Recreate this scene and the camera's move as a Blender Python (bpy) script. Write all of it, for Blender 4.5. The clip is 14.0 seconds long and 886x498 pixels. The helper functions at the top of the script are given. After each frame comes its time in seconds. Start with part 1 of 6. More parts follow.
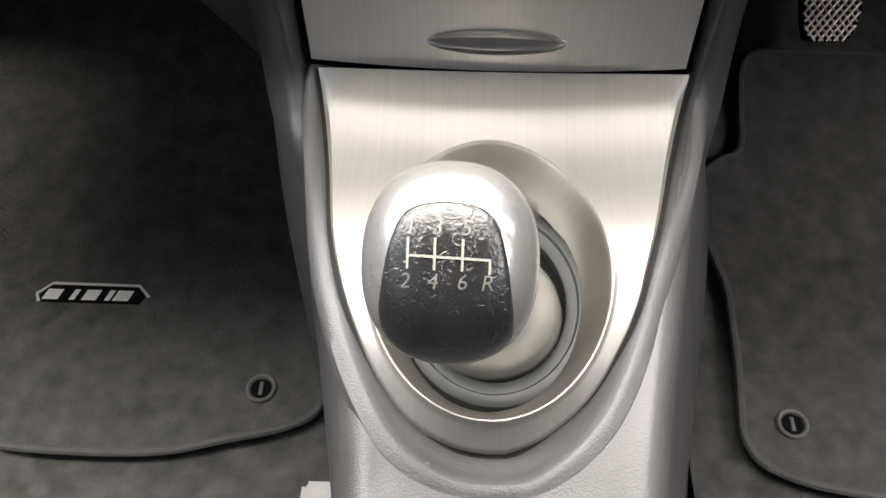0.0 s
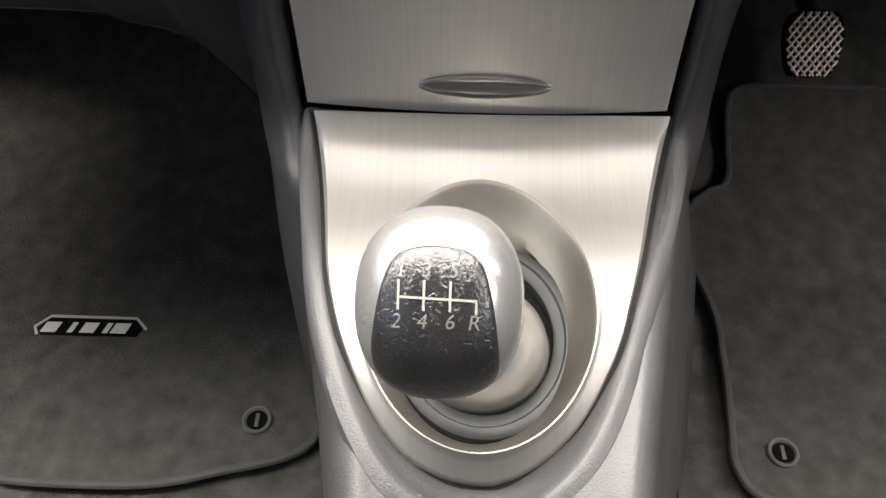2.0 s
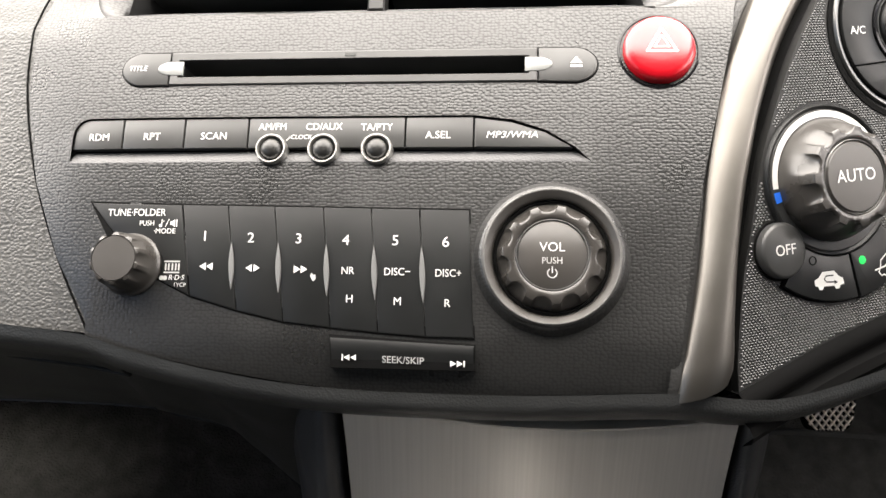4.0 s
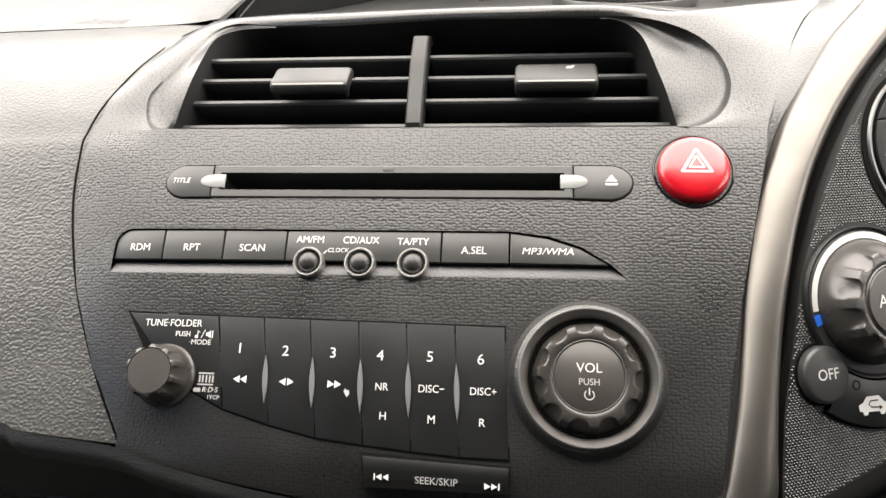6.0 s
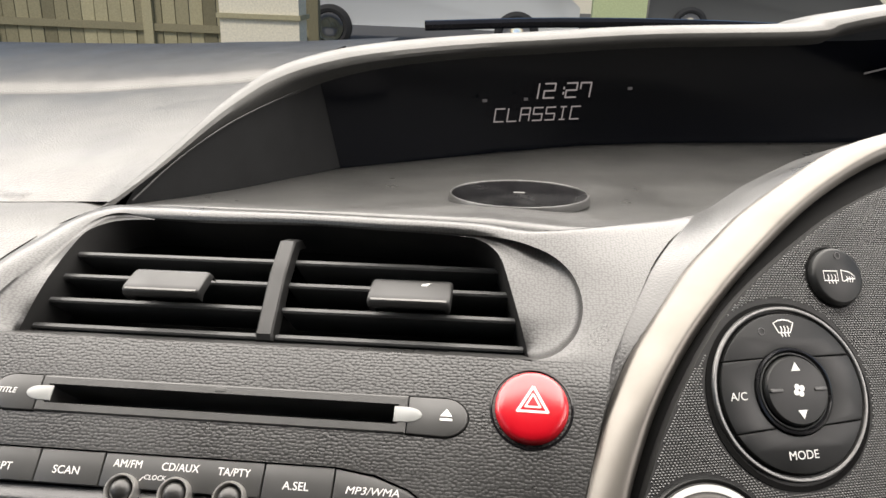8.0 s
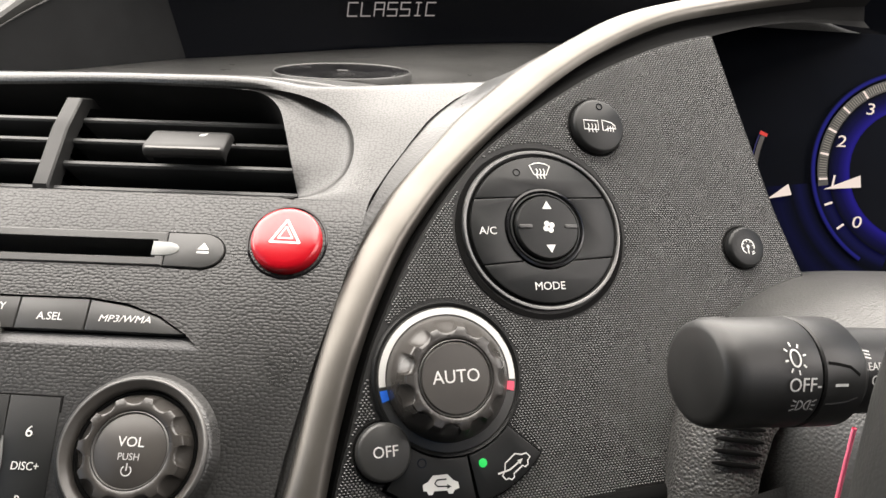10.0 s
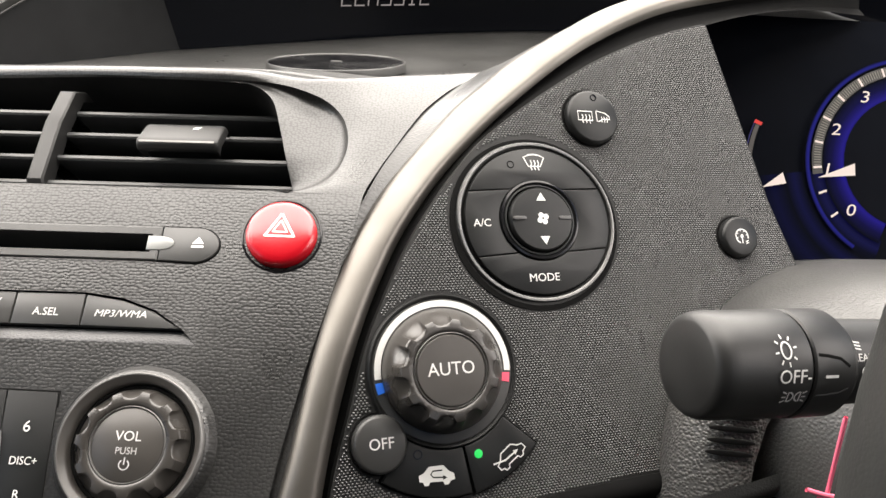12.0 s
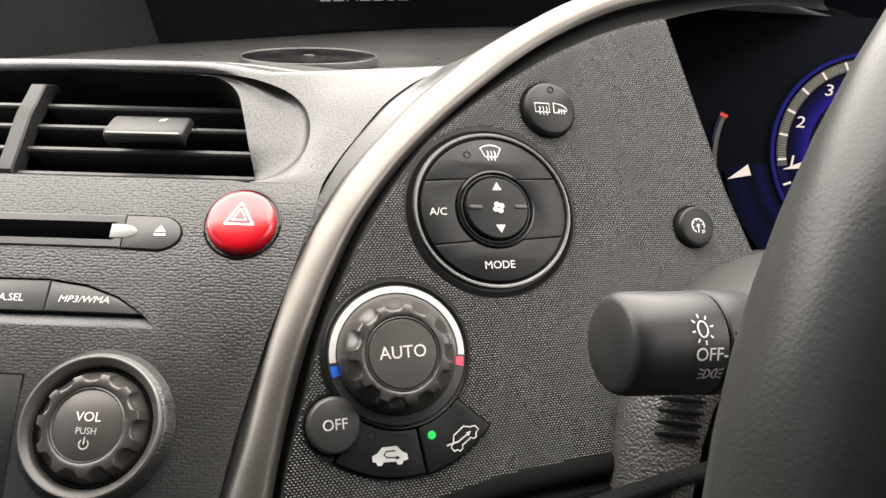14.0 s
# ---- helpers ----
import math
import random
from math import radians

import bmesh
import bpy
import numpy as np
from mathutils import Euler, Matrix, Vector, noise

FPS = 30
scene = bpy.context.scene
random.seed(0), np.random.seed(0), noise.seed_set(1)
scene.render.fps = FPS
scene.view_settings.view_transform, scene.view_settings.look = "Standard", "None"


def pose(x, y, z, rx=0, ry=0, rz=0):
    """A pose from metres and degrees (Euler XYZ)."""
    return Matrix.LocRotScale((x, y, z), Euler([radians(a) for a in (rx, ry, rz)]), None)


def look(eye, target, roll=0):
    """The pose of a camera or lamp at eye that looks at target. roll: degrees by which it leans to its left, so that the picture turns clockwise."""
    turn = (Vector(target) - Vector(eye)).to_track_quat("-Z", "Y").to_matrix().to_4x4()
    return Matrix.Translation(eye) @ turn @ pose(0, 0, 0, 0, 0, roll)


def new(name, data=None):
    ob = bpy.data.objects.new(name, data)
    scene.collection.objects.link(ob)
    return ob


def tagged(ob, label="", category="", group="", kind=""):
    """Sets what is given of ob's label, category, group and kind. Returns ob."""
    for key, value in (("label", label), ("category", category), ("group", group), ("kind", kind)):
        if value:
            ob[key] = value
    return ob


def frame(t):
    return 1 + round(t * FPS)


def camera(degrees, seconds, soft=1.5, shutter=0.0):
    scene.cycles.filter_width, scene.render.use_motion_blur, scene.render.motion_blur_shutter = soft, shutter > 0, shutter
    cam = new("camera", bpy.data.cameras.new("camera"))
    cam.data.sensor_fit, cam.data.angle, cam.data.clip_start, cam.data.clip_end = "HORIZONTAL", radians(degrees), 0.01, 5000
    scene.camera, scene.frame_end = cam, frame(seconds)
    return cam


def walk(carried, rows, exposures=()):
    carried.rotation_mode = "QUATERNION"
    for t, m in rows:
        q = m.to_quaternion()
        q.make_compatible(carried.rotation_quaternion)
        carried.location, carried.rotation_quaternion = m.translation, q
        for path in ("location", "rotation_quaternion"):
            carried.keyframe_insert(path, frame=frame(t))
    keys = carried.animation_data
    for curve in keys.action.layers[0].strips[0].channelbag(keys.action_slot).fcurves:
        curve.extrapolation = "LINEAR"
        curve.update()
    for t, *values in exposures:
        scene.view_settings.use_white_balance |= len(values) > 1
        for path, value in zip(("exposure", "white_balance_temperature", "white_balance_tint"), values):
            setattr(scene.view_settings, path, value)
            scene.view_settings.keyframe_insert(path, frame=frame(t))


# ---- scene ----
cam = camera(60.4, 14.0)
EXPOSURES = [(t, stops, 6900, 11) for t, stops in ((0, 0.95), (2.5, 1.0), (3.0, 1.4), (3.2, 1.7), (3.6, 1.7), (3.8, 1.0), (4.0, 0.45), (4.2, 0.0), (6.3, 0.0), (6.6, 0.0), (7.2, -0.15), (9.3, -0.15), (9.6, -0.15), (10.0, -0.1), (10.4, 0.0), (14.0, 0.0))]
PATH = [
    (0, (0.012, 0.025, 0.611), (-0.057, 1.19, -1.013), -1.3),
    (0.5, (0.013, 0.025, 0.611), (-0.044, 1.199, -1.007), -1.2),
    (1, (0.012, 0.023, 0.613), (-0.046, 1.203, -1.0), -1.1),
    (1.5, (0.014, 0.021, 0.616), (-0.049, 1.22, -0.983), -1.3),
    (2, (0.014, 0.022, 0.621), (-0.046, 1.245, -0.96), -1.1),
    (2.5, (0.013, 0.029, 0.636), (-0.065, 1.315, -0.894), -1.6),
    (3, (0.011, 0.04, 0.655), (-0.05, 1.489, -0.723), -0.6),
    (3.5, (0.008, 0.047, 0.672), (-0.074, 1.641, -0.533), -0.5),
    (3.8, (0.001, 0.056, 0.683), (-0.085, 1.709, -0.439), -0.2),
    (4, (-0.003, 0.06, 0.691), (-0.099, 1.732, -0.402), -0.4),
    (4.2, (-0.003, 0.062, 0.699), (-0.126, 1.748, -0.371), -0.7),
    (6.3, (-0.009, 0.069, 0.705), (-0.163, 1.839, -0.214), -0.4),
    (6.5, (-0.008, 0.072, 0.71), (-0.154, 1.839, -0.215), -0.2),
    (7, (0.009, 0.083, 0.728), (-0.158, 1.921, -0.042), 0.8),
    (7.2, (0.019, 0.09, 0.734), (-0.151, 1.955, 0.032), 1.5),
    (9.3, (0.083, 0.095, 0.728), (0.032, 2.003, 0.13), 3.2),
    (9.5, (0.095, 0.091, 0.717), (0.081, 1.988, 0.082), 3.4),
    (10, (0.111, 0.076, 0.704), (0.12, 1.931, -0.044), 3.6),
    (10.5, (0.112, 0.073, 0.703), (0.123, 1.917, -0.072), 3.4),
    (11, (0.111, 0.075, 0.703), (0.133, 1.918, -0.074), 3.6),
    (11.5, (0.111, 0.076, 0.705), (0.13, 1.917, -0.077), 3.4),
    (12, (0.112, 0.076, 0.706), (0.129, 1.918, -0.072), 3.3),
    (12.5, (0.112, 0.077, 0.707), (0.128, 1.917, -0.077), 3.2),
    (13, (0.112, 0.077, 0.708), (0.124, 1.918, -0.072), 3.1),
    (13.5, (0.113, 0.076, 0.706), (0.122, 1.916, -0.078), 3.1),
    (14, (0.128, 0.068, 0.707), (0.146, 1.906, -0.08), 3.3),
]
walk(cam, [(t, look(eye, target, roll)) for t, eye, target, roll in PATH], EXPOSURES)


# ---- light ----
world = bpy.data.worlds.new("overcast_sky")
scene.world = world
world.use_nodes = True
wn = world.node_tree.nodes
sky = wn.new("ShaderNodeTexSky")
sky.sky_type, sky.sun_disc = "NISHITA", False
sky.sun_elevation, sky.sun_rotation = radians(50), radians(203)
wn["Background"].inputs["Strength"].default_value = 0.15
world.node_tree.links.new(sky.outputs[0], wn["Background"].inputs["Color"])


def lamp(name, kind, energy, place, colour=(1, 1, 1), size=None):
    data = bpy.data.lights.new(name, kind)
    data.energy, data.color = energy, colour
    if size:
        data.shape, data.size, data.size_y = "RECTANGLE", size[0], size[1]
    ob = new(name, data)
    ob.matrix_world = place
    return ob


sun = lamp("sun", "SUN", 2.5, look((0, 0, 5), (0.3, 0.7, 4.1)), (1.0, 0.96, 0.9))
sun.data.angle = radians(14)
# daylight through the window openings
lamp("windscreen_light", "AREA", 29.0, look((-0.07, 0.49, 0.96), (-0.07, 0.12, 0.06)), (1.0, 0.965, 0.92), (1.2, 0.74))
lamp("side_window_light", "AREA", 4.2, look((-0.74, 0.36, 0.86), (-0.40, 0.20, 0.1)), (1.0, 0.97, 0.93), (0.34, 0.3))
lamp("side_window_light", "AREA", 4.0, look((0.79, 0.16, 0.88), (0.16, 0.36, 0.62)), (1.0, 0.94, 0.91), (0.5, 0.34))


# ---- materials ----
def material(name, colour, rough=0.5, metal=0.0, spec=0.5):
    m = bpy.data.materials.new(name)
    m.use_nodes = True
    b = m.node_tree.nodes["Principled BSDF"]
    b.inputs["Base Color"].default_value = (*colour, 1)
    b.inputs["Roughness"].default_value = rough
    b.inputs["Metallic"].default_value = metal
    b.inputs["Specular IOR Level"].default_value = spec
    return m


def node(m, kind, **values):
    n = m.node_tree.nodes.new(kind)
    for key, value in values.items():
        n.inputs[key].default_value = value
    return n


def link(m, a, b):
    m.node_tree.links.new(a, b)


def coords(m, scale=(1, 1, 1)):
    c = m.node_tree.nodes.new("ShaderNodeTexCoord")
    s = node(m, "ShaderNodeMapping", Scale=scale)
    link(m, c.outputs["Object"], s.inputs["Vector"])
    return s.outputs["Vector"]


def bump(m, height, strength, distance, before=None):
    b = node(m, "ShaderNodeBump", Strength=strength, Distance=distance)
    link(m, height, b.inputs["Height"])
    if before:
        link(m, before, b.inputs["Normal"])
    link(m, b.outputs["Normal"], m.node_tree.nodes["Principled BSDF"].inputs["Normal"])
    return b.outputs["Normal"]


def ramp(m, value, stops):
    r = m.node_tree.nodes.new("ShaderNodeValToRGB")
    while len(r.color_ramp.elements) < len(stops):
        r.color_ramp.elements.new(0.5)
    for e, (at, c) in zip(r.color_ramp.elements, stops):
        e.position, e.color = at, (*c, 1) if len(c) == 3 else c
    link(m, value, r.inputs["Fac"])
    return r.outputs["Color"]


def mottled(m, low, high, scale, detail=4):
    n = node(m, "ShaderNodeTexNoise", Scale=scale, Detail=detail)
    link(m, coords(m), n.inputs["Vector"])
    link(m, ramp(m, n.outputs["Fac"], ((0.3, low), (0.7, high))), m.node_tree.nodes["Principled BSDF"].inputs["Base Color"])
    return n


def rough_wear(m, low, high, scale):
    n = node(m, "ShaderNodeTexNoise", Scale=scale, Detail=5.0)
    link(m, coords(m), n.inputs["Vector"])
    r = node(m, "ShaderNodeMapRange")
    r.inputs["From Min"].default_value, r.inputs["From Max"].default_value = 0.3, 0.7
    r.inputs["To Min"].default_value, r.inputs["To Max"].default_value = low, high
    link(m, n.outputs["Fac"], r.inputs["Value"])
    link(m, r.outputs["Result"], m.node_tree.nodes["Principled BSDF"].inputs["Roughness"])


def grained(name, low, high, rough=0.5, cell=1.5, depth=0.00022, spec=0.4, flat=False):
    """Moulded plastic with a leather grain: pebbles of about cell millimetres."""
    m = material(name, low, rough, 0, spec)
    mottled(m, low, high, 35.0)
    warp = node(m, "ShaderNodeTexNoise", Scale=250.0, Detail=2.0)
    link(m, coords(m), warp.inputs["Vector"])
    mix = node(m, "ShaderNodeMix")
    mix.data_type = "VECTOR"
    mix.inputs["Factor"].default_value = 0.0003
    link(m, coords(m, (1.0, 1.22, 1.22)), mix.inputs["A"])
    link(m, warp.outputs["Color"], mix.inputs["B"])
    v = node(m, "ShaderNodeTexVoronoi", Scale=1000.0 / cell)
    v.feature = "F1"
    if flat:
        v.voronoi_dimensions = "2D"
        v.inputs["Randomness"].default_value = 0.62
    link(m, mix.outputs["Result"], v.inputs["Vector"])
    inv = ramp(m, v.outputs["Distance"], ((0.0, (1, 1, 1)), (0.22, (0.9, 0.9, 0.9)), (0.38, (0.68, 0.68, 0.68)), (0.52, (0.36, 0.36, 0.36)), (0.7, (0, 0, 0))))
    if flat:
        # lower specular in the grooves stands in for the shade between pebbles
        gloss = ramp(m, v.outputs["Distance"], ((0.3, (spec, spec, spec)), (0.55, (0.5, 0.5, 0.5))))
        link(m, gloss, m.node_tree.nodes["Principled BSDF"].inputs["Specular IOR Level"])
    fine = node(m, "ShaderNodeTexNoise", Scale=2500.0, Detail=2.0)
    link(m, coords(m), fine.inputs["Vector"])
    first = bump(m, inv, 0.8, depth)
    bump(m, fine.outputs["Fac"], 0.25, 0.00006, first)
    rough_wear(m, rough - 0.06, rough + 0.08, 22.0)
    return m


def fine_plastic(name, colour, rough=0.45, spec=0.5, bumpiness=0.3):
    """Satin plastic with a faint spark-eroded texture and a little dust."""
    m = material(name, colour, rough, 0, spec)
    mottled(m, tuple(c * 0.88 for c in colour), tuple(c * 1.12 for c in colour), 60.0)
    n = node(m, "ShaderNodeTexNoise", Scale=3500.0, Detail=2.0)
    link(m, coords(m), n.inputs["Vector"])
    bump(m, n.outputs["Fac"], bumpiness, 0.00005)
    rough_wear(m, rough - 0.07, rough + 0.1, 40.0)
    return m


def brushed(name, low, high, rough=0.32, along=(900, 12, 12), depth=0.00004, metal=0.85):
    """Metallic paint with fine brush lines that run down the part."""
    m = material(name, low, rough, metal, 0.5)
    n = node(m, "ShaderNodeTexNoise", Scale=1.0, Detail=6.0)
    link(m, coords(m, along), n.inputs["Vector"])
    link(m, ramp(m, n.outputs["Fac"], ((0.3, low), (0.7, high))), m.node_tree.nodes["Principled BSDF"].inputs["Base Color"])
    bump(m, n.outputs["Fac"], 0.35, depth)
    wear = node(m, "ShaderNodeTexNoise", Scale=18.0, Detail=5.0)
    link(m, coords(m), wear.inputs["Vector"])
    r = node(m, "ShaderNodeMapRange")
    r.inputs["To Min"].default_value, r.inputs["To Max"].default_value = rough - 0.08, rough + 0.12
    link(m, wear.outputs["Fac"], r.inputs["Value"])
    link(m, r.outputs["Result"], m.node_tree.nodes["Principled BSDF"].inputs["Roughness"])
    return m


def carpet(name, low, high, scale=900.0):
    m = material(name, low, 0.95, 0, 0.1)
    mottled(m, low, high, 55.0, 10)
    n = node(m, "ShaderNodeTexNoise", Scale=scale, Detail=4.0)
    link(m, coords(m), n.inputs["Vector"])
    bump(m, n.outputs["Fac"], 1.0, 0.0026)
    return m


def emitting(name, colour, strength):
    m = material(name, (0.02, 0.02, 0.02), 0.8, 0, 0.05)
    b = m.node_tree.nodes["Principled BSDF"]
    b.inputs["Emission Color"].default_value = (*colour, 1)
    b.inputs["Emission Strength"].default_value = strength
    return m


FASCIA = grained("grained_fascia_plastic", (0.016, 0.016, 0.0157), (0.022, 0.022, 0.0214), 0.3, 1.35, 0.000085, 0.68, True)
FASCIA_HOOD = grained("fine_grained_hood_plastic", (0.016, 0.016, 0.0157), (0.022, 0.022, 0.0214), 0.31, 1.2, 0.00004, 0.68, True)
FASCIA_ROUND = grained("grained_hood_plastic", (0.017, 0.017, 0.0167), (0.023, 0.023, 0.0224), 0.31, 1.35, 0.00007, 0.66)
PAD = grained("grained_dashboard_plastic", (0.037, 0.0362, 0.034), (0.050, 0.049, 0.0455), 0.4, 1.35, 0.00018, 0.6)
HOOD = grained("soft_dark_hood_plastic", (0.042, 0.042, 0.0405), (0.056, 0.056, 0.054), 0.5, 1.5, 0.00008, 0.4)
SHELF = grained("fine_grained_shelf_plastic", (0.027, 0.027, 0.0265), (0.036, 0.036, 0.035), 0.32, 0.8, 0.00008, 0.55)
LOWER = grained("dark_lower_dash_plastic", (0.024, 0.025, 0.025), (0.034, 0.035, 0.0345), 0.42, 0.9, 0.00008, 0.45)
CONSOLE = grained("grey_console_plastic", (0.044, 0.044, 0.0455), (0.06, 0.06, 0.062), 0.44, 1.0, 0.00007, 0.5)
COLUMN = grained("grained_column_plastic", (0.042, 0.042, 0.041), (0.056, 0.056, 0.054), 0.38, 1.3, 0.00012, 0.5)
# the column's plastic with coarser grain, lightened for light missing on the cover
COVER = grained("lightened_coarse_cover_plastic", (0.06, 0.059, 0.057), (0.08, 0.079, 0.076), 0.38, 1.4, 0.0004, 0.55)
BUTTON = fine_plastic("satin_black_button_plastic", (0.011, 0.0115, 0.0115), 0.4, 0.28)
BUTTON_GREY = fine_plastic("satin_grey_button_plastic", (0.04, 0.04, 0.039), 0.38, 0.5)
DIAL = fine_plastic("brown_black_dial_plastic", (0.036, 0.033, 0.030), 0.3, 0.6)
CAP = fine_plastic("brown_grey_cap_plastic", (0.05, 0.046, 0.042), 0.36, 0.5)
KNOB = fine_plastic("rubbery_knob_plastic", (0.020, 0.0195, 0.0185), 0.36, 0.5)
STALK = fine_plastic("satin_stalk_plastic", (0.013, 0.013, 0.0128), 0.42, 0.42, 0.4)
RIM_GREY = brushed("grey_ring_paint", (0.13, 0.13, 0.128), (0.17, 0.17, 0.166), 0.32, (40, 40, 40), 0.00001)
SLAT = fine_plastic("satin_vent_plastic", (0.022, 0.0225, 0.023), 0.38, 0.45)
LOUVRE = fine_plastic("grey_louvre_plastic", (0.034, 0.035, 0.0355), 0.38, 0.4)
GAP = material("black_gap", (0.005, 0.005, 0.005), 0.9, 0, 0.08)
GLOSS = fine_plastic("glossy_black_plastic", (0.009, 0.009, 0.010), 0.14, 0.35, 0.05)
# dots and base are one moulding; the darker base paints the shade between dots
DIAMOND = fine_plastic("lit_dot_plastic", (0.06, 0.06, 0.0588), 0.28, 1.0, 0.05)
DOT_BASE = fine_plastic("shaded_panel_plastic", (0.013, 0.013, 0.0127), 0.55, 0.3, 0.1)
BAND = brushed("champagne_metallic_paint", (0.118, 0.110, 0.099), (0.138, 0.129, 0.117), 0.36, (60, 60, 60), 0.00001)
TRAY = brushed("brushed_silver_panel", (0.290, 0.280, 0.263), (0.322, 0.311, 0.293), 0.42, (700, 9, 9), 0.000016, 0.6)
# the drawer's copy of the silver is lightened for light it lacks
FRONT = brushed("lightened_silver_front", (0.64, 0.61, 0.568), (0.72, 0.688, 0.645), 0.38, (700, 9, 9), 0.000035, 0.55)
SATIN = brushed("satin_silver_paint", (0.50, 0.49, 0.47), (0.56, 0.55, 0.53), 0.28, (40, 40, 40), 0.00001)
SILVER = brushed("silver_knob_paint", (0.38, 0.378, 0.373), (0.43, 0.428, 0.422), 0.24, (40, 40, 40), 0.00001, 0.75)
# the plate's silver darkened to paint in the shade inside the bowl
BOWL = brushed("shaded_silver_bowl", (0.13, 0.123, 0.11), (0.16, 0.153, 0.138), 0.5, (60, 60, 60), 0.00001, 0.9)
TAB = fine_plastic("soft_black_tab_plastic", (0.011, 0.011, 0.011), 0.45, 0.4)
PEWTER = brushed("dull_pewter_paint", (0.16, 0.157, 0.153), (0.19, 0.187, 0.182), 0.46, (50, 50, 50), 0.00001, 0.8)
RING_GREY = fine_plastic("grey_ring_plastic", (0.023, 0.025, 0.025), 0.45, 0.25)
CHROME = material("bright_chrome", (0.8, 0.8, 0.8), 0.12, 1.0)
PRINT = material("white_print", (0.64, 0.64, 0.62), 0.5)
PRINT_DIM = material("worn_grey_print", (0.42, 0.42, 0.41), 0.55)
PRINT_BLUE = material("blue_print", (0.02, 0.16, 0.75), 0.4)
PRINT_RED = material("pink_red_print", (0.75, 0.08, 0.14), 0.4)
LENS = material("pale_light_guide", (0.22, 0.225, 0.22), 0.3)
SLIVER = material("grey_light_guide", (0.15, 0.152, 0.15), 0.3)
RED = material("translucent_red_plastic", (0.40, 0.003, 0.010), 0.24)
RED.node_tree.nodes["Principled BSDF"].inputs["Coat Weight"].default_value = 0.6
RED.node_tree.nodes["Principled BSDF"].inputs["Coat Roughness"].default_value = 0.22
RED.node_tree.nodes["Principled BSDF"].inputs["Subsurface Weight"].default_value = 0.0
LEATHER = grained("worn_black_leather", (0.010, 0.010, 0.010), (0.019, 0.019, 0.019), 0.28, 0.9, 0.00004, 0.8)
scuff = node(LEATHER, "ShaderNodeTexNoise", Scale=420.0, Detail=6.0)
scuff.inputs["Distortion"].default_value = 1.6
link(LEATHER, coords(LEATHER, (1.0, 0.6, 0.6)), scuff.inputs["Vector"])
bump(LEATHER, ramp(LEATHER, scuff.outputs["Fac"], ((0.35, (0, 0, 0)), (0.48, (1, 1, 1)), (0.6, (0.8, 0.8, 0.8)))), 0.6, 0.00022, [k.from_socket for k in LEATHER.node_tree.links if k.to_socket.name == "Normal" and k.to_node.type == "BSDF_PRINCIPLED"][0])
WHEEL = grained("dark_wheel_leather", (0.02, 0.0205, 0.02), (0.028, 0.0285, 0.0275), 0.36, 0.9, 0.00002)
CARPET = carpet("dark_grey_carpet", (0.07, 0.07, 0.066), (0.14, 0.14, 0.134))
MAT = carpet("black_velour_mat", (0.060, 0.061, 0.058), (0.110, 0.110, 0.104), 420.0)
PIPING = fine_plastic("grey_mat_piping", (0.085, 0.085, 0.083), 0.7, 0.2, 0.6)
SCREEN = material("dark_display_glass", (0.003, 0.0035, 0.005), 0.1, 0, 0.1)
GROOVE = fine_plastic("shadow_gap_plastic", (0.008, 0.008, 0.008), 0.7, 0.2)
DIGITS = emitting("white_display_segments", (0.95, 0.86, 0.88), 0.3)
DIGITS_DIM = emitting("dim_display_segments", (0.7, 0.66, 0.7), 0.1)
DIAL_WHITE = emitting("lit_dial_marks", (1.0, 0.86, 0.80), 0.9)
DIAL_RED = emitting("red_dial_mark", (0.9, 0.05, 0.04), 0.8)
LED = emitting("green_indicator", (0.02, 0.95, 0.18), 0.9)
PINK = material("pink_cord", (0.85, 0.16, 0.26), 0.6)
LINER = fine_plastic("grey_cloth_liner", (0.055, 0.055, 0.053), 0.9, 0.1, 1.0)
METAL = brushed("worn_pedal_metal", (0.30, 0.265, 0.225), (0.42, 0.375, 0.32), 0.35, (40, 40, 40))


# ---- mesh helpers (local units: millimetres on a panel) ----
MM = 0.001


def basis(o, u, v, n):
    m = Matrix((u, v, n)).transposed().to_4x4()
    m.translation = o
    return m


def part(name, bm, mat, parent=None, label="", smooth=True, place=None):
    """One mesh object from a bmesh, under a thing or a part."""
    mesh = bpy.data.meshes.new(name)
    bmesh.ops.recalc_face_normals(bm, faces=bm.faces)
    bm.to_mesh(mesh)
    bm.free()
    mesh.materials.append(mat)
    if smooth:
        for p in mesh.polygons:
            p.use_smooth = True
        mesh.set_sharp_from_angle(angle=radians(38))
    ob = new(name, mesh)
    if parent:
        ob.parent = parent
    if place is not None:
        ob.matrix_basis = place
    if label:
        ob["label"] = label
    return ob


def thing(name, label, category, place=None, group="", kind=""):
    ob = new(name)
    ob.empty_display_size = 0.01
    if place is not None:
        ob.matrix_basis = place
    return tagged(ob, label, category, group, kind)


def at(u, v, h=0.0, turn=0.0, su=1.0, sv=1.0):
    """A place on a panel, in millimetres, turned by degrees in its plane and stretched a little."""
    return Matrix.Translation((u * MM, v * MM, h * MM)) @ Matrix.Rotation(radians(turn), 4, "Z") @ Matrix.Diagonal((su, sv, 1, 1))


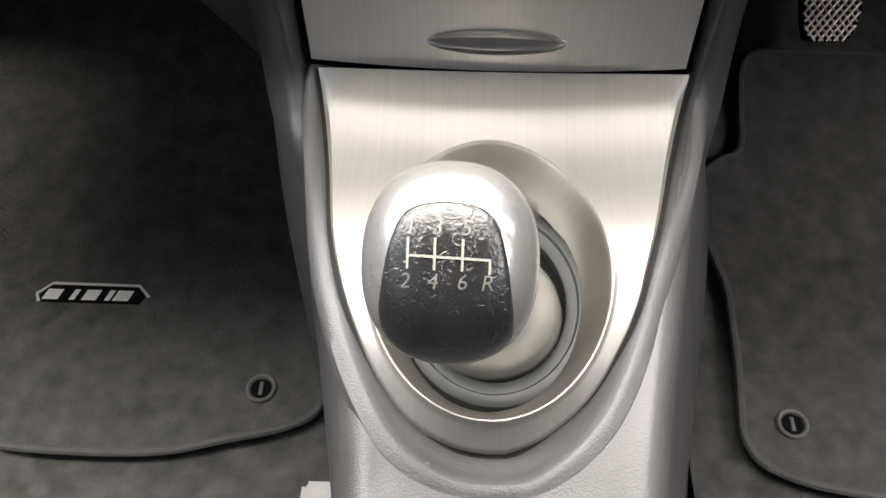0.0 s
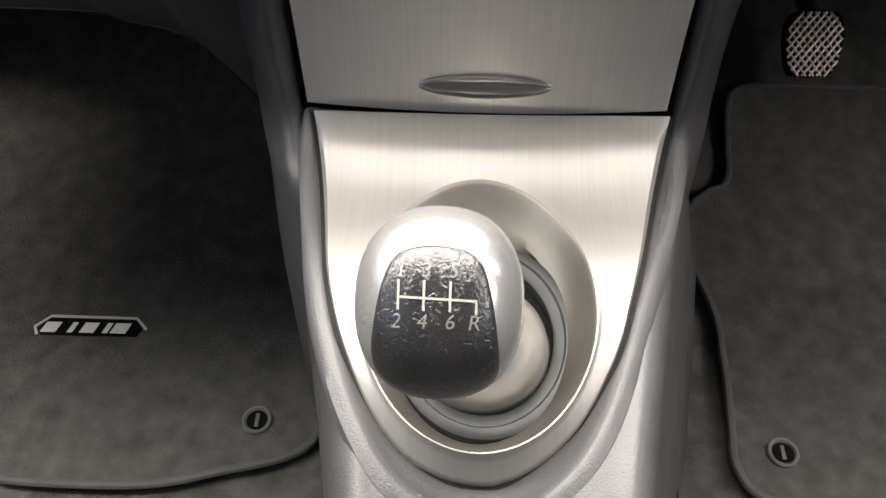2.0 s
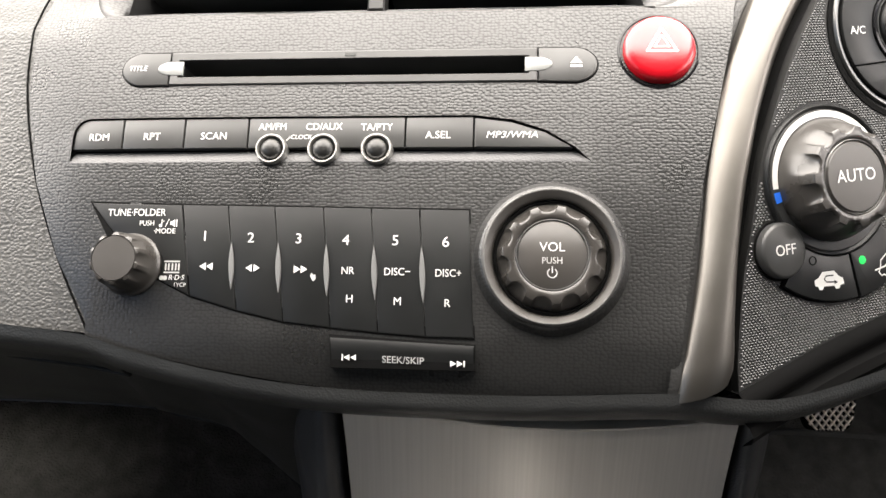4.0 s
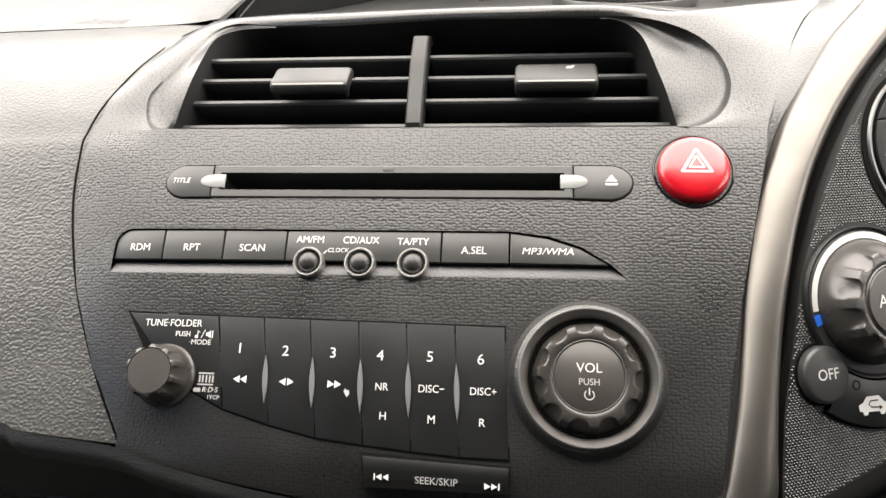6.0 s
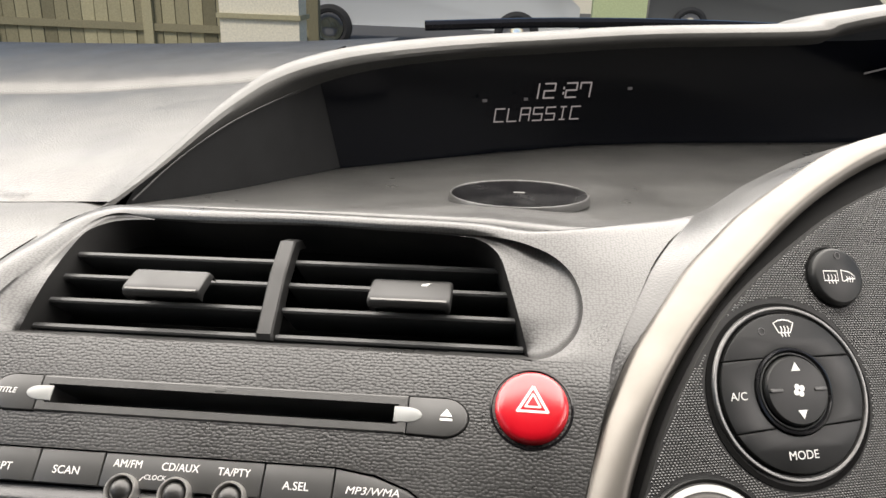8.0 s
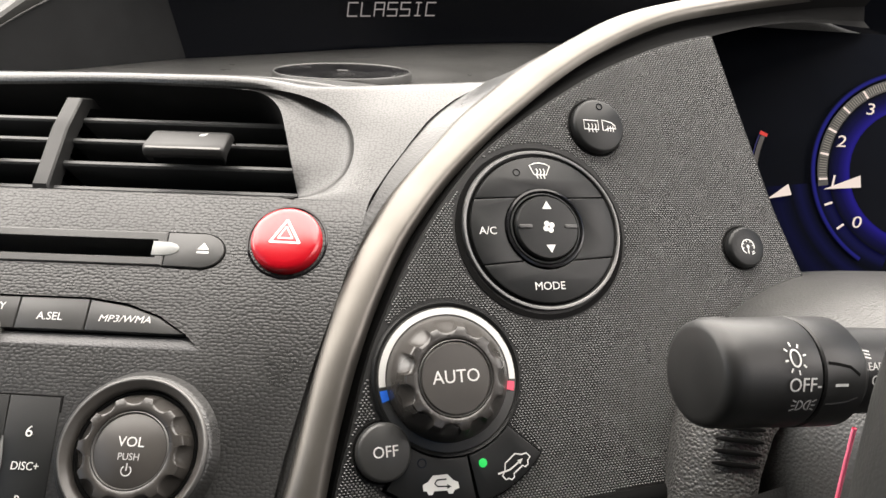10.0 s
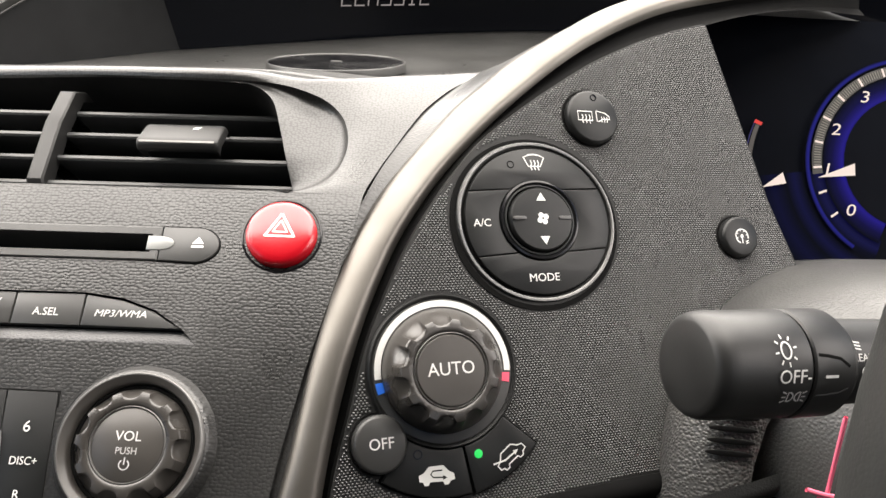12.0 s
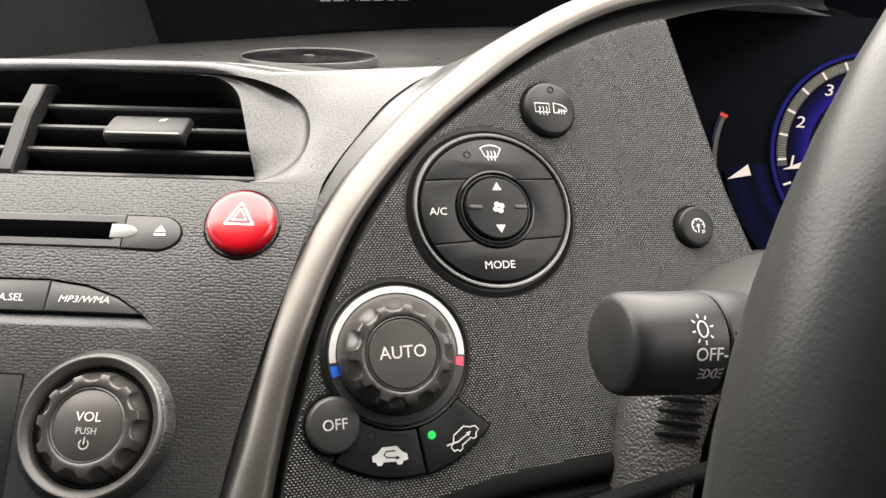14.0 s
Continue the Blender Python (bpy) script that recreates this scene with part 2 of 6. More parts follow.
def spline(points, n=8, closed=False):
    """A smooth curve through points of any dimension."""
    P = [np.array(p, float) for p in points]
    k = len(P)
    out = []
    for i in range(k if closed else k - 1):
        if closed:
            a, b, c, d = P[i - 1], P[i], P[(i + 1) % k], P[(i + 2) % k]
        else:
            b, c = P[i], P[i + 1]
            a = P[i - 1] if i else 2 * b - c
            d = P[i + 2] if i + 2 < k else 2 * c - b
        for j in range(n):
            t = j / n
            out.append(0.5 * (2 * b + (c - a) * t + (2 * a - 5 * b + 4 * c - d) * t * t + (3 * b - a - 3 * c + d) * t ** 3))
    if not closed:
        out.append(P[-1])
    return out


def resample(points, n):
    """n points at even steps along a polyline."""
    P = np.array(points, float)
    s = np.concatenate(([0], np.cumsum(np.linalg.norm(np.diff(P, axis=0), axis=1))))
    q = np.linspace(0, s[-1], n)
    return [np.array([np.interp(x, s, P[:, k]) for k in range(P.shape[1])]) for x in q]


def inset(points, d):
    """A closed outline moved inwards by d."""
    P = np.array(points, float)[:, :2]
    area = 0.5 * sum(P[i - 1][0] * P[i][1] - P[i][0] * P[i - 1][1] for i in range(len(P)))
    sign = 1 if area > 0 else -1
    out = []
    for i in range(len(P)):
        e1, e2 = P[i] - P[i - 1], P[(i + 1) % len(P)] - P[i]
        n1 = np.array((-e1[1], e1[0])) / (np.linalg.norm(e1) + 1e-9)
        n2 = np.array((-e2[1], e2[0])) / (np.linalg.norm(e2) + 1e-9)
        m = n1 + n2
        m = m / max(0.35, np.dot(m, m) / 2) if np.dot(m, m) > 1e-6 else n1
        out.append(P[i] + sign * d * m)
    return out


def skin(rings, closed=True, cap=False, scale=MM, bm=None):
    """A surface through rings of equal length (3-tuples)."""
    bm = bm or bmesh.new()
    rows = [[bm.verts.new((p[0] * scale, p[1] * scale, p[2] * scale)) for p in r] for r in rings]
    for a, b in zip(rows, rows[1:]):
        n = len(a)
        for i in range(n if closed else n - 1):
            j = (i + 1) % n
            bm.faces.new((a[i], a[j], b[j], b[i]))
    if cap:
        bm.faces.new(rows[-1])
    return bm


def block(outline, top, base=0.0, round_by=0.4, bm=None, hole=None):
    """A plate with a rounded upper edge: outline in millimetres, from base to top."""
    r = round_by
    steps = ((0.0, base), (0.0, top - r), (r * 0.3, top - r * 0.3), (r, top))
    rings = [[(*p, h) for p in (inset(outline, d) if d else outline)] for d, h in steps]
    return skin(rings, cap=True, bm=bm)


def turned(profile, n=48, flutes=0, depth=0.0, bm=None, lean=(0.0, 0.0), bite=0.0, turn=0.0):
    """A turned part: profile of (radius, height[, flute share])."""
    rings = []
    for p in profile:
        share = p[2] if len(p) > 2 else 0
        ring = []
        for i in range(n):
            a = 2 * math.pi * i / n
            if bite:
                x = ((a - turn) * flutes / (2 * math.pi) + 0.5) % 1 - 0.5
                cut = math.sqrt(max(0.0, 1 - (2 * x / bite) ** 2))
            else:
                cut = max(0.0, math.cos(flutes * a)) ** 1.6 if flutes else 0
            r = p[0] - depth * share * cut
            ring.append((r * math.cos(a) + lean[0] * p[1], r * math.sin(a) + lean[1] * p[1], p[1]))
        rings.append(ring)
    return skin(rings, cap=profile[-1][0] < 0.5, bm=bm)


def rounded(w, h, r, n=5, cx=0.0, cy=0.0):
    """A rounded rectangle's outline."""
    r = min(r, w / 2 - 0.01, h / 2 - 0.01)
    out = []
    for sx, sy, a0 in ((1, 1, 0), (-1, 1, 90), (-1, -1, 180), (1, -1, 270)):
        for i in range(n + 1):
            a = radians(a0 + 90 * i / n)
            out.append((cx + sx * (w / 2 - r) + r * math.cos(a), cy + sy * (h / 2 - r) + r * math.sin(a)))
    return out


def circle(r, n=40, cx=0.0, cy=0.0):
    return [(cx + r * math.cos(2 * math.pi * i / n), cy + r * math.sin(2 * math.pi * i / n)) for i in range(n)]


def stroke(bm, points, w, h=0.12, closed=False):
    """A flat printed line of width w along points (millimetres)."""
    P = [np.array(p[:2], float) for p in points]
    k = len(P)
    left, right = [], []
    for i in range(k):
        if closed:
            d = P[(i + 1) % k] - P[i - 1]
        else:
            d = P[min(i + 1, k - 1)] - P[max(i - 1, 0)]
        d = d / (np.linalg.norm(d) + 1e-9)
        n = np.array((-d[1], d[0])) * w / 2
        left.append(bm.verts.new((*((P[i] + n) * MM), h * MM)))
        right.append(bm.verts.new((*((P[i] - n) * MM), h * MM)))
    for i in range(k if closed else k - 1):
        j = (i + 1) % k
        bm.faces.new((right[i], right[j], left[j], left[i]))
    return bm


def patch(bm, points, h=0.12):
    """A flat printed shape."""
    bm.faces.new([bm.verts.new((p[0] * MM, p[1] * MM, h * MM)) for p in points])
    return bm


def lettering(words, cap, parent, u, v, h=0.0, turn=0.0, mat=None, shear=0.0, wide=1.0, name="lettering", space=1.0):
    """Printed words, centred at (u, v) on their parent; cap: height of capitals in millimetres."""
    data = bpy.data.curves.new("words", "FONT")
    data.body, data.size, data.align_x, data.align_y = words, cap / 0.70 * MM, "CENTER", "CENTER"
    data.shear, data.space_character, data.extrude = shear, space, 0.02 * MM
    data.resolution_u = 3
    tmp = new("words", data)
    bpy.context.view_layer.update()
    mesh = bpy.data.meshes.new_from_object(tmp.evaluated_get(bpy.context.evaluated_depsgraph_get()))
    bpy.data.objects.remove(tmp)
    bpy.data.curves.remove(data)
    mesh.name = name
    mesh.materials.clear()
    mesh.materials.append(mat or PRINT)
    ob = new(name, mesh)
    ob.parent = parent
    ob.matrix_basis = at(u, v, h + 0.12, turn, wide, 1.0)
    return ob


def sheet(rows, steps=6, across=6, bm=None):
    """A smooth surface through rows of points in metres."""
    rows = [spline(r, across) for r in rows]
    cols = [spline([r[i] for r in rows], steps) for i in range(len(rows[0]))]
    return skin(cols, closed=False, scale=1.0, bm=bm)


def thicken(ob, t):
    m = ob.modifiers.new("thickness", "SOLIDIFY")
    m.thickness, m.offset = t, -1
    return ob


def tube(points, r, n=12, bm=None, closed=False):
    """A round bar along points in metres."""
    P = [Vector(p) for p in points]
    rings = []
    k = len(P)
    up = Vector((0.13, 0.21, 0.97))
    for i in range(k):
        d = (P[(i + 1) % k] - P[i - 1]) if closed else (P[min(i + 1, k - 1)] - P[max(i - 1, 0)])
        d.normalize()
        a = d.cross(up).normalized()
        b = d.cross(a)
        rr = r[i] if isinstance(r, (list, tuple)) else r
        rings.append([P[i] + rr * (math.cos(2 * math.pi * j / n) * a + math.sin(2 * math.pi * j / n) * b) for j in range(n)])
    if closed:
        rings.append(rings[0])
    bm = skin(rings, scale=1.0, bm=bm)
    if closed:
        bmesh.ops.remove_doubles(bm, verts=bm.verts, dist=1e-6)
    return bm


# the panels' own axes: across, up and out of each
FASCIA_AT = basis((-0.046, 0.3015, 0.574), (0.9991, -0.0243, 0.0355), (-0.0081, 0.7048, 0.7094), (-0.0423, -0.709, 0.7039))
CLIMATE_AT = basis((0.1487, 0.3446, 0.6056), (0.9137, 0.3962, -0.0904), (-0.1469, 0.5292, 0.8357), (0.379, -0.7503, 0.5418))
DRAWER_AT = basis((0.0207, 0.2643, 0.434), (0.9997, -0.0224, 0.0053), (0.0, 0.2296, 0.9733), (-0.023, -0.973, 0.2295))
TRAY_AT = basis((0.02, 0.18, 0.398), (1, 0, 0), (0, 0.99504, 0.0995), (0, -0.0995, 0.99504))


def on(m, u, v, h=0.0):
    """World place of a panel's point in millimetres."""
    return m @ Vector((u * MM, v * MM, h * MM))


# ---- setting: the shell of the cabin ----
def box(bm, x0, x1, y0, y1, z0, z1):
    vs = [bm.verts.new((x, y, z)) for x in (x0, x1) for y in (y0, y1) for z in (z0, z1)]
    for f in ((0, 1, 3, 2), (4, 6, 7, 5), (0, 4, 5, 1), (2, 3, 7, 6), (0, 2, 6, 4), (1, 5, 7, 3)):
        bm.faces.new([vs[i] for i in f])
    return bm


bm = sheet([[(x, -1.4, 0.078), (x, 0.0, 0.078), (x, 0.36, 0.08), (x, 0.52, 0.115), (x, 0.66, 0.19), (x, 0.84, 0.36)] for x in (-0.76, -0.3, 0.0, 0.3, 0.8)], 4, 6)
thicken(tagged(part("floor", bm, CARPET), "dark grey carpeted car floor rising to the toe board", "floor", kind="structure"), 0.02)
bm = box(bmesh.new(), -0.78, 0.82, 0.84, 0.86, 0.2, 0.642)
tagged(part("wall_front", bm, LOWER, smooth=False), "dark bulkhead behind the dashboard", "wall", kind="structure")
for x0, x1, nm in ((-0.80, -0.76, "wall_left"), (0.80, 0.84, "wall_right")):
    bm = box(bmesh.new(), x0, x1, -1.42, 0.95, 0.0, 0.64)
    # solid stretch behind the front windows, added unseen to block light
    box(bm, x0, x1, -1.42, -0.62, 0.64, 1.16)
    box(bm, x0, x1, 0.62, 0.95, 0.64, 0.78)
    tagged(part(nm, bm, LOWER, smooth=False), "dark door side with front window openings, closed behind to block light", "wall", kind="structure")
# unseen wall added where a rear window would be, to darken the rear
bm = box(bmesh.new(), -0.80, 0.84, -1.46, -1.42, 0.0, 1.16)
tagged(part("wall_rear", bm, LOWER, smooth=False), "unseen closed rear wall, added to keep light from behind out", "wall", kind="structure")
# unseen; its dark tone and front edge are set for the fascia's reflection
bm = box(bmesh.new(), -0.80, 0.84, -1.46, 0.10, 1.16, 1.20)
tagged(part("ceiling", bm, LINER, smooth=False), "unseen dark grey headliner, toned and ended to darken reflections", "ceiling", kind="structure")
for s, x in ((1, -0.76), (-1, 0.80)):
    bm = tube([(x, 0.98, 0.70), (x + 0.03 * s, 0.6, 0.95), (x + 0.06 * s, 0.0, 1.17)], 0.035)
    tagged(part("windscreen_pillar", bm, LINER), "grey windscreen pillar trim", "pillar", kind="structure")

# ---- dashboard mouldings ----
dash = thing("dashboard", "dark grey grained plastic dashboard with hooded display shelf", "dashboard")

# left seam of the centre panel and the row of points that hems its top, in panel millimetres
VENT_RIM = [(104, 53, -0.6), (110, 55, -1.8), (116, 60.5, -5), (120.3, 68, -7.8), (122, 77, -10), (121, 86, -12.5), (117.5, 94.5, -14.5), (110.5, 101.6, -15.5), (101.5, 105, -14), (91.5, 106.6, -12), (76, 107.6, -11.5), (40, 111.2, -15.5), (5, 116.2, -23), (-40, 120.8, -32),
            (-70, 125, -39), (-91, 130, -44), (-100, 123, -39.5), (-102, 107.6, -29), (-103.6, 94, -20), (-105.8, 81, -11.5), (-107.2, 70.7, -6), (-105.7, 61.9, -3.9), (-103, 56.3, -1.8), (-100, 53, -0.2)]
TOP_ROW = [(131, 53, -1.2), (132.2, 57, -2.1), (133.6, 60.6, -3.2), (136.8, 69, -6), (140, 76.6, -9), (145.6, 90.7, -15), (151, 103.6, -22), (160.4, 120.4, -33), (171.5, 138.3, -46), (115, 119.6, -28), (80, 115.5, -15.5), (40, 119.5, -20.5), (5, 124.5, -28), (-40, 130, -37),
           (-75, 135, -45), (-108, 141, -58), (-115, 122, -41), (-116.5, 107, -28.5), (-118, 94, -18), (-119.5, 82, -10.5), (-123, 71, -6), (-126, 62.5, -4.4), (-127.6, 57.5, -3.5), (-128, 53, -2.8)]


def left_edge(v):
    return float(np.interp(v, (-84, -63, -41.5, -11, 21, 45, 53), (-78, -91.5, -106, -119, -127, -128.5, -128)))


def right_edge(v):
    return float(np.interp(v, (-84, -40, -8, 15, 40, 53), (106, 112, 118, 123.5, 129, 131)))


def bottom_edge(u):
    return float(np.interp(u, (-124, -93, -76, -42, -6, 42, 71, 107), (-67, -67, -72, -78.5, -83, -84, -83, -81.5)))


def roll_off(u, v):
    h = 0.0
    if v < -66:
        h -= ((-66 - v) / 18.0) ** 2 * 6.0
    if u < -100 and u < left_edge(v) + 12:
        h -= ((left_edge(v) + 12 - u) / 12.0) ** 2 * 1.6
    if v > 41:
        h -= 1.2 * ((v - 41) / 12.0) ** 2 * min(1.0, max(0.0, (abs(u) - 98) / 12))
    return h


fascia = thing("centre_fascia", "dark grey grained plastic centre fascia panel", "fascia panel", FASCIA_AT)
bm = bmesh.new()
us = [-999, -105.5, -98, -90, -78, -66.5, -50, -30, -10, 10, 30, 48, 61, 70, 80.5, 90, 98, 106, 999]
vs = [-60, -50, -40, -30, -20, -12, -5.6, 3, 11.6, 18, 26.8, 30.5, 34.4, 41, 44, 47, 50, 53]
grid = {}
for j, v in enumerate([-999, -70, -64] + vs):
    for i, u in enumerate(us):
        vv = v
        lo, hi = left_edge(max(v, -63)), right_edge(max(v, -81))
        uu = min(max(u, lo + 0.25 * i), hi - 0.25 * (len(us) - 1 - i))
        if v < -60:
            uu = min(max(u, -92.5 + 0.25 * i), hi - 0.25 * (len(us) - 1 - i))
            vv = bottom_edge(uu) if v == -999 else max(v, bottom_edge(uu) * (0.8 if v == -70 else 0.4) + (-60) * (0.2 if v == -70 else 0.6))
        grid[i, j] = bm.verts.new((uu * MM, vv * MM, roll_off(uu, vv) * MM))
for j in range(len(vs) + 2):
    for i in range(len(us) - 1):
        vm = ([-999, -70, -64] + vs)[j]
        strip_hole = vm in (-5.6, 3) and -105.5 <= us[i] < 80.5
        slot_hole = vm in (26.8, 30.5) and -66.5 <= us[i] < 61
        if not (strip_hole or slot_hole):
            bm.faces.new((grid[i, j], grid[i + 1, j], grid[i + 1, j + 1], grid[i, j + 1]))
# tapered end of the button recess
tip = [(40, 11.6), (53.5, 9.9), (65, 6.0), (75, -0.2), (80.5, -5.6), (80.5, 3), (80.5, 11.6)]
bm.faces.new([bm.verts.new((u * MM, v * MM, 0)) for u, v in tip])
# hood round the air vents
VENT_EDGE = [(102.4, 58.5, -13.5), (102.2, 59.5, -13.6), (101.6, 62, -13.2), (100.2, 67, -12.2), (98, 74.5, -11.2), (95.5, 83, -11.8), (93.2, 90.5, -12), (91, 97, -12.5), (88, 101.5, -12.5), (83, 105, -12.2), (74, 107.2, -12.5), (40, 110.8, -16.5), (5, 115.8, -24), (-40, 120.2, -33),
             (-70, 124.6, -40), (-82, 123, -38), (-88.5, 119.2, -34), (-92.6, 110, -26), (-94, 97, -20), (-95, 84, -15.5), (-96, 74.5, -13.6), (-97.2, 67, -13.4), (-98.4, 61, -13.6), (-98.8, 59, -13.8)]
curves = [np.array([tuple(p) for p in spline(c, 6)]) for c in (VENT_RIM, TOP_ROW, VENT_EDGE)]
run = np.concatenate(([0.0], np.cumsum(np.linalg.norm(np.diff(curves[0], axis=0), axis=1))))
pick = np.interp(np.linspace(0, run[-1], 120), run, np.arange(len(run)))
inner, outer, mouth = ([np.array([np.interp(k, np.arange(len(run)), c[:, axis]) for axis in range(3)]) for k in pick] for c in curves)
rows = []
for k in range(9):
    t = k / 8
    swell = [2.6 * math.sin(math.pi * t ** 0.85) * min(1.0, k2 / 17, (119 - k2) / 12) for k2 in range(120)]
    rows.append([i * (1 - t) + o * t + np.array((0, 0, w)) for i, o, w in zip(inner, outer, swell)])
hood_bm = skin(rows, closed=False)
# shallow scoop from the rim to the edge of the opening, then duct walls in painted shade
hollow = []
for t in (0, 0.03, 0.08, 0.15, 0.26, 0.4, 0.6, 0.8, 0.94, 1.0):
    dip = math.sin(math.pi * t ** 0.55)
    hollow.append([i + (d - i) * t - np.array((0, 0, 4.6 * dip * min(1.0, np.linalg.norm(d[:2] - i[:2]) / 22))) for i, d in zip(inner, mouth)])
skin(hollow, closed=False, bm=hood_bm)
deep = [np.array((p[0] * 0.985, p[1] - 1.0, p[2] - 24)) for p in mouth]
bmesh.ops.remove_doubles(hood_bm, verts=hood_bm.verts, dist=1e-6)
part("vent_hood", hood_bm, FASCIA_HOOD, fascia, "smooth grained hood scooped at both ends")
part("vent_funnel", skin([mouth, [np.array((p[0] * 0.998, p[1] - 0.2, p[2] - 1.0)) for p in mouth], deep], closed=False), GROOVE, fascia, "duct walls behind the opening, coloured near-black for their shade")
# rounded end of the button recess
bm.faces.new([bm.verts.new((u * MM, v * MM, 0)) for u, v in [(-105.5, 5.4)] + [(-99.4 - 6.0 * math.sin(a), 5.4 + 6.0 * math.cos(a)) for a in np.linspace(math.pi / 2, 0, 8)] + [(-99.4, 11.6), (-105.5, 11.6)]])
# sill below the louvres
skin([[(x, 53 + 0 * x, 0) for x in np.linspace(-100, 104, 20)], [(x, 53.6, -0.7) for x in np.linspace(-100, 104, 20)], [(x, 54.4, -3.2) for x in np.linspace(-100.4, 103.4, 20)], [(x, 61, -19) for x in np.linspace(-101.5, 100.5, 20)]], closed=False, bm=bm)
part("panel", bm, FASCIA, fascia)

# shelf between the vents and the display, running on to the screen's foot
P = [on(FASCIA_AT, *p) for p in ((-108, 141, -58), (-75, 135, -45), (-40, 130, -37), (5, 124.5, -28), (40, 119.5, -20.5), (80, 115.5, -15.5), (115, 119.6, -28), (141, 128.5, -41), (171.5, 138.3, -46))] + [on(CLIMATE_AT, *p) for p in ((23, 87, -50), (65.8, 108, -50), (120, 125, -48), (200, 147, -45))]
foot = [(-0.156, 0.455, 0.626), (-0.115, 0.520, 0.622), (-0.069, 0.603, 0.620), (-0.02, 0.635, 0.622), (0.04, 0.668, 0.625), (0.10, 0.692, 0.629), (0.158, 0.698, 0.633), (0.22, 0.70, 0.636), (0.27, 0.704, 0.638), (0.31, 0.706, 0.640), (0.36, 0.71, 0.642), (0.42, 0.714, 0.644), (0.50, 0.72, 0.646)]
sag = [0.0, -0.002, -0.005, -0.0075, -0.0085, -0.009, -0.010, -0.010, -0.009, -0.008, -0.007, -0.006, -0.005]
mid1 = [tuple(np.array(a) * 0.66 + np.array(b) * 0.34 + np.array((0, 0, s))) for a, b, s in zip(P, foot, sag)]
mid2 = [tuple(np.array(a) * 0.3 + np.array(b) * 0.7 + np.array((0, 0, s * 0.6))) for a, b, s in zip(P, foot, sag)]
bm = sheet([[a, b, c, d] for a, b, c, d in zip(P, mid1, mid2, foot)], 8, 6)
thicken(part("display_shelf", bm, SHELF, dash, "pale satin grey shelf"), 0.003)

# display hood: rim from the seam up and over the screen
RIM = [(-0.158, 0.452, 0.627), (-0.134, 0.484, 0.648), (-0.114, 0.512, 0.666), (-0.091, 0.543, 0.681), (-0.066, 0.560, 0.690), (-0.036, 0.578, 0.696), (0.013, 0.604, 0.7015), (0.067, 0.620, 0.706), (0.143, 0.633, 0.7125),
       (0.243, 0.639, 0.718), (0.262, 0.640, 0.7235), (0.295, 0.642, 0.731), (0.359, 0.646, 0.740), (0.50, 0.648, 0.745)]
rim = [Vector(p) for p in spline(RIM, 4)]
rise = [min(1.0, k / 11) for k in range(len(rim))]
section = ((0.004, 0.03, -0.006), (0.001, 0.008, -0.0014), (0, 0, 0), (-0.001, -0.0022, 0.002), (-0.0026, -0.0028, 0.0045), (-0.005, -0.0002, 0.0068), (-0.0075, 0.007, 0.0082), (-0.010, 0.022, 0.0085), (-0.02, 0.06, 0.004))
rows = [[p + Vector((dx, dy, dz * f - (0.004 * (1 - f) if dx < 0 else 0))) for p, f in zip(rim, rise)] for dx, dy, dz in section]
rows.append([Vector((p.x - 0.03, 0.93, 0.672)) for p in rim])
bm = skin(rows, closed=False, scale=1.0)
part("display_hood", bm, HOOD, dash, "grained hood over the display")

# side wall of the recess and the screen
wall = [(-0.157, 0.456), (-0.115, 0.524), (-0.069, 0.604)]
bm = skin([[(x, y, 0.615) for x, y in wall] + [(-0.06, 0.612, 0.615)], [(-0.150, 0.468, 0.632), (-0.112, 0.528, 0.664), (-0.082, 0.584, 0.678), (-0.070, 0.602, 0.680)], [(-0.146, 0.474, 0.637), (-0.106, 0.535, 0.675), (-0.079, 0.588, 0.697), (-0.066, 0.606, 0.702)]], closed=False, scale=1.0)
part("recess_cheek", bm, fine_plastic("smooth_dark_cheek", (0.009, 0.0095, 0.010), 0.6, 0.18), dash, "smooth dark grey cheek beside the screen")
bm = tube(spline([(-0.1485, 0.463, 0.628), (-0.134, 0.4895, 0.6455), (-0.112, 0.5235, 0.6635), (-0.083, 0.5765, 0.6785)], 6), 0.0005, 6)
part("seam_line", bm, SLAT, dash)

display = thing("multi_information_display", "black glass dashboard display showing white clock digits", "display")
line = [(-0.069, 0.604), (0.04, 0.668), (0.10, 0.69), (0.158, 0.697), (0.30, 0.706), (0.55, 0.725)]
foot_z = [0.616, 0.620, 0.625, 0.629, 0.636, 0.64]
bm = skin([[(x, y, z) for (x, y), z in zip(line, foot_z)], [(x - (0.012 if i == 0 else 0.002), y - (0.02 if i == 0 else 0.008), z) for i, ((x, y), z) in enumerate(zip(line, (0.694, 0.703, 0.705, 0.709, 0.716, 0.738)))]], closed=False, scale=1.0)
part("screen_glass", bm, SCREEN, display)

# passenger side: lower slope with its airbag seam, upper slope to the windscreen
seam = [on(FASCIA_AT, *p) for p in ((-108, 141, -58), (-115, 122, -41), (-117, 103, -25), (-119, 85, -12), (-124.8, 66, -5), (-128, 53, -2.8), (-128.5, 45, -1.7), (-127, 21, -1.6), (-119, -11, -1.6), (-106, -41.5, -1.6), (-92.5, -66, -1.6))]
